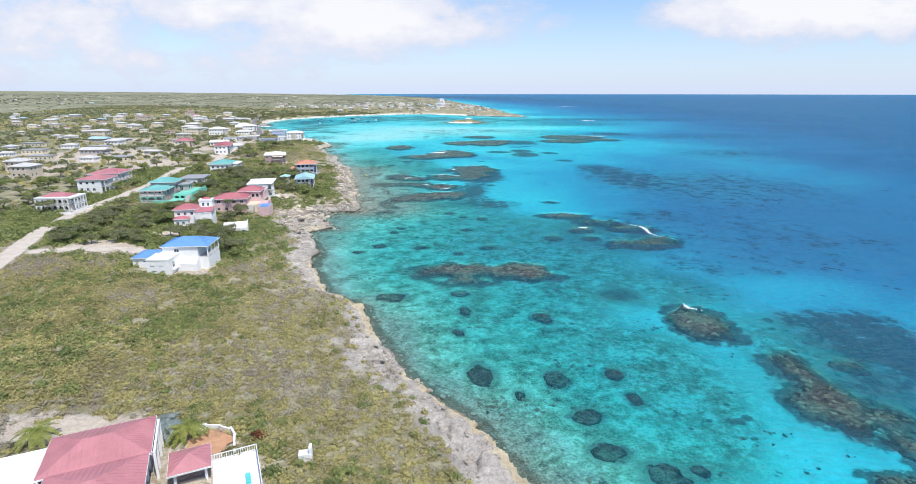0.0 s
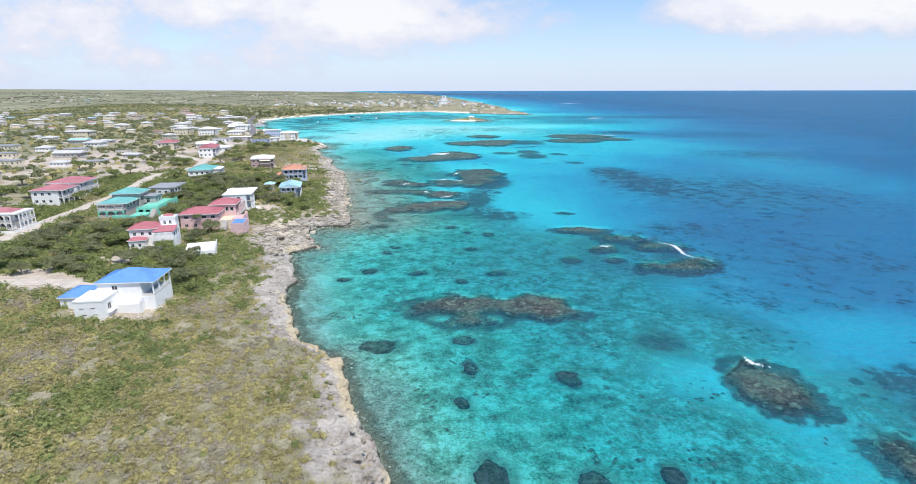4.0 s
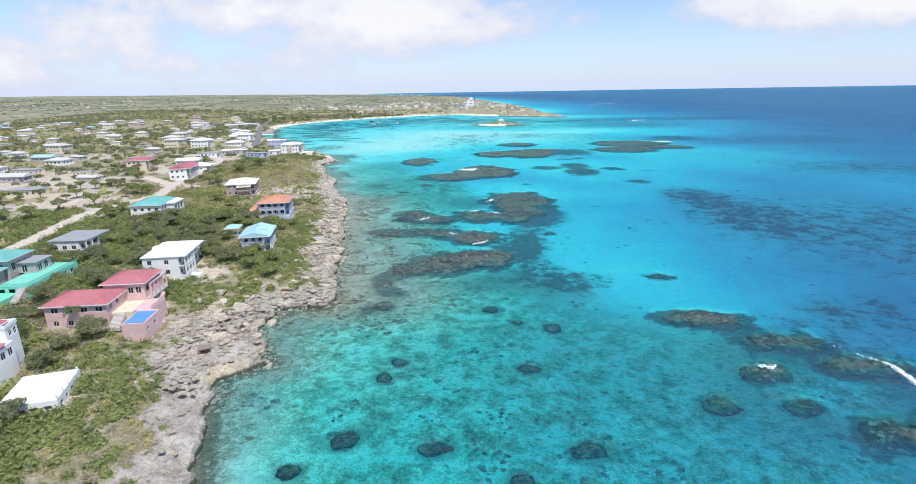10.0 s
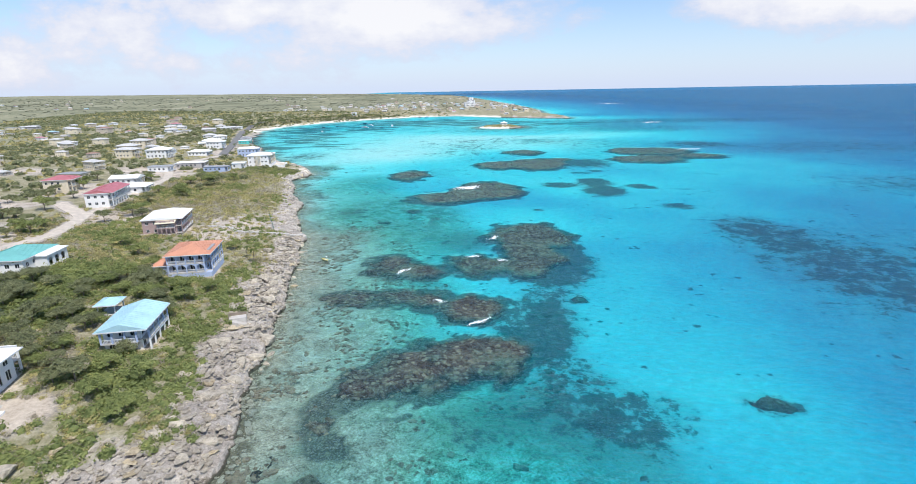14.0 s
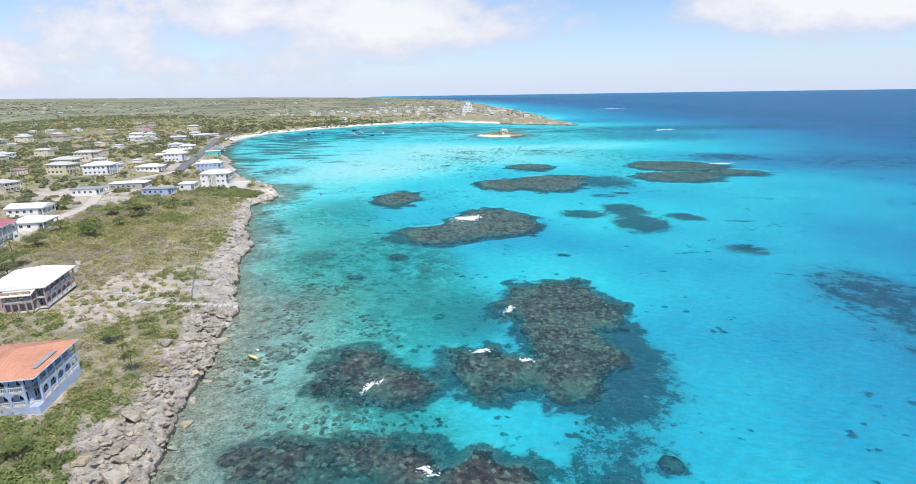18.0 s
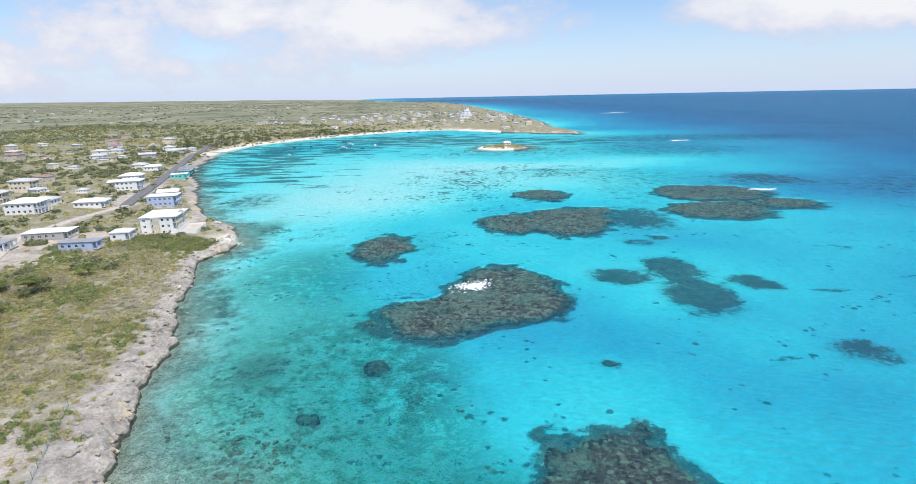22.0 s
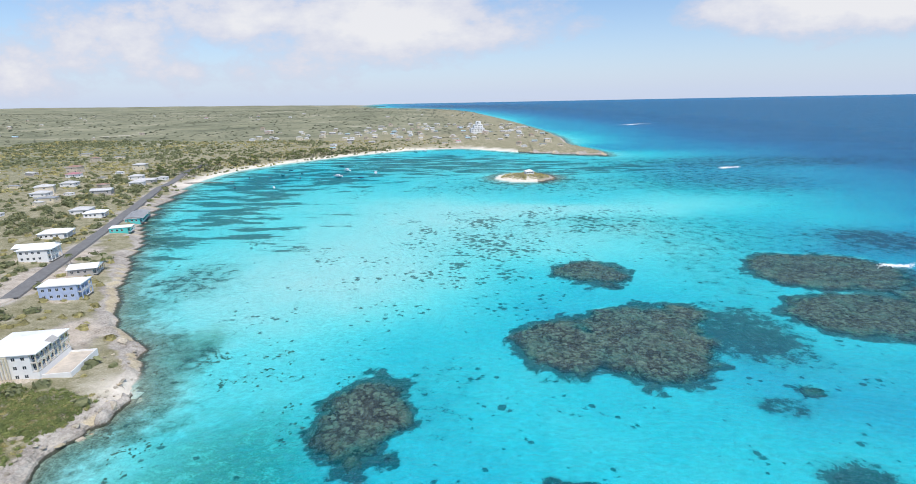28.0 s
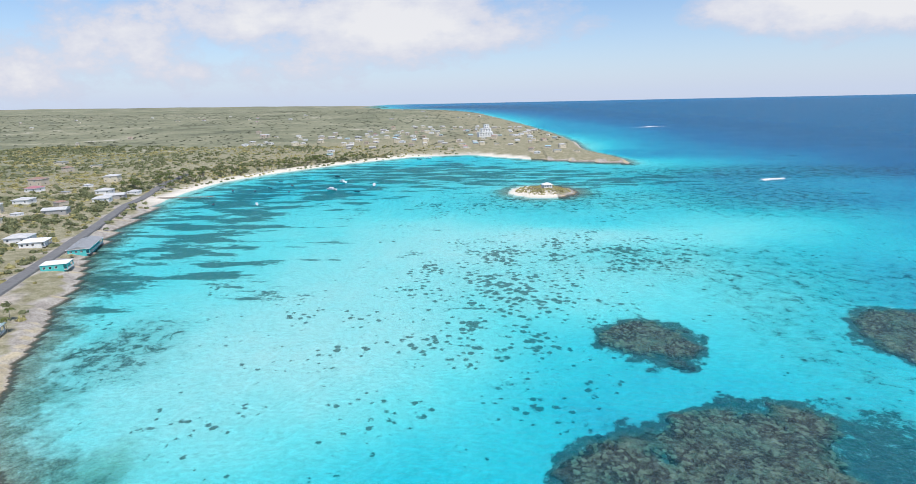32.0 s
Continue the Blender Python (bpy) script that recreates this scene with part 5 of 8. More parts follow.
def tree_parts(seed, height, spread, mat, n=1900):
    r = random.Random(seed)
    bm = bmesh.new()
    tube(bm, (0, 0, -0.6), (0.1, 0.05, height * 0.45), 0.20, 0.13)
    ends = []
    for i in range(6):
        a = 6.2832 * i / 6 + r.uniform(-0.4, 0.4)
        q = Vector((math.cos(a) * spread * r.uniform(0.4, 0.7), math.sin(a) * spread * r.uniform(0.4, 0.7), height * r.uniform(0.55, 0.82)))
        tube(bm, (0.1, 0.05, height * r.uniform(0.3, 0.45)), q, 0.09, 0.04, 5)
        ends.append(q)
    trunk = bpy.data.meshes.new("trunk")
    bm.to_mesh(trunk)
    bm.free()
    trunk.materials.append(M_BARK)
    quads = []
    for i, q in enumerate(ends + [Vector((0, 0, height * 0.7))]):
        lobe = leaf_cloud(seed * 13 + i, n // 7, 0.105, 0.8, 0.5, 0.45) * (spread * r.uniform(0.42, 0.62))
        quads.append(lobe + np.array((q.x, q.y, q.z - 0.25 * spread * 0.4)))
    v = np.concatenate(quads).reshape(-1, 3)
    return trunk, raw_mesh("crown", v, np.arange(len(v)).reshape(-1, 4), mat)


def palm_parts(seed, height, mat, fronds=15, reach=2.3):
    r = random.Random(seed)
    bm = bmesh.new()
    lean, last = r.uniform(-0.12, 0.12), Vector((0, 0, -0.5))
    for i in range(1, 7):
        q = Vector((lean * height * (i / 6) ** 2, 0.05 * math.sin(i), height * i / 6))
        tube(bm, last, q, 0.16 - 0.012 * i, 0.15 - 0.012 * i, 6)
        last = q
    trunk = bpy.data.meshes.new("trunk")
    bm.to_mesh(trunk)
    bm.free()
    trunk.materials.append(M_BARK)
    quads = []
    for f in range(fronds):
        a, up = 6.2832 * f / fronds + r.uniform(-0.2, 0.2), r.uniform(0.1, 1.0)
        out, side = Vector((math.cos(a), math.sin(a), 0)), Vector((-math.sin(a), math.cos(a), 0))
        pts = [last + out * (reach * t) + Vector((0, 0, up * reach * 0.7 * t - reach * 0.75 * t * t)) for t in (0, 0.25, 0.5, 0.75, 1.0)]
        for i in range(4):
            for k in range(3):
                b0 = pts[i].lerp(pts[i + 1], k / 3)
                b1 = pts[i].lerp(pts[i + 1], (k + 0.75) / 3)
                w = reach * 0.24 * (1 - 0.18 * i) * (0.5 if i == 0 else 1)
                for sgn in (1, -1):
                    tip = side * (sgn * w) + out * (w * 0.5) - Vector((0, 0, w * 0.35))
                    quads.append((b0, b1, b1 + tip, b0 + tip))
    v = np.array([[tuple(p) for p in q] for q in quads]).reshape(-1, 3)
    return trunk, raw_mesh("crown", v, np.arange(len(v)).reshape(-1, 4), mat)


def stand(name, meshes, x, y, size, label, category, group=""):
    ob = root(name, x, y, ground_at(x, y) - 0.05, rng.uniform(0, 360), label, category, group)
    ob.scale = (size,) * 3
    for me in meshes:
        k = new(me.name.split(".")[0], me)
        k.parent = ob
    return ob


TREES = [tree_parts(s, 4.6 + 0.5 * s, 3.4 + 0.3 * (s % 3), M_TREE if s % 2 else M_GREEN) for s in range(5)]
PALMS = [palm_parts(s, 5.5 + s, M_PALM) for s in range(3)]


def plant_trees():
    # by the houses
    for x, y, k, s in ((-100, 233, 1, 1.1), (-104, 226, 3, 1.0), (-96, 224, 1, 0.9), (-90, 219, 3, 0.9), (-61, 203, 0, 0.8), (-64, 214, 2, 0.8), (-68, 208, 0, 0.8), (-72, 216, 2, 0.7),
                       (-112, 244, 1, 0.9), (-106, 158, 1, 1.0), (-112, 150, 3, 0.9), (-98, 160, 1, 0.9), (-104, 176, 3, 0.9), (-98, 188, 1, 0.9), (-92, 192, 3, 0.8), (-84, 156, 1, 0.7)):
        stand("tree", TREES[k], x, y, s, "dense dark green tree among the houses", "tree", "trees among the houses")
    for x, y, k, s in ((-80, 126, 1, 0.7), (-88, 124, 3, 0.8), (-110, 128, 1, 0.8), (-118, 138, 3, 0.9), (-126, 150, 1, 0.8), (-124, 142, 3, 0.8), (-100, 256, 2, 0.8), (-93, 252, 0, 0.8),
                       (-118, 290, 0, 0.9), (-108, 283, 2, 0.8), (-96, 272, 0, 0.9), (-98, 262, 2, 1.0), (-136, 330, 1, 0.9), (-146, 322, 3, 0.9), (-84, 296, 0, 0.7), (-152, 345, 1, 0.8), (-88, 258, 1, 0.75), (-80, 257, 2, 0.7), (-73, 259, 0, 0.7), (-94, 263, 3, 0.8), (-84, 252, 0, 0.8), (-76, 251, 2, 0.75), (-68, 116, 0, 0.6), (-64, 108, 2, 0.55), (-82, 118, 0, 0.7)):
        stand("tree", TREES[k], x, y, s, "dense dark green tree among the houses", "tree", "trees among the houses")
    for _ in range(190):
        x, y = rng.uniform(-132, -66), rng.uniform(112, 262)
        if float(shore_distance(np.array([x]), np.array([y]))[0]) < 21 or fbm(np.array([x]), np.array([y]), 30, 2, 141)[0] < -0.12 or road_distance(np.array([x]), np.array([y]))[0] < 5 or blocked(x, y, 1.2):
            continue
        stand("tree", TREES[(1, 3, 1, 3, 2)[rng.integers(5)]], x, y, rng.uniform(0.55, 0.95), "dense dark green tree among the houses", "tree", "trees among the houses")
    far = []
    for _ in range(420):
        y = rng.uniform(640, 1190)
        x = float(np.interp(y, SHORE[31:49, 1], SHORE[31:49, 0])) - rng.uniform(24, 95)
        d = float(shore_distance(np.array([x]), np.array([y]))[0])
        if not 16 < d < 80 or road_distance(np.array([x]), np.array([y]))[0] < 6 or blocked(x, y, 2.0):
            continue
        far.append((x, y, ground_at(x, y) + 0.4, rng.uniform(2.6, 4.6)))
    for _ in range(900):
        x, y = rng.uniform(-420, -140), rng.uniform(150, 700)
        d = float(shore_distance(np.array([x]), np.array([y]))[0])
        if d < 25 or road_distance(np.array([x]), np.array([y]))[0] < 6 or blocked(x, y, 2.5):
            continue
        if x > -215 and y < 430:
            stand("tree", TREES[rng.integers(5)], x, y, rng.uniform(0.6, 1.1), "spreading dark green tree in dry scrub", "tree", "trees inland")
        else:
            far.append((x, y, ground_at(x, y) + 0.4, rng.uniform(2.2, 4.2)))
    far = np.array(far)
    crowns = [np.concatenate([dome(s + 90, 0.7), leaf_cloud(s + 90, 60, 0.2, 0.9, 0.6, 0.3)]) for s in range(6)]
    plant_stuff("far_trees", far[:, :3], far[:, 3], crowns, M_TREE, "dark green trees between the houses and the beach", "trees", (0.7, 1.0))
    for x, y, k, s in ((-88, 166, 0, 0.95), (-90, 153, 0, 0.8), (-94, 158, 1, 0.7), (-72.5, 285, 0, 0.75), (-76, 288, 1, 0.6), (-152, 350, 1, 0.8),
                       (-128, 262, 0, 0.7), (-160, 196, 1, 0.9), (-152, 204, 0, 0.8), (-216, 592, 1, 0.9), (-198, 590, 2, 0.8), (-206, 600, 0, 0.9)):
        stand("palm_tree", PALMS[k], x, y, s, "coconut palm with drooping green fronds", "palm", "coconut palms")
    fresh = palm_parts(12, 2.2, M_PALM_FRESH, 14, 2.7)
    for x, y, k in ((-36.2, 19.8, 1.0), (-55.5, 17.6, 1.1)):
        stand("palm_tree", fresh, x, y, k, "young coconut palm with yellow-green fronds", "palm", "young palms by the villa")
    silver = palm_parts(9, 1.2, M_PALM_SILVER, 26, 1.8)
    stand("silver_palm", silver, -40.0, 20.9, 1.7, "squat silver-blue fan palm beside the villa", "palm")
    for _ in range(130):
        t = rng.random()
        y = 890 + 250 * t
        i = np.interp(y, BAY[10:19, 1], np.arange(10, 19))
        x = float(np.interp(y, BAY[10:18, 1], BAY[10:18, 0])) - rng.uniform(14, 60)
        if shore_distance(np.array([x]), np.array([y]))[0] < 11 or blocked(x, y, 3):
            continue
        stand("palm_tree", PALMS[rng.integers(3)], x, y, rng.uniform(0.9, 1.4), "tall palm behind the beach", "palm", "palms behind the beach")


def blocked(x, y, margin):
    for cx, cy, rot, hx, hy in HOUSE_CLEAR:
        c, s = math.cos(radians(rot)), math.sin(radians(rot))
        u, v = (x - cx) * c + (y - cy) * s, -(x - cx) * s + (y - cy) * c
        if abs(u) < hx + margin and abs(v) < hy + margin:
            return True
    return False

# ---- houses ----


def panel(bm, place, us, zs, solid):
    """A connected slab with openings: place(u, z, layer) gives the points, layer 0 outside and 1 inside."""
    pts = {}

    def v(i, j, k):
        if (i, j, k) not in pts:
            pts[i, j, k] = bm.verts.new(place(us[i], zs[j], k))
        return pts[i, j, k]

    nu, nz = len(us) - 1, len(zs) - 1
    full = lambda i, j: 0 <= i < nu and 0 <= j < nz and solid((us[i] + us[i + 1]) / 2, (zs[j] + zs[j + 1]) / 2)
    for i in range(nu):
        for j in range(nz):
            if not full(i, j):
                continue
            bm.faces.new((v(i, j, 0), v(i + 1, j, 0), v(i + 1, j + 1, 0), v(i, j + 1, 0)))
            bm.faces.new((v(i, j + 1, 1), v(i + 1, j + 1, 1), v(i + 1, j, 1), v(i, j, 1)))
            for di, dj, a, c in ((-1, 0, (0, 1), (0, 0)), (1, 0, (1, 0), (1, 1)), (0, -1, (0, 0), (1, 0)), (0, 1, (1, 1), (0, 1))):
                if not full(i + di, j + dj):
                    p, q = (i + a[0], j + a[1]), (i + c[0], j + c[1])
                    bm.faces.new((v(*p, 0), v(*q, 0), v(*q, 1), v(*p, 1))[::-1])


def wall_run(bm, side, x0, y0, x1, y1, z0, z1, holes, th=0.25):
    """One outer wall with its openings cut through; holes: (u0, u1, low, high) along the side."""
    long = x1 - x0 if side in "SN" else y1 - y0
    us, zs = sorted({0.0, long, *(h[0] for h in holes), *(h[1] for h in holes)}), sorted({z0, z1, *(h[2] for h in holes), *(h[3] for h in holes)})
    put = {"S": lambda u, z, k: (x0 + u, y0 + k * th, z), "N": lambda u, z, k: (x1 - u, y1 - k * th, z),
           "E": lambda u, z, k: (x1 - k * th, y0 + u, z), "W": lambda u, z, k: (x0 + k * th, y1 - u, z)}[side]
    if side in "NW":
        holes = [(long - h[1], long - h[0], h[2], h[3]) for h in holes]
        us = sorted({0.0, long, *(h[0] for h in holes), *(h[1] for h in holes)})
    panel(bm, put, us, zs, lambda u, z: not any(h[0] < u < h[1] and h[2] < z < h[3] for h in holes))


def at_side(side, x0, y0, x1, y1, u, out):
    """The plan point u along a side and out metres before it."""
    return {"S": (x0 + u, y0 - out), "N": (x0 + u, y1 + out), "E": (x1 + out, y0 + u), "W": (x0 - out, y0 + u)}[side]


def side_box(bm, side, b, u0, u1, out0, out1, za, zb):
    p, q = at_side(side, *b, u0, out0), at_side(side, *b, u1, out1)
    box(bm, min(p[0], q[0]), min(p[1], q[1]), za, max(p[0], q[0]), max(p[1], q[1]), zb)


def window(parent, side, b, u0, u1, za, zb, door=False):
    bm = bmesh.new()
    f, m = 0.07, (u0 + u1) / 2
    us, zs = [u0, u0 + f, m - 0.03, m + 0.03, u1 - f, u1], [za, za + f, zb - f, zb]
    panel(bm, lambda u, z, k: (*at_side(side, *b, u, -0.04 - 0.1 * k), z), us, zs, lambda u, z: not (za + f < z < zb - f and (u0 + f < u < m - 0.03 or m + 0.03 < u < u1 - f)))
    w = part("door" if door else "window", bm, M_FRAME, parent)
    bm = bmesh.new()
    side_box(bm, side, b, u0 + 0.02, u1 - 0.02, -0.11, -0.09, za + 0.02, zb - 0.02)
    part("pane", bm, M_GLASS, w, "dark window glass")


def block(parent, b, z0, z1, mat, wins=(), th=0.25, label=""):
    """A walled block; wins: (side, first u, count, gap, width, sill, head[, 'd' for doors, 'o' for open])."""
    holes = {s: [] for s in "SNEW"}
    x0, y0, x1, y1 = b
    for side, u, n, gap, w, lo, hi, *k in wins:
        long = x1 - x0 if side in "SN" else y1 - y0
        for i in range(n):
            a = u + i * gap
            if a + w < long - 0.2:
                holes[side].append((a, a + w, lo, hi, k[0] if k else "w"))
    bm = bmesh.new()
    wall_run(bm, "S", x0, y0, x1, y1, z0, z1, holes["S"], th)
    wall_run(bm, "N", x0, y0, x1, y1, z0, z1, holes["N"], th)
    for s in "EW":
        wall_run(bm, s, x0, y0 + th, x1, y1 - th, z0, z1, [(max(a - th, 0.05), c - th, lo, hi) for a, c, lo, hi, _ in holes[s]], th)
    box(bm, x0 + th, y0 + th, z1 - 0.22, x1 - th, y1 - th, z1 - 0.02)
    wall = part("wall", bm, mat, parent, label)
    for s, hs in holes.items():
        for a, c, lo, hi, k in hs:
            if k != "o":
                window(parent, s, b, a, c, lo, hi, k == "d")
    return wall


def roof_faces(bm, pts, faces):
    v = [bm.verts.new(p) for p in pts]
    for f in faces:
        bm.faces.new([v[i] for i in f])


def roof_hip(parent, b, z, rise, over, mat, ridge=None, label="", trim=M_FRAME, seams=True):
    """A hipped roof; ridge 0 gives gables along the longer side."""
    x0, y0, x1, y1 = b[0] - over, b[1] - over, b[2] + over, b[3] + over
    w, l = x1 - x0, y1 - y0
    cut = (min(w, l) / 2 if ridge is None else ridge)
    if l >= w:
        r0, r1 = ((x0 + x1) / 2, y0 + cut), ((x0 + x1) / 2, y1 - cut)
        fc = ((0, 1, 4), (1, 2, 5, 4), (2, 3, 5), (3, 0, 4, 5))
    else:
        r0, r1 = (x0 + cut, (y0 + y1) / 2), (x1 - cut, (y0 + y1) / 2)
        fc = ((0, 1, 5, 4), (1, 2, 5), (2, 3, 4, 5), (3, 0, 4))
    if abs(r0[0] - r1[0]) + abs(r0[1] - r1[1]) < 0.05:
        r1 = (r1[0] + 0.05, r1[1]) if w > l else (r1[0], r1[1] + 0.05)
    bm, ribs = bmesh.new(), bmesh.new()
    base = [(x0, y0, z), (x1, y0, z), (x1, y1, z), (x0, y1, z), (*r0, z + rise), (*r1, z + rise)]
    roof_faces(bm, base, fc + ((3, 2, 1, 0),))
    n = max(int(w / 0.62), 2)
    half = min(w, l) / 2
    for i in range(1, n):       # raised seams down the slopes
        for along, (lo, hi), (s0, s1) in (("x", (x0, x1), (y0, y1)), ("y", (y0, y1), (x0, x1))):
            u = lo + (hi - lo) * i / n
            reach = min(half, u - lo, hi - u) if cut >= half - 0.01 else (half if (l >= w) == (along == "y") else 0)
            if reach < 0.4:
                continue
            for e, sg in ((s0, 1), (s1, -1)):
                up = rise * reach / half
                a, c = 0.03, 0.045
                if along == "x":
                    pts = [(u - a, e, z + c), (u + a, e, z + c), (u + a, e + sg * reach, z + up + c), (u - a, e + sg * reach, z + up + c)]
                else:
                    pts = [(e, u - a, z + c), (e, u + a, z + c), (e + sg * reach, u + a, z + up + c), (e + sg * reach, u - a, z + up + c)]
                low = [(p[0], p[1], p[2] - c - 0.02) for p in pts]
                roof_faces(ribs, pts + low, ((0, 1, 2, 3), (0, 4, 5, 1), (1, 5, 6, 2), (2, 6, 7, 3), (3, 7, 4, 0)))
    roof = part("roof", bm, mat, parent, label)
    if seams:
        tagged(part("seams", ribs, mat, roof), kind="stuff")
    else:
        ribs.free()
    bm = bmesh.new()
    t = 0.10
    panel(bm, lambda u, v, k: (u, v, z - 0.004 - 0.236 * k), [x0 - 0.04, x0 + t, x1 - t, x1 + 0.04], [y0 - 0.04, y0 + t, y1 - t, y1 + 0.04],
          lambda u, v: not (x0 + t < u < x1 - t and y0 + t < v < y1 - t))
    part("fascia", bm, trim, roof)
    return roof


def roof_flat(parent, b, z, mat, over=0.0, wall=0.35, label=""):
    x0, y0, x1, y1 = b[0] - over, b[1] - over, b[2] + over, b[3] + over
    bm = bmesh.new()
    box(bm, x0, y0, z, x1, y1, z + 0.16)
    roof = part("roof", bm, mat, parent, label)
    if wall:
        t = 0.18
        bm = bmesh.new()
        panel(bm, lambda u, v, k: (u, v, z + wall - (wall - 0.164) * k), [x0, x0 + t, x1 - t, x1], [y0, y0 + t, y1 - t, y1], lambda u, v: not (x0 + t < u < x1 - t and y0 + t < v < y1 - t))
        part("parapet", bm, mat, roof)
    return roof


def roof_shed(parent, b, za, zb, over, mat, axis_x=True, label=""):
    """A single slope, za at the low x (or y) edge and zb at the high one."""
    x0, y0, x1, y1 = b[0] - over, b[1] - over, b[2] + over, b[3] + over
    t = 0.18
    zz = (za, zb, zb, za) if axis_x else (za, za, zb, zb)
    pts = [(x, y, z) for (x, y), z in zip(((x0, y0), (x1, y0), (x1, y1), (x0, y1)), zz)]
    bm = bmesh.new()
    roof_faces(bm, pts + [(p[0], p[1], p[2] - t) for p in pts], ((0, 1, 2, 3), (7, 6, 5, 4), (0, 4, 5, 1), (1, 5, 6, 2), (2, 6, 7, 3), (3, 7, 4, 0)))
    return part("roof", bm, mat, parent, label)


def railing(parent, side, b, u0, u1, out, z, mat=M_FRAME, high=0.95):
    bm = bmesh.new()
    side_box(bm, side, b, u0, u1, out - 0.1, out, z + high - 0.1, z + high)
    side_box(bm, side, b, u0, u1, out - 0.09, out - 0.01, z + 0.08, z + 0.16)
    n = max(int((u1 - u0) / 0.28), 1)
    for i in range(n + 1):
        u = u0 + (u1 - u0 - 0.07) * i / n
        side_box(bm, side, b, u, u + 0.07, out - 0.085, out - 0.015, z + 0.16, z + high - 0.1)
    return tagged(part("railing", bm, mat, parent), kind="stuff")


def gallery(parent, side, b, depth, z, high, n, mat, arch=True, rail=True, u0=0.0, u1=None, slab=True):
    """A covered gallery before a side: floor slab, piers with arches or a beam, railing."""
    u1 = u1 if u1 is not None else (b[2] - b[0] if side in "SN" else b[3] - b[1])
    if slab:
        bm = bmesh.new()
        side_box(bm, side, b, u0, u1, 0.004, depth, z - 0.2, z)
        part("balcony_floor", bm, M_CONC, parent)
    bay, pier = (u1 - u0) / n, 0.36
    for i in range(n + 1):
        u = u0 + i * bay - (pier / 2 if 0 < i < n else (0 if i == 0 else pier))
        bm = bmesh.new()
        side_box(bm, side, b, u, u + pier, depth - 0.32, depth, z, z + high)
        part("column", bm, mat, parent)
    for i in range(n):
        bm = bmesh.new()
        a, c = u0 + i * bay + (pier if i == 0 else pier / 2), u0 + (i + 1) * bay - (pier if i == n - 1 else pier / 2)
        r = (c - a) / 2
        if arch:
            r = min(r, 0.9)
            for k in range(8):
                t0, t1 = math.pi * k / 8, math.pi * (k + 1) / 8
                ua, ub = (a + c) / 2 - (c - a) / 2 * math.cos(t0), (a + c) / 2 - (c - a) / 2 * math.cos(t1)
                zb = z + high - 0.18 - r + r * min(math.sin(t0), math.sin(t1))
                side_box(bm, side, b, ua, ub, depth - 0.28, depth - 0.02, zb, z + high)
        else:
            side_box(bm, side, b, a, c, depth - 0.28, depth - 0.02, z + high - 0.35, z + high)
        part("arch" if arch else "beam", bm, mat, parent)
    if rail:
        railing(parent, side, b, u0 + pier, u1 - pier, depth - 0.08, z)


def steps(parent, side, b, u0, u1, z_top, n, mat=M_CONC, out=0.0):
    for i in range(n):
        bm = bmesh.new()
        side_box(bm, side, b, u0, u1, out + i * 0.3 + 0.004, out + (i + 1) * 0.3, z_top - 3.0, z_top - i * 0.18 - 0.18)
        part("step", bm, mat, parent)


def slab(parent, name, b, z0, z1, mat, label=""):
    bm = bmesh.new()
    box(bm, b[0], b[1], z0, b[2], b[3], z1)
    return part(name, bm, mat, parent, label)


def site(name, x, y, rot, hx, hy, label, lift=0.0, group="houses along the coast", category="house"):
    HOUSE_CLEAR.append((x, y, rot, hx + 0.6, hy + 0.6))
    c, s = math.cos(radians(rot)), math.sin(radians(rot))
    zs = [ground_at(x + u * hx * c - v * hy * s, y + u * hx * s + v * hy * c) for u, v in ((0, 0), (1, 1), (1, -1), (-1, 1), (-1, -1))]
    return root(name, x, y, sum(zs) / 5 + lift, rot, label, category, group)


F1, F2 = (0.9, 2.1), (3.9, 5.1)


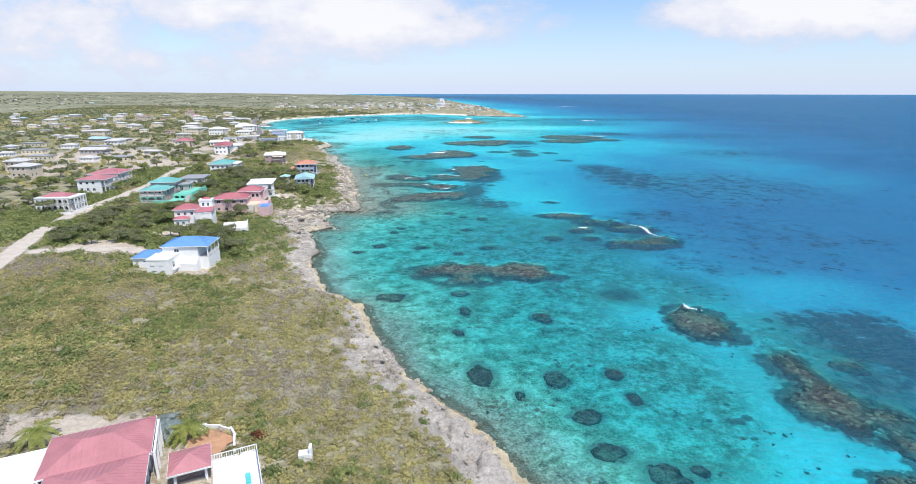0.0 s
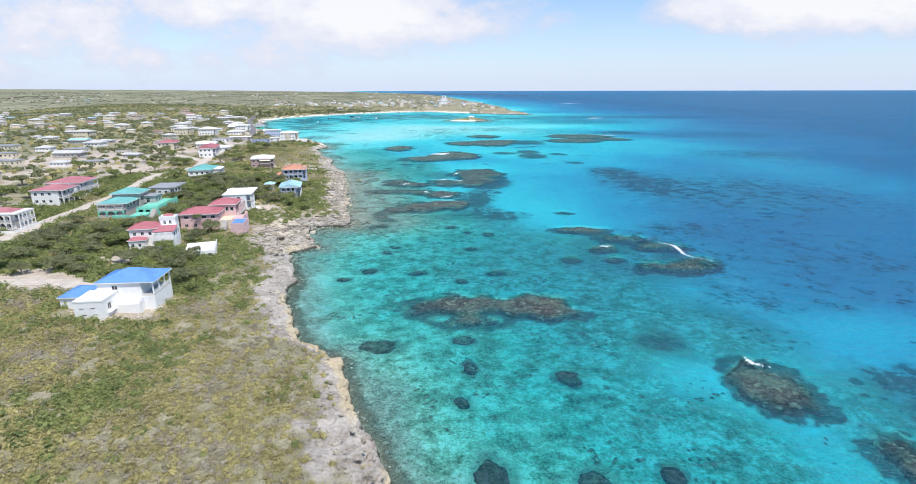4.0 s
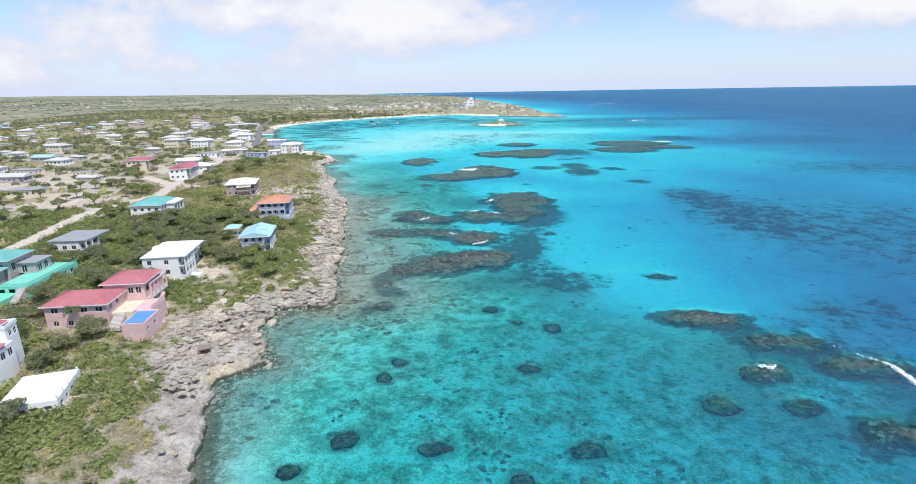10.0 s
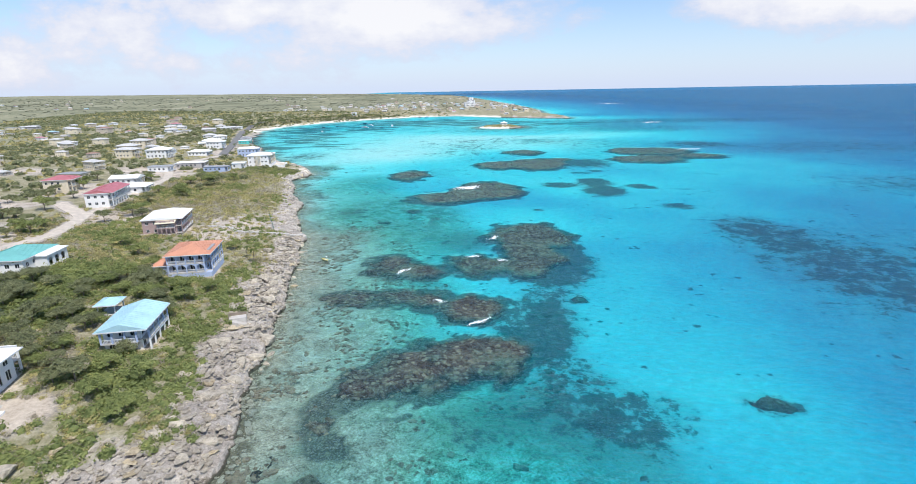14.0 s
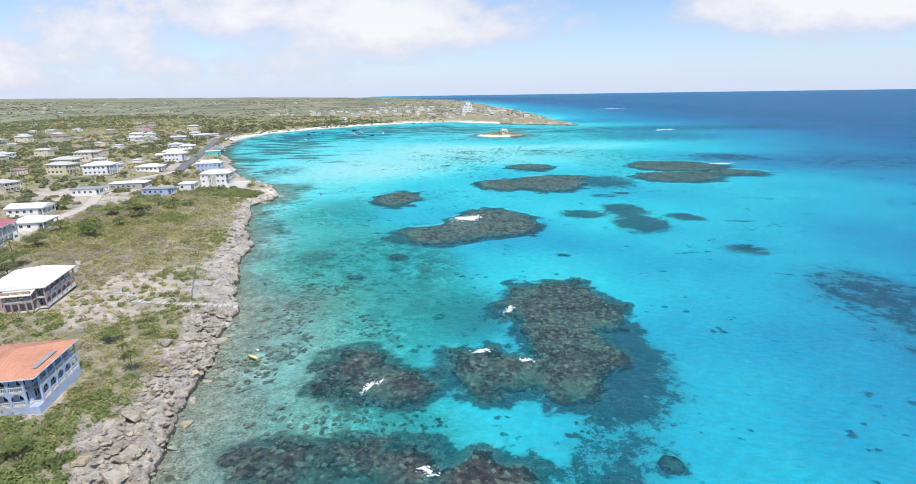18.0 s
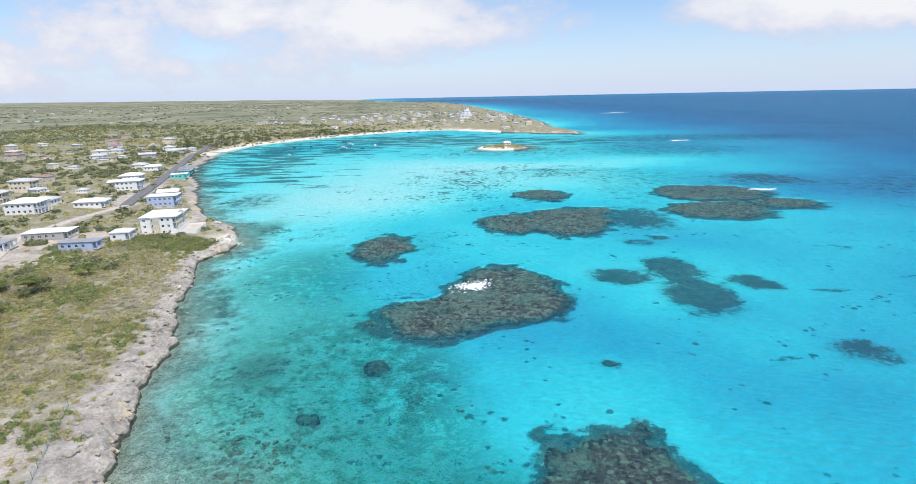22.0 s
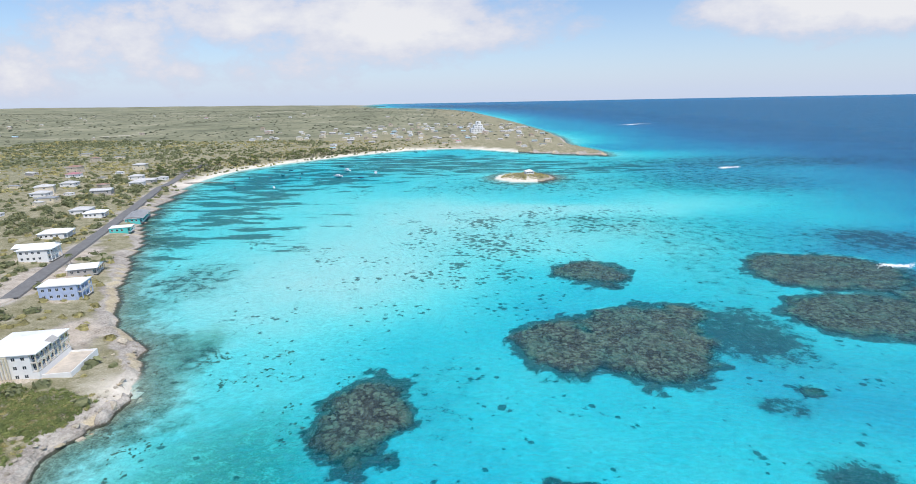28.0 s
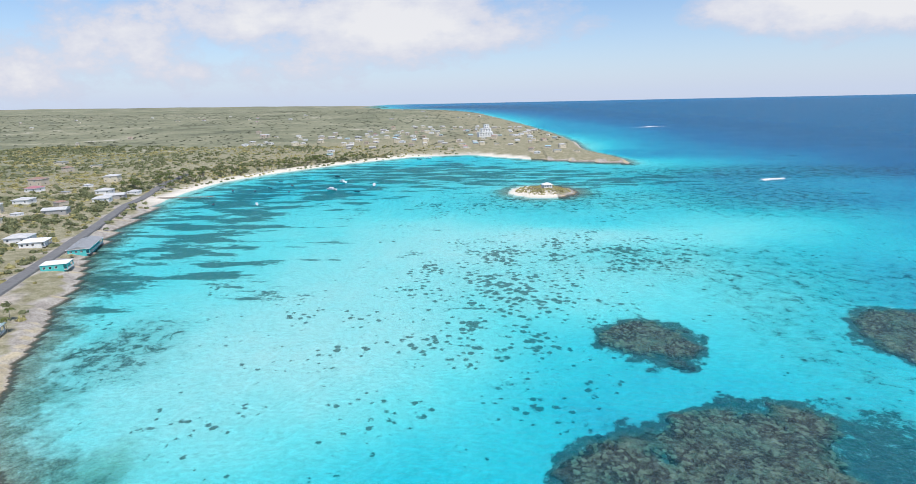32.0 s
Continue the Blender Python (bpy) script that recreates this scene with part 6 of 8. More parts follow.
def blue_roof_house():
    h = site("house", -72.5, 97.5, 4, 12, 10, "white house with bright blue roofs and arched gallery", 0.3)
    main, wing, front = (-3.5, -2, 7.5, 8), (-12.5, -3.5, -5.5, 5.0), (-5.5, -9.5, 1.5, -2)
    block(h, main, -2.5, 6.6, M_WHITE, (("S", 3.6, 1, 3, 1.5, 3.6, 5.8), ("W", 2, 2, 3, 1.2, 3.9, 5.1), ("N", 2, 3, 3, 1.2, 3.9, 5.1)))
    gallery(h, "E", main, 3.2, 3.2, 3.3, 3, M_WHITE, u0=0, u1=10)
    slab(h, "base", (7.504, -2, 10.7, 8), -2.5, 2.99, M_WHITE)
    roof_hip(h, (-3.5, -2, 10.7, 8), 6.7, 1.9, 0.5, M_R_BLUE, label="bright blue metal roof")
    block(h, wing, -2.5, 3.6, M_WHITE, (("S", 1, 3, 2.2, 0.8, 2.3, 2.6, "o"), ("W", 1.5, 2, 3, 1.2, 0.9, 2.2)))
    roof_hip(h, wing, 3.7, 1.2, 0.4, M_R_BLUE, label="bright blue metal roof")
    block(h, front, -2.5, 4.4, M_WHITE, (("E", 2.2, 1, 3, 1.5, 1.6, 3.2), ("S", 1.2, 2, 2.6, 1.2, 2.6, 2.9, "o"), ("S", 1.6, 2, 2.6, 1.2, 1.0, 1.3, "o")))
    roof_flat(h, front, 4.4, M_WHITE_ROOF, 0.1)
    slab(h, "porch", (-5.4, -1.996, -3.504, 4.9), -2.5, 4.2, M_WHITE)
    slab(h, "canopy", (1.504, -8, 2.3, -5), 1.05, 1.2, M_WHITE)
    slab(h, "terrace", (1.504, -5, 8, -2.004), -2.5, 1.9, M_WHITE)
    railing(h, "E", (1.5, -5, 8, -2.0), 0, 3, 0, 1.9)
    roof_hip(h, (-3.0, 8.1, 3.0, 11.5), 6.0, 0.9, 0.2, M_R_BLUE)
    block(h, (-3.0, 8.1, 3.0, 11.5), -2.5, 5.9, M_WHITE, (("W", 0.6, 1, 2, 1.8, 3.3, 5.4, "o"),))
    return h


def red_white_villa():
    h = site("villa", -93, 144.5, 12, 8.5, 8, "white stepped villa with small red tiled roofs", 0.4)
    a, b, c, t = (-7.5, -3, 1.5, 6), (1.504, -5, 8, 3), (-7, -6.5, -1.5, -3.004), (1.504, 3.004, 7, 7)
    block(h, a, -2.5, 6.2, M_WHITE, (("S", 1.2, 3, 2.6, 1.1, *F2), ("E", 5, 1, 2, 1.4, 3.4, 5.2), ("W", 1.2, 3, 2.6, 1.1, *F2)))
    roof_hip(h, a, 6.3, 1.7, 0.6, M_R_CRIMSON)
    block(h, b, -2.5, 5.4, M_WHITE, (("S", 0.8, 3, 1.9, 1.3, 0.3, 2.3, "d"), ("E", 1, 3, 2.4, 1.4, 3.2, 4.8)))
    roof_shed(h, (1.6, -5, 8, -0.5), 5.5, 6.5, 0.5, M_R_CRIMSON, False, "red tiled lean-to roof")
    roof_flat(h, (1.6, 0.1, 8, 3), 5.4, M_WHITE_ROOF)
    gallery(h, "S", b, 2.0, 2.7, 2.7, 3, M_WHITE)
    block(h, c, -2.5, 3.0, M_WHITE, (("S", 0.8, 2, 2.3, 1.0, 0.8, 2.0), ("W", 0.8, 1, 2.3, 1.0, 0.8, 2.0)))
    roof_hip(h, c, 3.1, 0.9, 0.35, M_R_CRIMSON)
    block(h, t, -2.5, 8.2, M_WHITE, (("E", 1, 2, 1.6, 0.9, 6.2, 7.5), ("S", 1.2, 2, 2.0, 0.9, 6.2, 7.5)))
    roof_flat(h, t, 8.2, M_WHITE_ROOF, 0.15, 0.7)
    roof_hip(h, (2.5, 4, 6, 6.2), 8.95, 0.7, 0.1, M_R_CRIMSON)
    return h


def white_shell():
    h = site("pool_house", -76.5, 141, 20, 5, 6, "low white flat-roofed terrace building with scalloped wall", 0.2)
    b = (-4.5, -5.5, 4.5, 5.5)
    block(h, b, -2.5, 2.2, M_WHITE, (("S", 0.8, 4, 2.0, 1.2, 0.8, 1.5, "o"), ("E", 1, 4, 2.4, 1.2, 0.8, 1.5, "o")))
    roof_flat(h, b, 2.2, M_WHITE_ROOF, 0, 0.25)
    for i in range(4):
        bm = bmesh.new()
        for k in range(10):
            t0, t1 = math.pi * k / 10, math.pi * (k + 1) / 10
            box(bm, -3 + 0.2 * i - 1.1 * math.cos(t0), -4.4 + i * 2.2, 2.37, -3 + 0.2 * i - 1.1 * math.cos(t1), -4.2 + i * 2.2, 2.5 + 0.8 * min(math.sin(t0), math.sin(t1)))
        part("arch", bm, M_WHITE, h)
    for i in range(5):
        slab(h, "post", (4.2, -5.3 + i * 2.5, 4.5, -5.0 + i * 2.5), 2.46, 3.2, M_WHITE)
    return h


def pink_house():
    h = site("house", -86, 173, 8, 11, 10, "pink two-storey house with faded red roofs", 0.3)
    low, up, deck = (-10, -7.5, 3.5, 1.5), (-1.5, 1.504, 8, 10.5), (9.5, -14, 14.3, -6)
    block(h, low, -2.5, 5.7, M_PINK, (("S", 1.4, 4, 3.2, 1.5, *F2), ("S", 1.4, 4, 3.2, 1.2, *F1), ("E", 1.2, 2, 3, 1.2, *F2), ("E", 1.4, 2, 3.6, 1.1, 0.2, 2.3, "d")))
    roof_hip(h, low, 5.8, 1.9, 0.6, M_R_CRIMSON, label="faded crimson roof")
    block(h, up, -2.5, 7.2, M_PINK, (("S", 5.6, 2, 1.8, 1.3, 4.6, 6.2), ("E", 1, 4, 2.1, 1.3, 4.6, 6.2, "o"), ("E", 1, 3, 2.6, 1.2, *F1)))
    roof_hip(h, up, 7.3, 1.9, 0.6, M_R_CRIMSON, label="faded crimson roof")
    gallery(h, "E", up, 1.6, 3.3, 3.6, 4, M_PINK, arch=False)
    block(h, deck, -3.5, 3.2, M_PINK, (("E", 1, 2, 3.5, 1.2, 1.0, 2.0),))
    slab(h, "pool_cover", (9.9, -13.6, 13.9, -7.2), 3.2, 3.34, M_POOL, "bright blue tarpaulin over a pool")
    slab(h, "terrace", (8.2, -5.996, 12.5, 1.4), -3, 3.1, M_PINK)
    railing(h, "E", (8.2, -6, 12.5, 1.4), 0, 7.4, 0, 3.1, M_PINK)
    bm = bmesh.new()
    for i in range(16):
        a0, a1 = i * 0.42, (i + 1) * 0.42
        for r in (1.25,):
            p, q = (10.2 + r * math.cos(a0), 2.9 + r * math.sin(a0)), (10.2 + r * math.cos(a1), 2.9 + r * math.sin(a1))
            tube(bm, (*p, -2 + 0.36 * i), (*q, -2 + 0.36 * (i + 1)), 0.5, 0.5, 6)
    part("spiral_stair", bm, M_PINK, h, "curved pink outside stair", True)
    steps(h, "S", (3.6, -6, 8.1, 1.4), 0.5, 3.0, 2.8, 12)
    slab(h, "landing", (3.504, -5.9, 8.1, 1.4), -2.5, 2.8, M_CREAM)
    return h


def green_villa():
    h = site("villa", -121.5, 185, 6, 12, 13, "mint green villa with teal roofs and arcades", 0.4)
    up, low, deck = (-8.5, 0, 2.5, 9), (-8.5, -10.5, 1.5, -0.5), (4.5, -9, 13, 12)
    block(h, up, -2.5, 7.2, M_GREY, (("S", 1, 4, 2.4, 1.4, 4.4, 6.0), ("E", 1.2, 3, 2.4, 1.4, 3.7, 6.0)))
    roof_hip(h, up, 7.3, 1.7, 0.8, M_R_TEAL, label="teal sheet roof")
    block(h, low, -2.5, 5.2, M_GREY, (("S", 1, 4, 2.2, 1.2, *F2), ("E", 1, 3, 2.8, 1.4, 3.2, 4.8)))
    roof_hip(h, low, 5.3, 1.7, 0.9, M_R_TEAL, label="teal sheet roof")
    gallery(h, "S", low, 2.4, 0.2, 2.6, 3, M_MINT)
    gallery(h, "S", low, 2.4, 3.0, 2.2, 3, M_GREY, arch=False)
    block(h, deck, -3, 2.6, M_MINT, (("S", 1, 3, 2.6, 1.6, 0.1, 2.1, "o"), ("E", 1.5, 6, 3.2, 1.4, 0.6, 1.9)))
    for s, n in (("E", 21.0), ("S", 8.5)):
        railing(h, s, deck, 0, n, 0, 2.6, M_MINT)
    block(h, (2.6, 3, 7.5, 9.5), 2.61, 5.4, M_GREY, (("E", 1, 2, 2.6, 1.5, 2.8, 4.8, "d"), ("S", 1, 1, 2.6, 1.5, 2.8, 4.8, "d")))
    roof_flat(h, (2.6, 3, 7.5, 9.5), 5.4, M_R_GREY, 0.5, 0)
    slab(h, "garden_wall", (-2, -15.5, 4.4, -15.1), -2.5, 1.4, M_MINT)
    slab(h, "garden_wall", (4.5, -15.5, 10.5, -9.1), -2.5, 1.2, M_MINT)
    steps(h, "S", (10.5, -9.1, 13, 3), 0.3, 2.2, 2.6, 13)
    return h


def grey_flat_house():
    h = site("house", -126, 218.5, 5, 6, 8, "white flat-roofed house with weathered grey roof", 0.3)
    b = (-5.5, -6.5, 3.5, 6.5)
    block(h, b, -2.5, 3.9, M_WHITE, (("S", 1, 3, 2.8, 1.4, 1.2, 2.5), ("E", 1, 4, 3, 1.4, 1.2, 2.5)))
    roof_flat(h, b, 3.9, M_R_GREY, 0.4, 0)
    gallery(h, "E", b, 2.4, 0.9, 2.9, 4, M_WHITE, arch=False)
    roof_flat(h, (3.6, -6.5, 5.9, 6.5), 3.95, M_R_GREY, 0.2, 0)
    return h


def white_three_storey():
    h = site("house", -87, 203.5, 10, 6, 9.5, "white three-storey house with balconies", -1.2)
    b = (-5.5, -8, 4, 8)
    block(h, b, -3, 8.6, M_WHITE, (("S", 1.2, 2, 4.5, 1.2, 6.4, 7.7), ("S", 1.2, 2, 4.5, 1.2, 3.6, 4.9), ("E", 1, 6, 2.5, 1.3, 3.2, 5.2, "d"), ("E", 1, 6, 2.5, 1.3, 6.1, 8.0, "d")))
    gallery(h, "E", b, 1.9, 2.9, 2.6, 3, M_WHITE, u0=0, u1=7.5)
    gallery(h, "E", b, 1.9, 5.8, 2.6, 3, M_WHITE, u0=0, u1=7.5)
    gallery(h, "N", b, 2.0, 2.9, 2.6, 3, M_WHITE, arch=False)
    gallery(h, "N", b, 2.0, 5.8, 2.6, 3, M_WHITE, arch=False)
    slab(h, "base", (4.004, -8, 5.9, -0.5), -3, 2.68, M_WHITE)
    roof_hip(h, (-5.5, -8, 5.9, 8), 8.7, 0.9, 0.25, M_WHITE_ROOF, label="white painted low-pitched roof")
    slab(h, "terrace_wall", (5.92, -6, 8.5, -3), -3, 2.2, M_WHITE)
    steps(h, "E", (5.9, -2.9, 6.0, 1), 0.1, 2.0, 2.6, 14)
    slab(h, "roof_box", (-4.8, -2, -3.2, 0), 8.75, 9.9, M_WHITE)
    return h


def pale_blue_house():
    h = site("house", -75, 229.5, 12, 5.5, 7.5, "pale blue and white house with aqua roof", -0.6)
    b = (-4.0, -6.2, 3.5, 5.5)
    block(h, b, -3, 5.6, M_WHITE, (("S", 0.8, 3, 2.3, 1.2, 3.6, 5.0), ("S", 0.8, 2, 2.6, 1.2, 0.6, 2.2), ("E", 0.8, 4, 2.8, 1.6, 3.2, 5.0), ("E", 0.8, 4, 2.8, 1.4, 0.4, 2.3)))
    gallery(h, "E", b, 1.8, 2.8, 2.8, 4, M_BLUE_WALL, arch=False)
    gallery(h, "E", b, 1.8, 0.0, 2.6, 4, M_WHITE, arch=False, rail=False)
    gallery(h, "S", b, 1.8, 2.8, 2.8, 3, M_BLUE_WALL, arch=False)
    roof_hip(h, (-4.2, -8.0, 5.3, 5.8), 5.75, 1.5, 0.5, M_R_AQUA, ridge=0.0, label="pale aqua metal roof")
    p = site("pavilion", -88, 241, 10, 2.5, 3, "small open pavilion with aqua hipped roof", 0.2, category="pavilion")
    for x in (-1.9, 1.7):
        for y in (-2.2, 2.0):
            slab(p, "post", (x, y, x + 0.2, y + 0.2), -1, 2.6, M_WHITE)
    roof_hip(p, (-2, -2.3, 2, 2.3), 2.62, 0.9, 0.5, M_R_AQUA)
    slab(p, "floor", (-2.2, -2.5, 2.2, 2.5), -1, 0.1, M_CONC)
    return h


def orange_roof_house():
    h = site("house", -83, 271.5, 12, 7.5, 8.5, "pale blue house with terracotta roof and galleries", -0.8)
    b = (-6.5, -5.5, 4.3, 7.5)
    block(h, b, -3, 8.4, M_BLUE_WALL, (("S", 0.8, 4, 2.6, 1.6, 6.1, 7.7), ("S", 0.8, 4, 2.6, 1.6, 3.2, 4.9), ("E", 0.8, 5, 2.5, 1.5, 6.1, 7.7, "d"), ("E", 0.8, 5, 2.5, 1.5, 3.2, 4.9, "d"), ("E", 1.2, 4, 3.0, 1.1, 0.6, 1.8)))
    for z in (2.9, 5.7):
        gallery(h, "E", b, 1.7, z, 2.65, 5, M_BLUE_WALL)
        gallery(h, "S", b, 1.7, z, 2.65, 4, M_BLUE_WALL)
    slab(h, "base", (4.304, -7.2, 6.0, 7.5), -3, 2.68, M_BLUE_WALL)
    slab(h, "base", (-6.5, -7.2, 4.3, -5.504), -3, 2.68, M_BLUE_WALL)
    roof_hip(h, (-6.6, -7.2, 6.0, 7.6), 8.45, 1.9, 0.5, M_R_ORANGE, label="terracotta sheet roof")
    slab(h, "roof_patch", (2.0, -4.8, 5.6, 2.0), 8.9, 8.97, M_R_GREY, "grey unfinished patch on the roof")
    slab(h, "annex", (-11, -6, -6.6, 2), -3, 5.2, M_BLUE_WALL)
    roof_hip(h, (-11, -6, -6.7, 2), 5.25, 1.3, 0.4, M_R_ORANGE)
    return h


def arches_house():
    h = site("house", -114.5, 313, 16, 8.5, 11, "mauve house with white flat roof and arcades", 0.0)
    b = (-8, -9, 5, 10)
    block(h, b, -2.5, 5.8, M_MAUVE, (("S", 1.2, 2, 3, 1.3, *F2), ("S", 1.2, 2, 3, 1.3, *F1), ("E", 1.2, 6, 3, 1.4, 3.4, 5.2, "d"), ("E", 1.2, 6, 3, 1.4, 0.3, 2.3, "d")))
    gallery(h, "E", b, 2.2, 0.2, 2.7, 6, M_MAUVE)
    gallery(h, "E", b, 2.2, 3.1, 2.7, 6, M_MAUVE)
    gallery(h, "S", b, 2.6, 3.1, 2.7, 4, M_MAUVE, arch=False, u0=6)
    gallery(h, "S", b, 2.6, 0.2, 2.7, 4, M_MAUVE, arch=False, u0=6, rail=False)
    roof_hip(h, (-8, -9, 7.3, 10.2), 5.95, 0.8, 0.5, M_WHITE_ROOF, ridge=0.0, label="white painted sheet roof")
    roof_shed(h, (-2, -12.0, 5, -9.6), 4.9, 5.6, 0.3, M_CREAM, False)
    return h


def green_roof_house():
    h = site("house", -132, 267, 8, 7, 9, "white single-storey house with teal roof", 0.0)
    b = (-6, -8, 6, 8)
    block(h, b, -2.5, 4.2, M_WHITE, (("S", 1.2, 4, 2.8, 1.3, 1.8, 3.1), ("E", 1.2, 5, 3.0, 1.3, 1.8, 3.1)))
    roof_hip(h, b, 4.3, 2.0, 0.6, M_R_TEAL, label="teal metal roof")
    block(h, (6.004, -3, 9.5, 7), -2.5, 3.6, M_WHITE, (("E", 0.8, 3, 3, 1.8, 0.6, 2.9, "o"),))
    roof_hip(h, (6.3, -3, 9.5, 7), 3.95, 0.7, 0.4, M_WHITE_ROOF)
    return h


def arcade_house():
    h = site("house", -149.5, 159, 4, 9, 7, "white house with pink roof and rows of arches", 0.2)
    b = (-8, -4.5, 7, 5)
    block(h, b, -2.5, 5.8, M_WHITE, (("S", 1.2, 5, 2.8, 1.3, 3.4, 5.2, "d"), ("S", 1.2, 5, 2.8, 1.3, 0.3, 2.3, "d"), ("E", 1, 3, 2.8, 1.2, *F2)))
    for z in (0.1, 3.0):
        gallery(h, "S", b, 2.0, z, 2.7, 6, M_WHITE)
        gallery(h, "E", b, 2.0, z, 2.7, 4, M_WHITE)
    roof_flat(h, (-8, -6.5, 9, 5), 5.85, M_WHITE_ROOF, 0.1, 0.4)
    roof_hip(h, (-7, -3.5, 5.5, 4), 6.3, 1.3, 0.3, M_R_RED, label="faded pink-red roof")
    slab(h, "garden_wall", (-12, -12, 11, -11.7), -2.5, 0.9, M_WHITE)
    slab(h, "garden_wall", (11, -12, 11.3, 6), -2.5, 0.9, M_WHITE)
    slab(h, "garden_wall", (-20, -2, -8.6, -1.7), -2.5, 1.1, M_CONC)
    return h


def plain_house(x, y, rot, w, l, storeys, wall, roof, kind, label, group="houses along the coast", veranda=True, simple=False):
    h = site("house", x, y, rot, w / 2, l / 2, label, 0.2, group)
    b = (-w / 2, -l / 2, w / 2, l / 2)
    wins = []
    for s in range(storeys):
        z = 2.9 * s
        wins += [("S", 1.0, max(int((w - 1) / 2.6), 1), 2.6, 1.2, z + 1.0, z + 2.2), ("E", 1.0, max(int((l - 1) / 2.8), 1), 2.8, 1.2, z + 1.0, z + 2.2)]
    if simple:
        wins = [("S", 1.2, 2, w - 4.5, 1.3, 1.0, 2.2), ("E", l / 2 - 1, 1, 3, 1.3, 1.0, 2.2)] + ([("S", w / 2 - 0.7, 1, 3, 1.3, 3.9, 5.1)] if storeys > 1 else [])
    top = 2.9 * storeys + 0.2
    block(h, b, -2.5, top, wall, wins)
    if veranda:
        gallery(h, "E", b, 1.8, 2.9 * (storeys - 1) + 0.1, 2.7, max(int(l / 3), 2), wall, arch=False)
        if storeys > 1:
            gallery(h, "E", b, 1.8, 0.1, 2.6, max(int(l / 3), 2), wall, arch=False, rail=False)
        b = (b[0], b[1], b[2] + 1.8, b[3])
    if kind == "hip":
        roof_hip(h, b, top + 0.1, 0.16 * min(w, l), 0.5, roof, seams=not simple)
    elif kind == "gable":
        roof_hip(h, b, top + 0.1, 0.15 * min(w, l), 0.5, roof, ridge=0.0, seams=not simple)
    else:
        roof_flat(h, b, top, roof, 0.3, 0.0 if kind == "slab" else 0.4)
    return h


def hotel():
    h = site("apartment_block", -152, 492, 11, 10, 11, "white three-storey block with arched sea-facing galleries", 0.0)
    b = (-9, -9, 6.5, 10)
    wins = [("S", 1.2, 2, 3.6, 1.2, z + 1.0, z + 2.2) for z in (0, 3, 6)] + [("S", 10, 2, 2.8, 1.2, z + 1.0, z + 2.2) for z in (0, 3, 6)]
    wins += [("E", 1.0, 7, 2.6, 1.4, z + 0.3, z + 2.3, "d") for z in (3.1, 6.1)]
    block(h, b, -3, 9.1, M_WHITE, wins)
    for z in (3.0, 6.0):
        gallery(h, "E", b, 1.9, z, 2.8, 8, M_CREAM)
    slab(h, "base", (6.504, -9, 8.4, 10), -3, 2.78, M_WHITE)
    gallery(h, "S", b, 1.2, 0.1, 8.9, 4, M_CREAM, arch=False, rail=False, slab=False, u0=5.5, u1=9.5)
    roof_hip(h, (-9, -9, 8.4, 10), 9.2, 1.6, 0.5, M_WHITE_ROOF, label="white low hipped roof")
    roof_hip(h, (6.0, -0.5, 9.2, 3.0), 9.0, 1.3, 0.1, M_GREY, ridge=0.0)
    slab(h, "terrace", (8.42, -8, 17, 9), -4, 0.9, M_TRACK, "bare sandy terrace")
    for q in ((8.45, -8.3, 17.3, -8.0), (17.0, -8.0, 17.3, 9.0), (8.45, 9.0, 17.3, 9.3)):
        slab(h, "terrace_wall", q, -4, 1.5, M_WHITE)
    plain_house(-160.5, 472, 11, 6, 7, 1, M_WHITE, M_WHITE_ROOF, "flat", "small white flat-roofed house with porch")
    return h


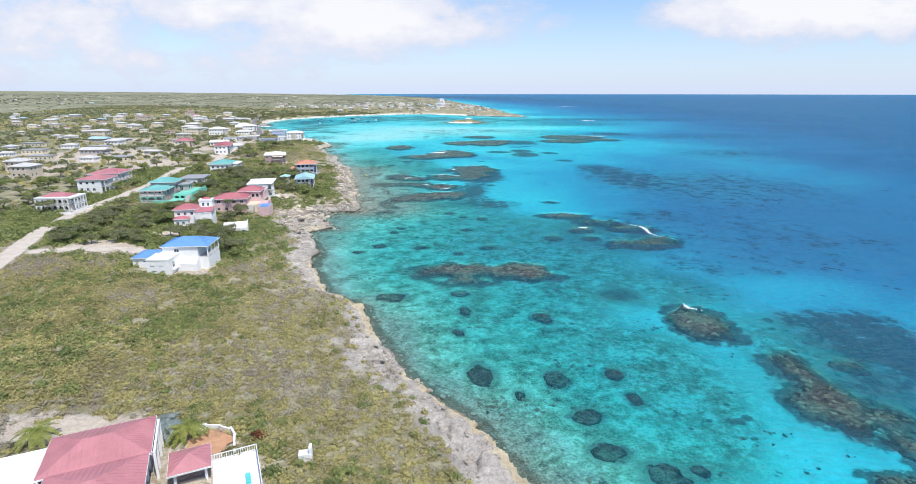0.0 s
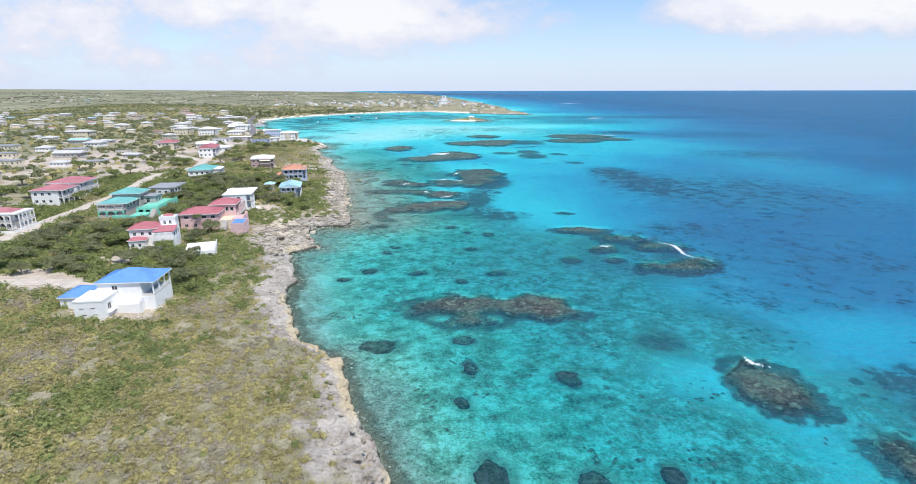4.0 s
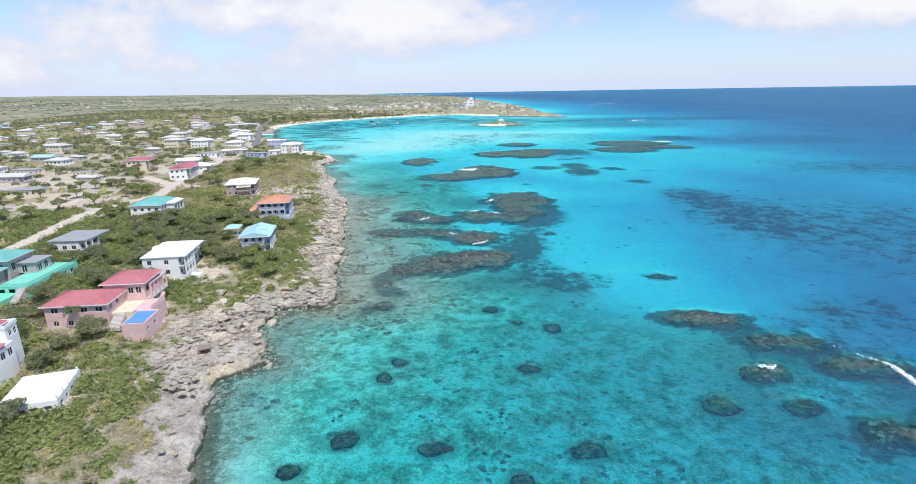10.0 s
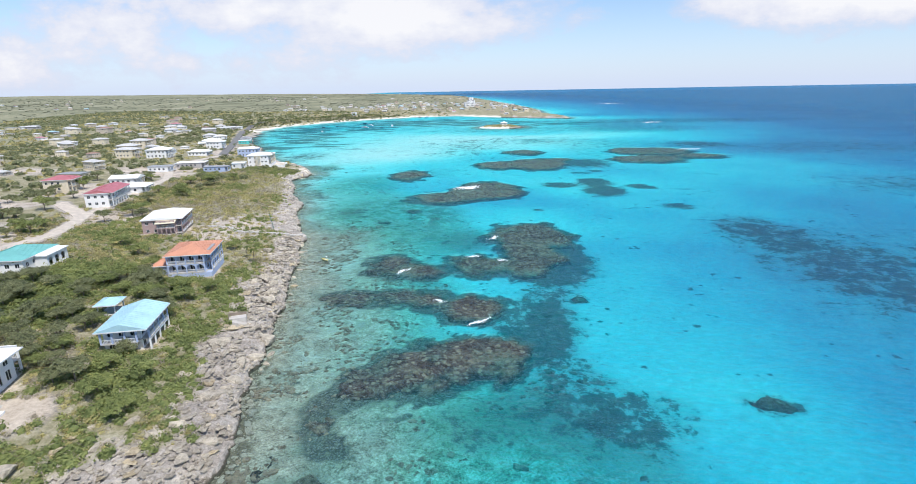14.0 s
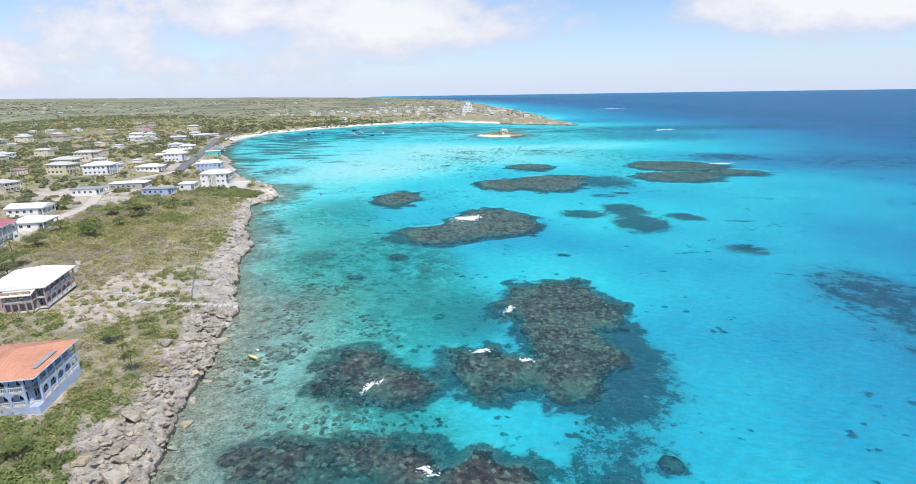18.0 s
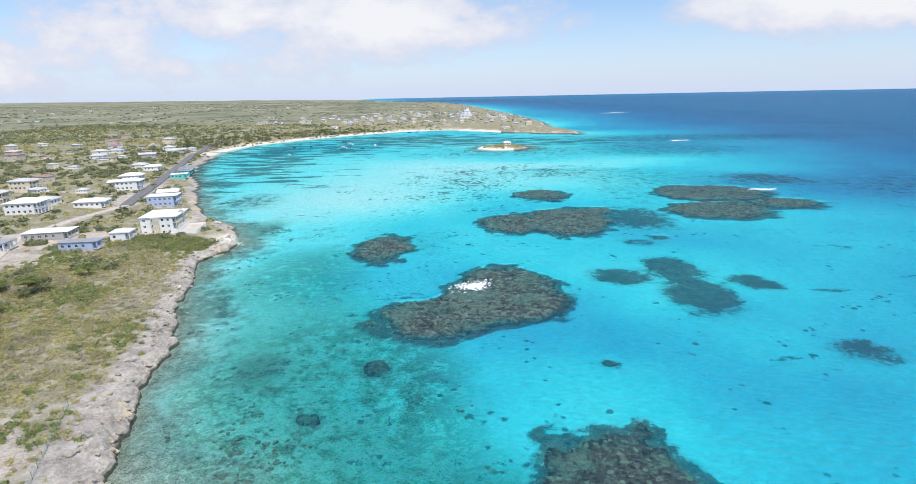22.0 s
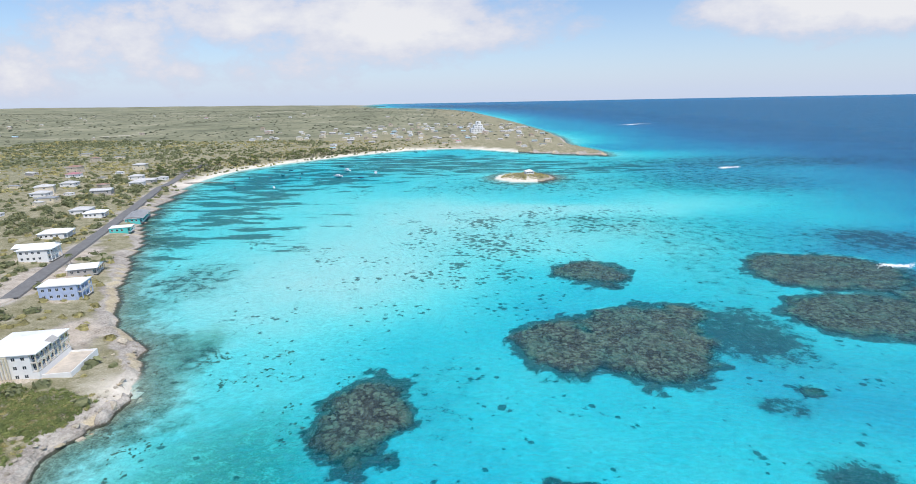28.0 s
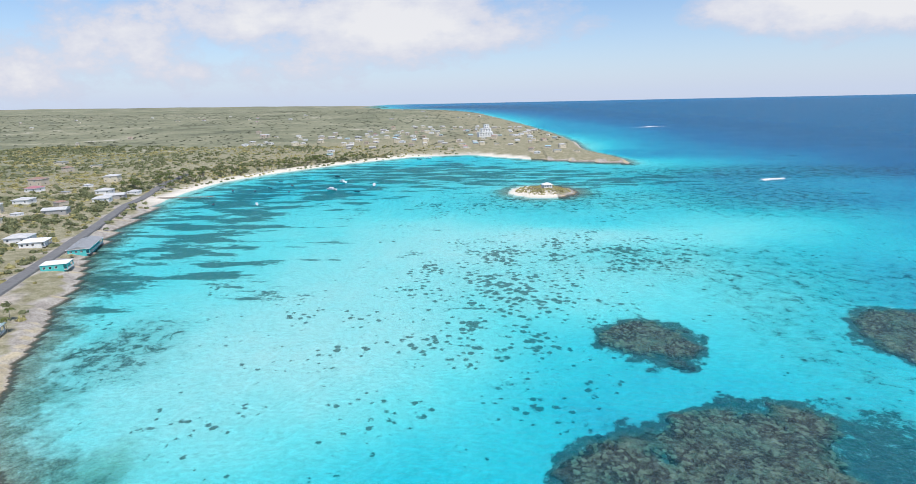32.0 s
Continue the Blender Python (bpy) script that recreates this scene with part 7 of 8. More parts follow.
def near_villa():
    h = site("villa", -42, 8.5, 24, 9, 8, "white villa with faded red tiled roofs and terrace", 0.2)
    a, b = (-4.5, 0.2, 6.2, 8.2), (-3.5, -9.5, 6.0, -0.3)
    for q, rf in ((a, (-4.7, 0.3, 6.6, 8.3)), (b, (-3.7, -9.6, 6.4, -0.4))):
        block(h, q, -2.5, 4.6, M_WHITE, (("E", 1, 3, 2.6, 1.4, 0.3, 2.4, "d"), ("N", 1, 3, 3, 1.3, 1.4, 2.7)))
        roof_hip(h, rf, 4.8, 1.5, 0.5, M_R_RED, label="faded red ribbed roof with white edge")
    gallery(h, "E", a, 1.3, 0.2, 4.3, 3, M_WHITE, arch=False, rail=False)
    block(h, (-13, -4, -4.9, 7), -2.5, 4.2, M_WHITE, (("N", 1, 2, 3, 1.3, 1.4, 2.7),))
    roof_flat(h, (-13, -4, -4.9, 7), 4.2, M_WHITE_ROOF, 0.1, 0.3, "flat white roof")
    g = site("gazebo", -32.2, 12.2, 24, 2.5, 2.5, "white garden gazebo with red pyramid roof", -0.5, category="gazebo")
    for x in (-1.9, 1.6):
        for y in (-1.9, 1.6):
            slab(g, "post", (x, y, x + 0.3, y + 0.3), -1.5, 2.8, M_WHITE)
    slab(g, "floor", (-2.3, -2.3, 2.3, 2.3), -1.5, 0.1, M_WHITE)
    slab(g, "bench", (-1.5, -1.5, 1.5, -1.0), 0.1, 0.9, M_SHADE)
    roof_hip(g, (-2.1, -2.1, 2.1, 2.1), 2.85, 1.0, 0.35, M_R_RED)
    slab(g, "terrace", (2.4, -9, 8, 1.4), -2.5, 0.75, M_WHITE, "white paved pool terrace")
    railing(g, "N", (2.4, -9, 8, 1.4), 0, 5.6, 0, 0.75)
    railing(g, "E", (2.4, -9, 8, 1.4), 0, 10.4, 0, 0.75)
    for i in range(3):
        slab(g, "lounger", (4 + 1.1 * i, -5.2, 4.6 + 1.1 * i, -3.4), 0.754, 1.1, M_TURQ_WALL if i == 2 else M_WHITE)
    w = root("garden_wall", -32, 19.5, ground_at(-32, 19.5), 0, "low white garden wall round a bare red earth bed", "wall")
    line = ((-4.6, 1.9), (-2.6, 2.5), (-0.6, 2.4), (1.2, 1.7), (2.3, 0.3), (2.9, -1.4), (3.6, -3.0))
    for i, (p, q) in enumerate(zip(line, line[1:])):
        p, q = Vector((*p, 0)), Vector((*q, 0))
        bm = bmesh.new()
        box(bm, -0.05, -0.14, -1.5, (q - p).length - 0.02, 0.14, 1.0 - 0.3 * (i % 3) / 2)
        bmesh.ops.transform(bm, matrix=Matrix.Translation(p) @ Matrix.Rotation(math.atan2(q.y - p.y, q.x - p.x), 4, "Z"), verts=bm.verts)
        part("wall_run", bm, M_WHITE, w)
    bm = bmesh.new()
    bmesh.ops.create_circle(bm, cap_ends=True, radius=1, segments=18)
    for i, v in enumerate(bm.verts):
        k = 1 + 0.16 * math.sin(i * 2.3)
        v.co = Vector((-0.8 + v.co.x * 3.1 * k, -1.0 + v.co.y * 2.9 * k, 0.3))
    part("flower_bed", bm, M_TERRA, w, "bare red earth")
    for x, y, n in ((-26.6, 20.2, 1.5), (-24.6, 17.4, 1.3), (-29.0, 17.0, 1.0)):
        red = root("shrub", x, y, ground_at(x, y), 30 * n, "reddish flowering shrub by the white terrace" if n == 1.5 else "round green garden shrub", "shrub", "garden shrubs")
        c = (leaf_cloud(int(n * 10), 160, 0.16, 0.95, 0.6, 0.35) * n).reshape(-1, 3)
        k = new("leaves", raw_mesh("leaves", c, np.arange(len(c)).reshape(-1, 4), M_RED_LEAF if n == 1.5 else M_GREEN))
        k.parent = red
        bm = bmesh.new()
        tube(bm, (0, 0, -0.4), (0, 0, 0.6 * n), 0.07, 0.04)
        part("stem", bm, M_BARK, red)
    gate = root("gatepost", -18.7, 16, ground_at(-18.7, 16), 10, "white chair-shaped masonry block on the slope", "masonry")
    slab(gate, "seat", (-0.9, -0.6, 0.9, 0.6), -0.8, 1.1, M_WHITE)
    slab(gate, "backrest", (0.5, -0.55, 0.9, 0.55), 1.104, 2.0, M_WHITE)
    HOUSE_CLEAR.append((-32.5, 17.5, 0, 3.5, 4.5))
    HOUSE_CLEAR.append((-25.9, 11.0, 24, 4.2, 6.6))
    return h


for make, size, dx, dy, dz in ((blue_roof_house, 0.85, -2.9, -0.5, 0), (red_white_villa, 0.83, 0.8, 0, 0), (white_shell, 0.95, 0, 0, -1.0), (pink_house, 0.93, 0, 0, -0.3),
                              (green_villa, 0.9, 0, 0, 0), (grey_flat_house, 0.95, 0, 0, 0), (white_three_storey, 0.95, -0.9, 0, -1.2), (pale_blue_house, 0.93, 0, 0.5, 0),
                              (orange_roof_house, 0.93, -1.9, 3.2, -0.6), (arches_house, 0.85, -1.7, 2, 0.2), (green_roof_house, 0.93, 0, 0.5, 0), (arcade_house, 0.8, -1.5, 1, 0),
                              (near_villa, 0.96, -0.3, -0.3, -0.9), (hotel, 0.88, 0, 0, -0.6)):
    n = len(HOUSE_CLEAR)
    h = make()
    HOUSE_CLEAR[n:] = [(x + dx, y + dy, r, a * size * 0.92, b * size * 0.92) for x, y, r, a, b in HOUSE_CLEAR[n:]]
    h.location += Vector((dx, dy, dz))
    h.scale = (size, size, 0.4 + 0.6 * size)

for row in ((-162.5, 199, 6, 10, 11, 2, M_WHITE, M_R_RED, "hip", "white house with faded red hipped roof"),
            (-167, 216, 6, 12, 14, 2, M_WHITE, M_R_RED, "hip", "white two-storey house with pink-red roof"),
            (-169, 357, 16, 9, 22, 2, M_WHITE, M_R_CRIMSON, "gable", "long white house with bright red roof"),
            (-211, 384, 14, 11, 11, 2, M_CREAM, M_R_CRIMSON, "hip", "cream two-storey house with red roof"),
            (-172, 382, 12, 10, 10, 1, M_WHITE, M_WHITE_ROOF, "hip", "white bungalow with white hipped roof"),
            (-192, 405, 10, 12, 9, 1, M_WHITE, M_WHITE_ROOF, "gable", "white bungalow with pale roof"),
            (-241, 519, 10, 14, 12, 2, M_WHITE, M_WHITE_ROOF, "hip", "white two-storey house with white hipped roof"),
            (-191, 470, 12, 16, 9, 1, M_GREY, M_WHITE_ROOF, "slab", "long grey bungalow with pale flat roof"),
            (-200, 451, 8, 12, 8, 1, M_WHITE, M_R_GREY, "slab", "low white house with grey flat roof"),
            (-168, 457, 8, 13, 6, 1, M_BLUE_WALL, M_R_GREY, "slab", "low pale blue house with grey flat roof"),
            (-222, 540, 12, 14, 9, 1, M_WHITE, M_WHITE_ROOF, "hip", "white bungalow on bare pale ground"),
            (-237, 598, 14, 13, 10, 2, M_WHITE, M_WHITE_ROOF, "hip", "white two-storey house with terrace"),
            (-188, 552, 14, 14, 9, 2, M_BLUE_WALL, M_WHITE_ROOF, "flat", "pale blue seaside house with white roofs"),
            (-203, 583, 20, 10, 9, 1, M_GREY, M_WHITE_ROOF, "gable", "grey seaside house with pale roof"),
            (-257, 706, 22, 9, 26, 1, M_TURQ_WALL, M_R_GREY, "gable", "long seafront building with grey sheet roof"),
            (-240, 664, 20, 10, 8, 1, M_TURQ_WALL, M_WHITE_ROOF, "slab", "small turquoise seafront house"),
            (-263, 641, 18, 13, 11, 1, M_WHITE, M_WHITE_ROOF, "hip", "white bungalow above the coast road"),
            (-249, 610, 16, 16, 8, 1, M_CREAM, M_WHITE_ROOF, "gable", "long cream bungalow on bare ground"),
            (-283, 701, 20, 11, 9, 1, M_WHITE, M_WHITE_ROOF, "hip", "white bungalow beside dark trees")):
    plain_house(*row, group="houses by the coast road")

# ---- houses farther inland: a few patterns, copied ----
PATTERNS, DISTANT = [], []
for i, (w, l, st, wall, roof, kind, label) in enumerate((
        (12, 10, 1, M_WHITE, M_R_PALE, "hip", "white bungalow with pale hipped roof"), (13, 9, 2, M_CREAM, M_R_PALE, "hip", "cream two-storey house inland"),
        (14, 8, 1, M_CREAM, M_R_GREY, "slab", "cream bungalow with grey flat roof"), (11, 10, 1, M_WHITE, M_R_RED, "hip", "white bungalow with faded red roof"),
        (12, 9, 1, M_GREY, M_R_AQUA, "gable", "grey bungalow with pale aqua roof"), (12, 11, 2, M_SAND, M_R_BROWN, "hip", "sand-coloured two-storey house with brown roof"),
        (10, 9, 2, M_SAND, M_R_PALE, "hip", "sand-coloured two-storey house inland"), (15, 9, 1, M_GREY, M_R_PALE, "gable", "grey bungalow with pale sheet roof"))):
    PATTERNS.append(plain_house(-900 - 40 * i, 700, 0, w, l, st, wall, roof, kind, label, "houses inland", veranda=i % 3 == 1))
    DISTANT.append(plain_house(-900 - 40 * i, 800, 0, w, l, st, wall, roof, kind, label, "houses inland", veranda=False, simple=True))


def far_house(k, x, y, rot, size=1.0):
    ob = copy_thing((PATTERNS if y < 600 and x > -420 else DISTANT)[k], pose(x, y, ground_at(x, y) + 0.2, 0, 0, rot) @ Matrix.Diagonal((size, size, size, 1)))
    HOUSE_CLEAR.append((x, y, rot, 7.5, 6.5))
    return ob


for k, x, y, rot in ((1, -281, 543, 10), (0, -297, 708, 14), (7, -334, 781, 20), (0, -371, 762, 10), (1, -379, 776, 30), (0, -389, 816, 10), (5, -447, 899, 5), (1, -393, 926, 10), (0, -340, 837, 20),
                     (7, -343, 857, 20), (1, -264, 517, 0), (1, -468, 731, 10), (2, -348, 740, 8), (0, -372, 597, 5), (3, -423, 866, 0), (0, -365, 875, 15), (2, -211, 299, 8), (4, -299, 418, 0), (6, -240, 255, 0)):
    far_house(k, x, y, rot)
for k, x, y, rot in ((6, -459, 767, 0), (5, -440, 745, 6), (2, -606, 805, 0), (2, -289, 332, 5), (1, -297, 585, 5), (0, -249, 541, 8), (2, -551, 1056, 0), (7, -585, 813, 0), (1, -330, 470, 0),
                     (2, -262, 300, 4), (7, -250, 335, 4), (2, -320, 372, 0), (0, -276, 402, 0), (2, -232, 420, 0), (6, -222, 236, 0), (2, -330, 300, 0), (2, -262, 360, 0), (1, -500, 640, 0), (2, -470, 610, 0)):
    far_house(k, x, y, rot)
placed = [(c[0], c[1]) for c in HOUSE_CLEAR]
tries = 0
while len(placed) < 395 and tries < 9000:
    tries += 1
    zone = (0, 1, 2, 3, 4, 3)[tries % 6]
    if zone < 2:
        x, y = rng.uniform(-720, -190), rng.uniform(230, 900)
    elif zone == 2:
        x, y = rng.uniform(-620, -40), rng.uniform(930, 1500)
    elif zone == 3:
        x, y = rng.uniform(-260, 140), rng.uniform(1130, 1700)
    else:
        x, y = rng.uniform(-1700, 20), rng.uniform(900, 2900)
    if fbm(np.array([x]), np.array([y]), 170, 2, 201)[0] < -0.05 and zone != 3:
        continue
    d = float(shore_distance(np.array([x]), np.array([y]))[0])
    if d < 26 or min((x - a) ** 2 + (y - b) ** 2 for a, b in placed) < 17 ** 2 or road_distance(np.array([x]), np.array([y]))[0] < 10:
        continue
    far_house(int(rng.choice([0, 0, 1, 1, 2, 7, 7, 0, 3, 4, 5, 6])), x, y, rng.uniform(-25, 25), rng.uniform(0.5, 0.82))
    placed.append((x, y))


def headland_block():
    h = site("hotel", -20, 1395, 10, 14, 12, "tall white stepped hotel on the headland", 2.0, "", "hotel")
    for b, top in (((-14, -9, 12, 9), 6.5), ((-8, -6, 9, 8.5), 13), ((-3, -3, 6, 8), 19)):
        low = {6.5: -6, 13: 6.9, 19: 13.4}[top]
        block(h, b, low, top, M_WHITE, [("S", 1.2, int((b[2] - b[0] - 1) / 3), 3, 1.6, z + 1, z + 2.6) for z in ((0, 3.2) if top == 6.5 else (top - 6.0, top - 3.1))])
        roof_flat(h, b, top, M_WHITE_ROOF, 0.2, 0.4)


headland_block()

# ---- roads ----


def ribbon(name, line, width, mat, label, lift=0.12):
    pts = []
    for (ax, ay), (bx, by) in zip(line[:-1], line[1:]):
        n = max(int(math.hypot(bx - ax, by - ay) / 3), 1)
        pts += [(ax + (bx - ax) * i / n, ay + (by - ay) * i / n) for i in range(n)]
    pts = np.array(pts + [tuple(line[-1])])
    for _ in range(4):
        pts[1:-1] = (pts[:-2] + pts[2:] + 2 * pts[1:-1]) / 4
    t = np.gradient(pts, axis=0)
    t /= np.linalg.norm(t, axis=1, keepdims=True)
    nrm = np.stack([-t[:, 1], t[:, 0]], -1)
    cols = []
    for f in (-0.55, -0.5, 0, 0.5, 0.55):
        p = pts + nrm * (width * f)
        d = shore_distance(p[:, 0], p[:, 1])
        z = land_height(p[:, 0], p[:, 1], d)
        cols.append(np.stack([p[:, 0], p[:, 1], z], -1))
    top = np.maximum.reduce([c[:, 2] for c in cols]) + lift
    top = np.convolve(np.pad(top, 3, mode="edge"), np.ones(7) / 7, mode="valid") + 0.1
    v = []
    for c, drop in zip(cols, (0.9, 0, -0.05, 0, 0.9)):
        c = c.copy()
        c[:, 2] = top - drop
        v.append(c)
    n = len(pts)
    v = np.concatenate(v)
    idx = np.arange(5 * n).reshape(5, n)
    q = np.stack([idx[:-1, :-1], idx[1:, :-1], idx[1:, 1:], idx[:-1, 1:]], -1).reshape(-1, 4)[:, ::-1]
    return tagged(new(name, raw_mesh(name, v, q, mat)), label, "road", kind="structure")


ribbon("road_1", COAST_ROAD, 6.5, M_ASPHALT, "grey asphalt coast road with worn edges")
ribbon("road_2", TRACK_A, 5.5, M_TRACK, "pale concrete lane between garden walls")
ribbon("road_3", TRACK_B, 4.5, M_TRACK, "pale unpaved drive to a house")
ribbon("road_4", INLAND_ROAD, 4.5, M_TRACK, "pale unpaved village road")

# ---- stepped walls, stairs and fence on the open plot ----
w = root("stepped_wall", -84, 319, 0, 0, "low pale concrete wall and stepped path to the water", "wall")
run = ((-128, 346, -119, 331), (-106, 322, -97.5, 323), (-97.5, 323, -93, 317.5), (-93, 317.5, -79, 317.8), (-79, 317.8, -67.5, 321.5))
for ax, ay, bx, by in run:
    n = max(int(math.hypot(bx - ax, by - ay) / 1.2), 1)
    bm = bmesh.new()
    for i in range(n):
        t0, t1 = i / n, (i + 0.86) / n
        p, q = Vector((ax + (bx - ax) * t0 + 84, ay + (by - ay) * t0 - 319, 0)), Vector((ax + (bx - ax) * t1 + 84, ay + (by - ay) * t1 - 319, 0))
        g = max(ground_at(p.x - 84, p.y + 319), 1.2)
        k = len(bm.verts)
        box(bm, 0, -0.8, g - 2, (q - p).length, 0.8, g + 0.3)
        bm.verts.ensure_lookup_table()
        bmesh.ops.transform(bm, matrix=Matrix.Translation(p) @ Matrix.Rotation(math.atan2(q.y - p.y, q.x - p.x), 4, "Z"), verts=bm.verts[k:])
    part("wall_run", bm, M_CONC, w)
f = root("mesh_fence", -80, 320, 0, 0, "green wire mesh fence on thin posts", "fence")
for i in range(11):
    x, y = -80 - 12.5 * i / 10, 322 + 27 * i / 10
    z = ground_at(x, y)
    bm = bmesh.new()
    tube(bm, (x + 80, y - 320, z - 0.4), (x + 80, y - 320, z + 1.7), 0.035, 0.035)
    part("post", bm, M_NET, f)
    if i < 10:
        x2, y2 = -80 - 12.5 * (i + 1) / 10, 322 + 27 * (i + 1) / 10
        z2 = ground_at(x2, y2)
        bm = bmesh.new()
        for k in range(7):
            tube(bm, (x + 80, y - 320, z + 0.2 + 0.24 * k), (x2 + 80, y2 - 320, z2 + 0.2 + 0.24 * k), 0.009, 0.009, 4)
        part("wire", bm, M_NET, f)
s = root("shore_stairs", -58.1, 241, ground_at(-58.1, 241), 20, "timber and concrete stairs with landing on the rocks", "stairs")
bm = bmesh.new()
box(bm, -2.6, -0.2, -0.6, 2.4, 2.4, 1.3)
part("landing", bm, M_CONC, s)
for i in range(9):
    bm = bmesh.new()
    box(bm, -1.5 + 0.45 * i, -2.2, -1.0, -1.08 + 0.45 * i, -0.25, 1.1 - 0.17 * i)
    part("step", bm, M_CONC, s)
bm = bmesh.new()
box(bm, -2.6, 2.3, 1.304, 2.4, 2.4, 2.1)
box(bm, -2.6, -0.2, 1.304, -2.5, 2.28, 2.1)
part("parapet", bm, M_TIMBER, s)
s.scale = (0.75, 0.75, 0.9)
den = root("stone_shelter", -58, 160, ground_at(-58, 160), 30, "small dark stone shelter among the shore rocks", "shelter")
slab(den, "wall", (-2, -1.2, -1.6, 1.4), -1, 1.5, M_ROCK)
slab(den, "wall", (1.6, -1.2, 2, 1.4), -1, 1.5, M_ROCK)
slab(den, "wall", (-1.596, 1.0, 1.596, 1.4), -1, 1.5, M_ROCK)
slab(den, "roof", (-2.2, -1.4, 2.2, 1.6), 1.504, 1.75, M_TIMBER)
den.scale = (0.6, 0.6, 0.8)

# ---- boats ----


def hull(bm, length, beam, high, n=8):
    rows = []
    for i in range(n + 1):
        t = i / n
        w = beam / 2 * (0.86 + 0.35 * t if t < 0.4 else max(1 - ((t - 0.4) / 0.6) ** 2.2, 0.02))
        y, lift = length * (t - 0.5), 0.35 * high * t * t
        rows.append([bm.verts.new(p) for p in ((-w, y, high + lift), (-0.75 * w, y, 0.15 * high), (0, y, -0.25 * high), (0.75 * w, y, 0.15 * high), (w, y, high + lift))])
    for a, b in zip(rows, rows[1:]):
        for i in range(4):
            bm.faces.new((a[i], a[i + 1], b[i + 1], b[i]))
    bm.faces.new(rows[0])
    for a, b in zip(rows, rows[1:]):
        va = [bm.verts.new((v.co.x * 0.9, v.co.y, v.co.z - 0.35 * high)) for v in (a[0], a[4], b[4], b[0])]
        bm.faces.new(va)


def boat(x, y, rot, length, cabin, mat, label):
    ob = root("boat", x, y, 0.05, rot, label, "boat", "boats moored in the bay")
    bm = bmesh.new()
    hull(bm, length, length * 0.32, length * 0.11)
    bmesh.ops.recalc_face_normals(bm, faces=bm.faces)
    part("hull", bm, mat, ob)
    if cabin:
        bm = bmesh.new()
        box(bm, -length * 0.1, -length * 0.16, length * 0.07, length * 0.1, length * 0.16, length * 0.2)
        part("cabin", bm, M_HULL, ob)
        bm = bmesh.new()
        box(bm, -length * 0.12, -length * 0.2, length * 0.203, length * 0.12, length * 0.18, length * 0.225)
        part("cabin_roof", bm, M_HULL, ob)
        bm = bmesh.new()
        box(bm, -length * 0.102, length * 0.1605, length * 0.13, length * 0.102, length * 0.166, length * 0.19)
        part("windscreen", bm, M_GLASS, ob)
    else:
        bm = bmesh.new()
        for t in (-0.2, 0.1):
            box(bm, -length * 0.12, length * t, length * 0.075, length * 0.12, length * (t + 0.06), length * 0.09)
        part("bench", bm, M_TIMBER, ob)


for x, y, rot, n, cab in ((-167, 908, 70, 11, 1), (-168, 953, 50, 11, 1), (-131, 932, 10, 10, 1), (-140, 897, 80, 6, 0), (-211, 841, 30, 7, 1), (-249, 843, 10, 5, 0), (-232, 922, 60, 6, 0),
                          (-263, 908, 20, 6, 0), (-215, 935, 40, 6, 0), (-185, 994, 70, 7, 0), (-100, 1155, 80, 9, 1), (-112, 1146, 60, 7, 0), (-240, 905, 30, 5, 0), (-236, 960, 80, 5, 0), (-205, 900, 10, 5, 0)):
    boat(x, y, rot, n, cab, M_HULL if cab else M_BOATDARK, "white motor boat at its mooring" if cab else "small dark open boat at its mooring")
k = root("kayak", -53.6, 296.5, 0.12, 60, "small yellow and white kayak floating near the rocks", "kayak")
bm = bmesh.new()
hull(bm, 2.9, 0.9, 0.32)
bmesh.ops.recalc_face_normals(bm, faces=bm.faces)
part("hull", bm, M_YELLOW, k)
bm = bmesh.new()
box(bm, -0.25, -0.7, 0.16, 0.25, -0.35, 0.4)
part("seat", bm, M_HULL, k, "white moulded seat")
b = root("buoy", -54, 300, 0.1, 0, "small white mooring buoy", "buoy")
bm = bmesh.new()
bmesh.ops.create_uvsphere(bm, u_segments=12, v_segments=8, radius=0.35)
bmesh.ops.scale(bm, vec=(1, 1, 0.85), verts=bm.verts)
part("float", bm, M_HULL, b, smooth=True)
bm = bmesh.new()
tube(bm, (0, 0, 0.25), (0, 0, 0.55), 0.05, 0.03)
part("ring", bm, M_HULL, b)
p = root("pier", -289, 873, 0, 4, "low dark timber pier from the beach", "pier")
bm = bmesh.new()
for i in range(40):
    box(bm, -26 + 1.25 * i, -1.4, 1.0, -26 + 1.25 * i + 1.18, 1.4, 1.16)
part("deck", bm, M_TIMBER, p)
for i in range(9):
    bm = bmesh.new()
    tube(bm, (-24 + 6 * i, -1.2, -2.5), (-24 + 6 * i, -1.2, 0.99), 0.16, 0.16)
    tube(bm, (-24 + 6 * i, 1.2, -2.5), (-24 + 6 * i, 1.2, 0.99), 0.16, 0.16)
    part("pile", bm, M_TIMBER, p)
hut = site("islet_bar", 34, 893, 20, 5, 4, "white hut with pale roof on the islet", 0.3, "", "hut")
block(hut, (-4, -3, 4, 3), -2, 2.6, M_WHITE, (("S", 0.8, 3, 2.3, 1.3, 0.9, 2.0),))
roof_hip(hut, (-4, -3, 4, 3), 2.7, 1.6, 0.7, M_WHITE_ROOF)

# ---- foam on the reef crests ----


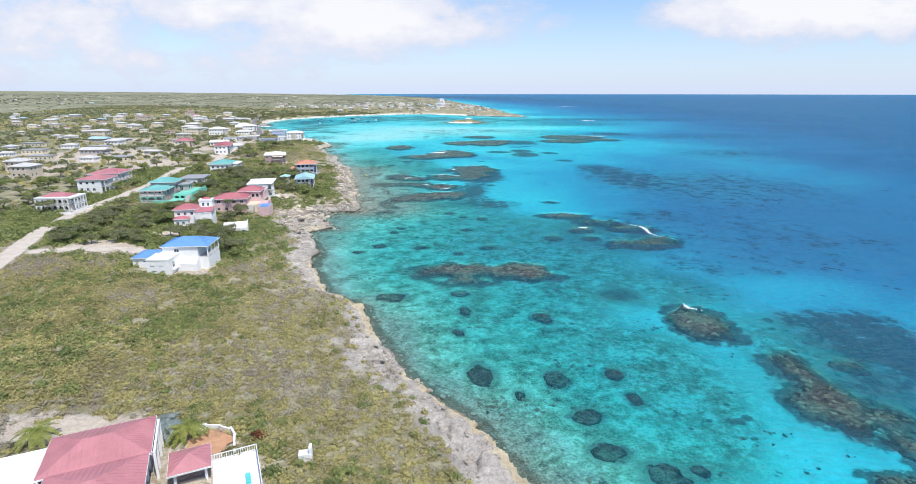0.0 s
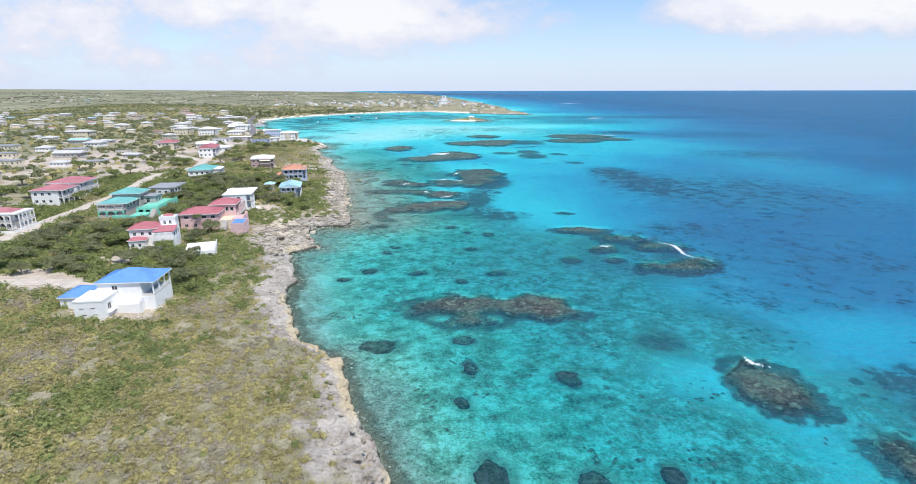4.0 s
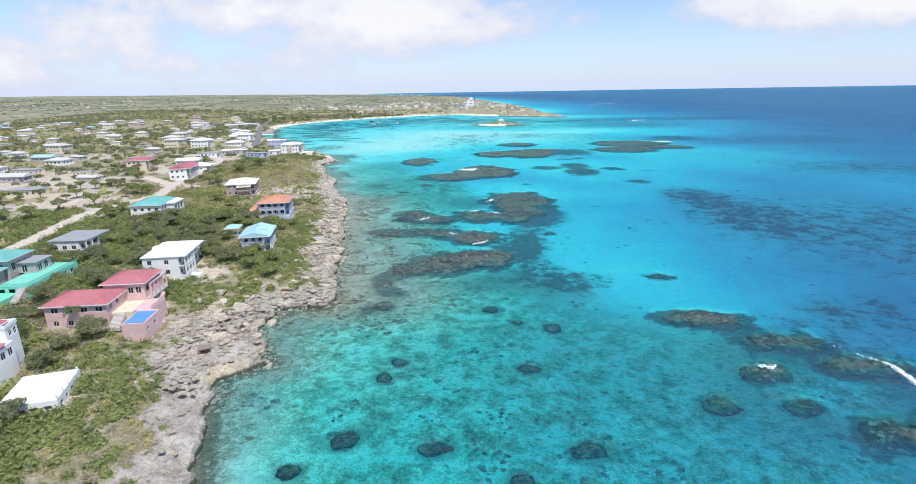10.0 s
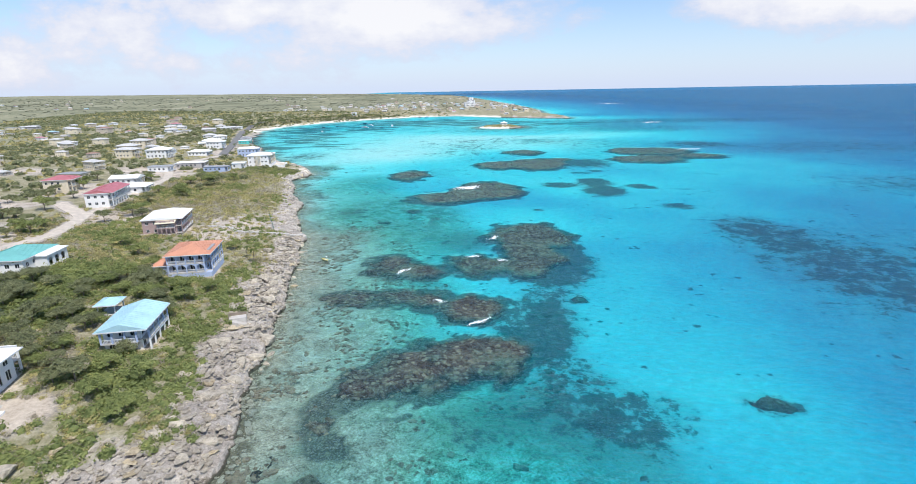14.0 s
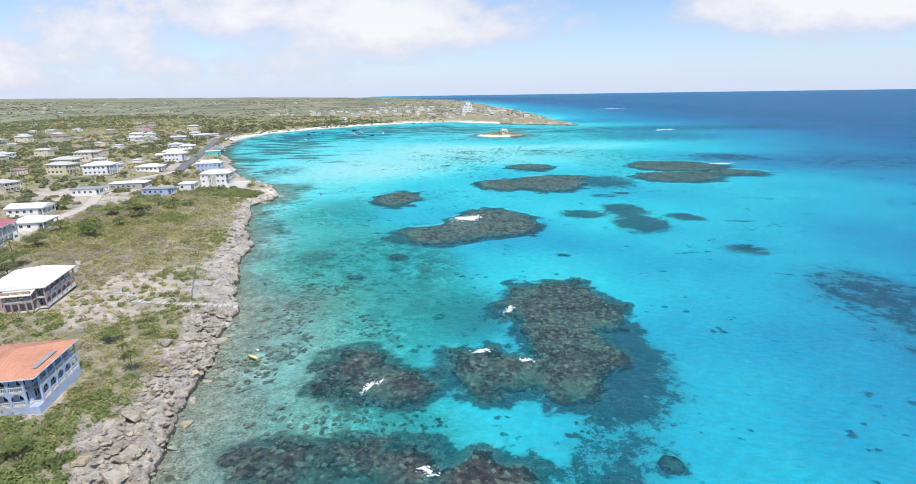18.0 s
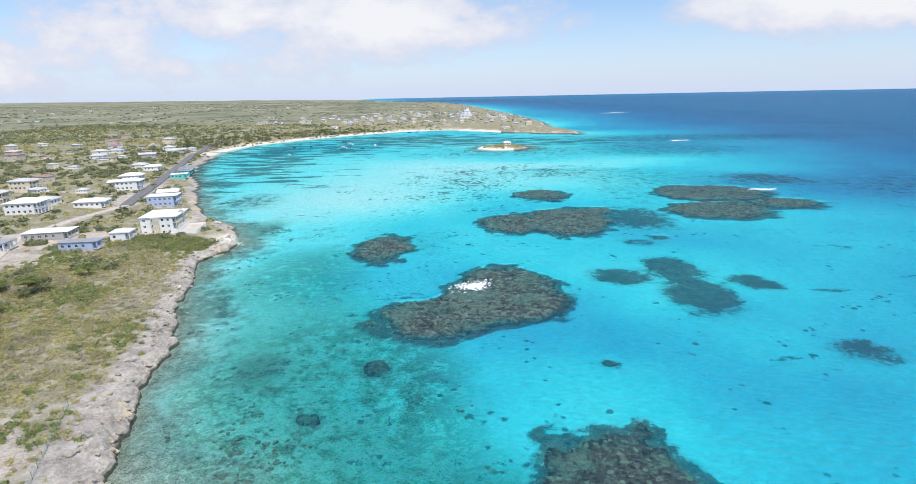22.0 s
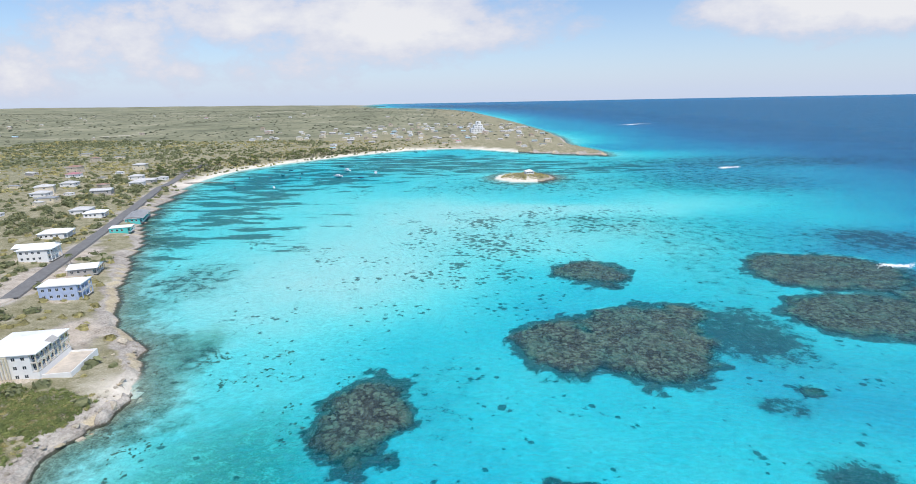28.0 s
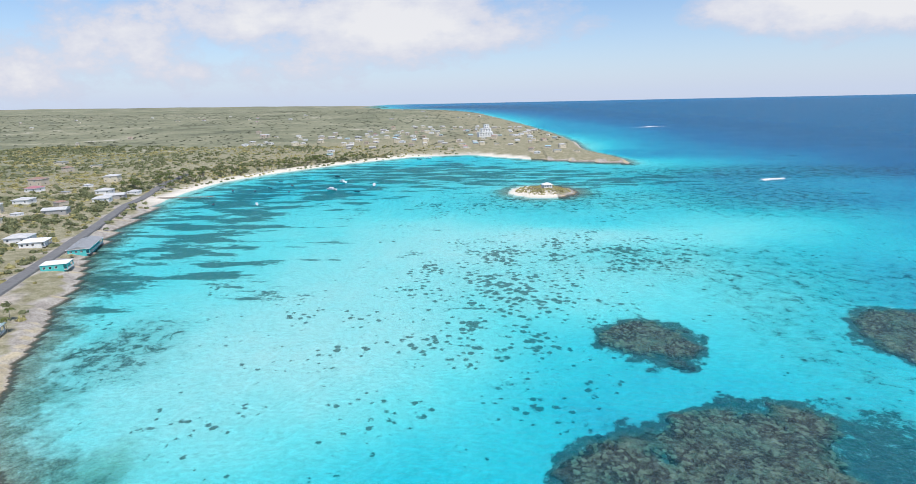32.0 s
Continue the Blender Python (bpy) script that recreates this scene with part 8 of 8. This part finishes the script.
def foam(x, y, length, wide, rot, seed):
    g = np.random.default_rng(seed)
    n = int(170 * max(length / 8, 0.5) * np.clip(wide / 2, 1, 3))
    u, v = g.normal(0, 0.33, n) * length / 1.2, g.normal(0, 0.36, n) * wide * g.uniform(0.4, 1, n)
    v *= 1.5
    v += 0.10 * length * np.sin(u / length * 5 + seed)
    s = g.uniform(0.05, 0.26, n) * np.clip(wide / 1.6, 0.7, 1.3)
    ang = g.uniform(0, 6.28, n)
    k = np.arange(6) * 6.2832 / 6
    ring = np.stack([u[:, None] + s[:, None] * 1.6 * np.cos(k + ang[:, None]), v[:, None] + s[:, None] * np.sin(k + ang[:, None]), np.full((n, 6), -0.03) + g.uniform(0, 0.05, (n, 1))], -1)
    tip = np.stack([u, v, 0.06 + 0.5 * s], -1)[:, None]
    vv = np.concatenate([ring, tip], 1).reshape(-1, 3)
    f = (np.arange(n)[:, None, None] * 7 + np.stack([np.arange(6), (np.arange(6) + 1) % 6, np.full(6, 6)], -1)[None]).reshape(-1, 3)
    ob = new("foam", raw_mesh("foam", vv, f, M_FOAM, True))
    ob.matrix_world = pose(x, y, 0, 0, 0, rot)
    tagged(ob, "white foam of a wave breaking on the reef", "foam", "breakers on the reefs")


for i, (x, y, n, w, rot) in enumerate(((79, 156, 17, 1.0, -72), (55, 160.5, 3, 1, 0), (62.5, 79, 4, 0.8, -60), (4, 323, 5, 1.2, 50), (-3.4, 300, 4, 1.2, 0), (-25.3, 285.5, 5, 1.0, 50), (-12.4, 261.4, 3, 0.8, -20),
                                       (-1.4, 248.8, 7, 0.7, 50), (-8, 427, 11, 4.5, 20), (6, 296, 2.5, 0.8, 0), (381, 1760, 60, 8, 20), (509, 2881, 90, 10, 10), (256, 941, 24, 5, 30), (182, 600, 14, 3, 10))):
    foam(x, y, n, w, rot, i + 3)

plant_trees()
plant_all()
for ob in PATTERNS + DISTANT:
    for o in (*ob.children_recursive, ob):
        bpy.data.objects.remove(o)

# trodden pale earth round the houses
yard = ground.data.attributes["dirt"].data
co = np.empty(len(ground.data.vertices) * 3, np.float32)
ground.data.vertices.foreach_get("co", co)
co = co.reshape(-1, 3).astype(float)
val, far = np.empty(len(co), np.float32), np.empty(len(co), np.float32)
yard.foreach_get("value", val)
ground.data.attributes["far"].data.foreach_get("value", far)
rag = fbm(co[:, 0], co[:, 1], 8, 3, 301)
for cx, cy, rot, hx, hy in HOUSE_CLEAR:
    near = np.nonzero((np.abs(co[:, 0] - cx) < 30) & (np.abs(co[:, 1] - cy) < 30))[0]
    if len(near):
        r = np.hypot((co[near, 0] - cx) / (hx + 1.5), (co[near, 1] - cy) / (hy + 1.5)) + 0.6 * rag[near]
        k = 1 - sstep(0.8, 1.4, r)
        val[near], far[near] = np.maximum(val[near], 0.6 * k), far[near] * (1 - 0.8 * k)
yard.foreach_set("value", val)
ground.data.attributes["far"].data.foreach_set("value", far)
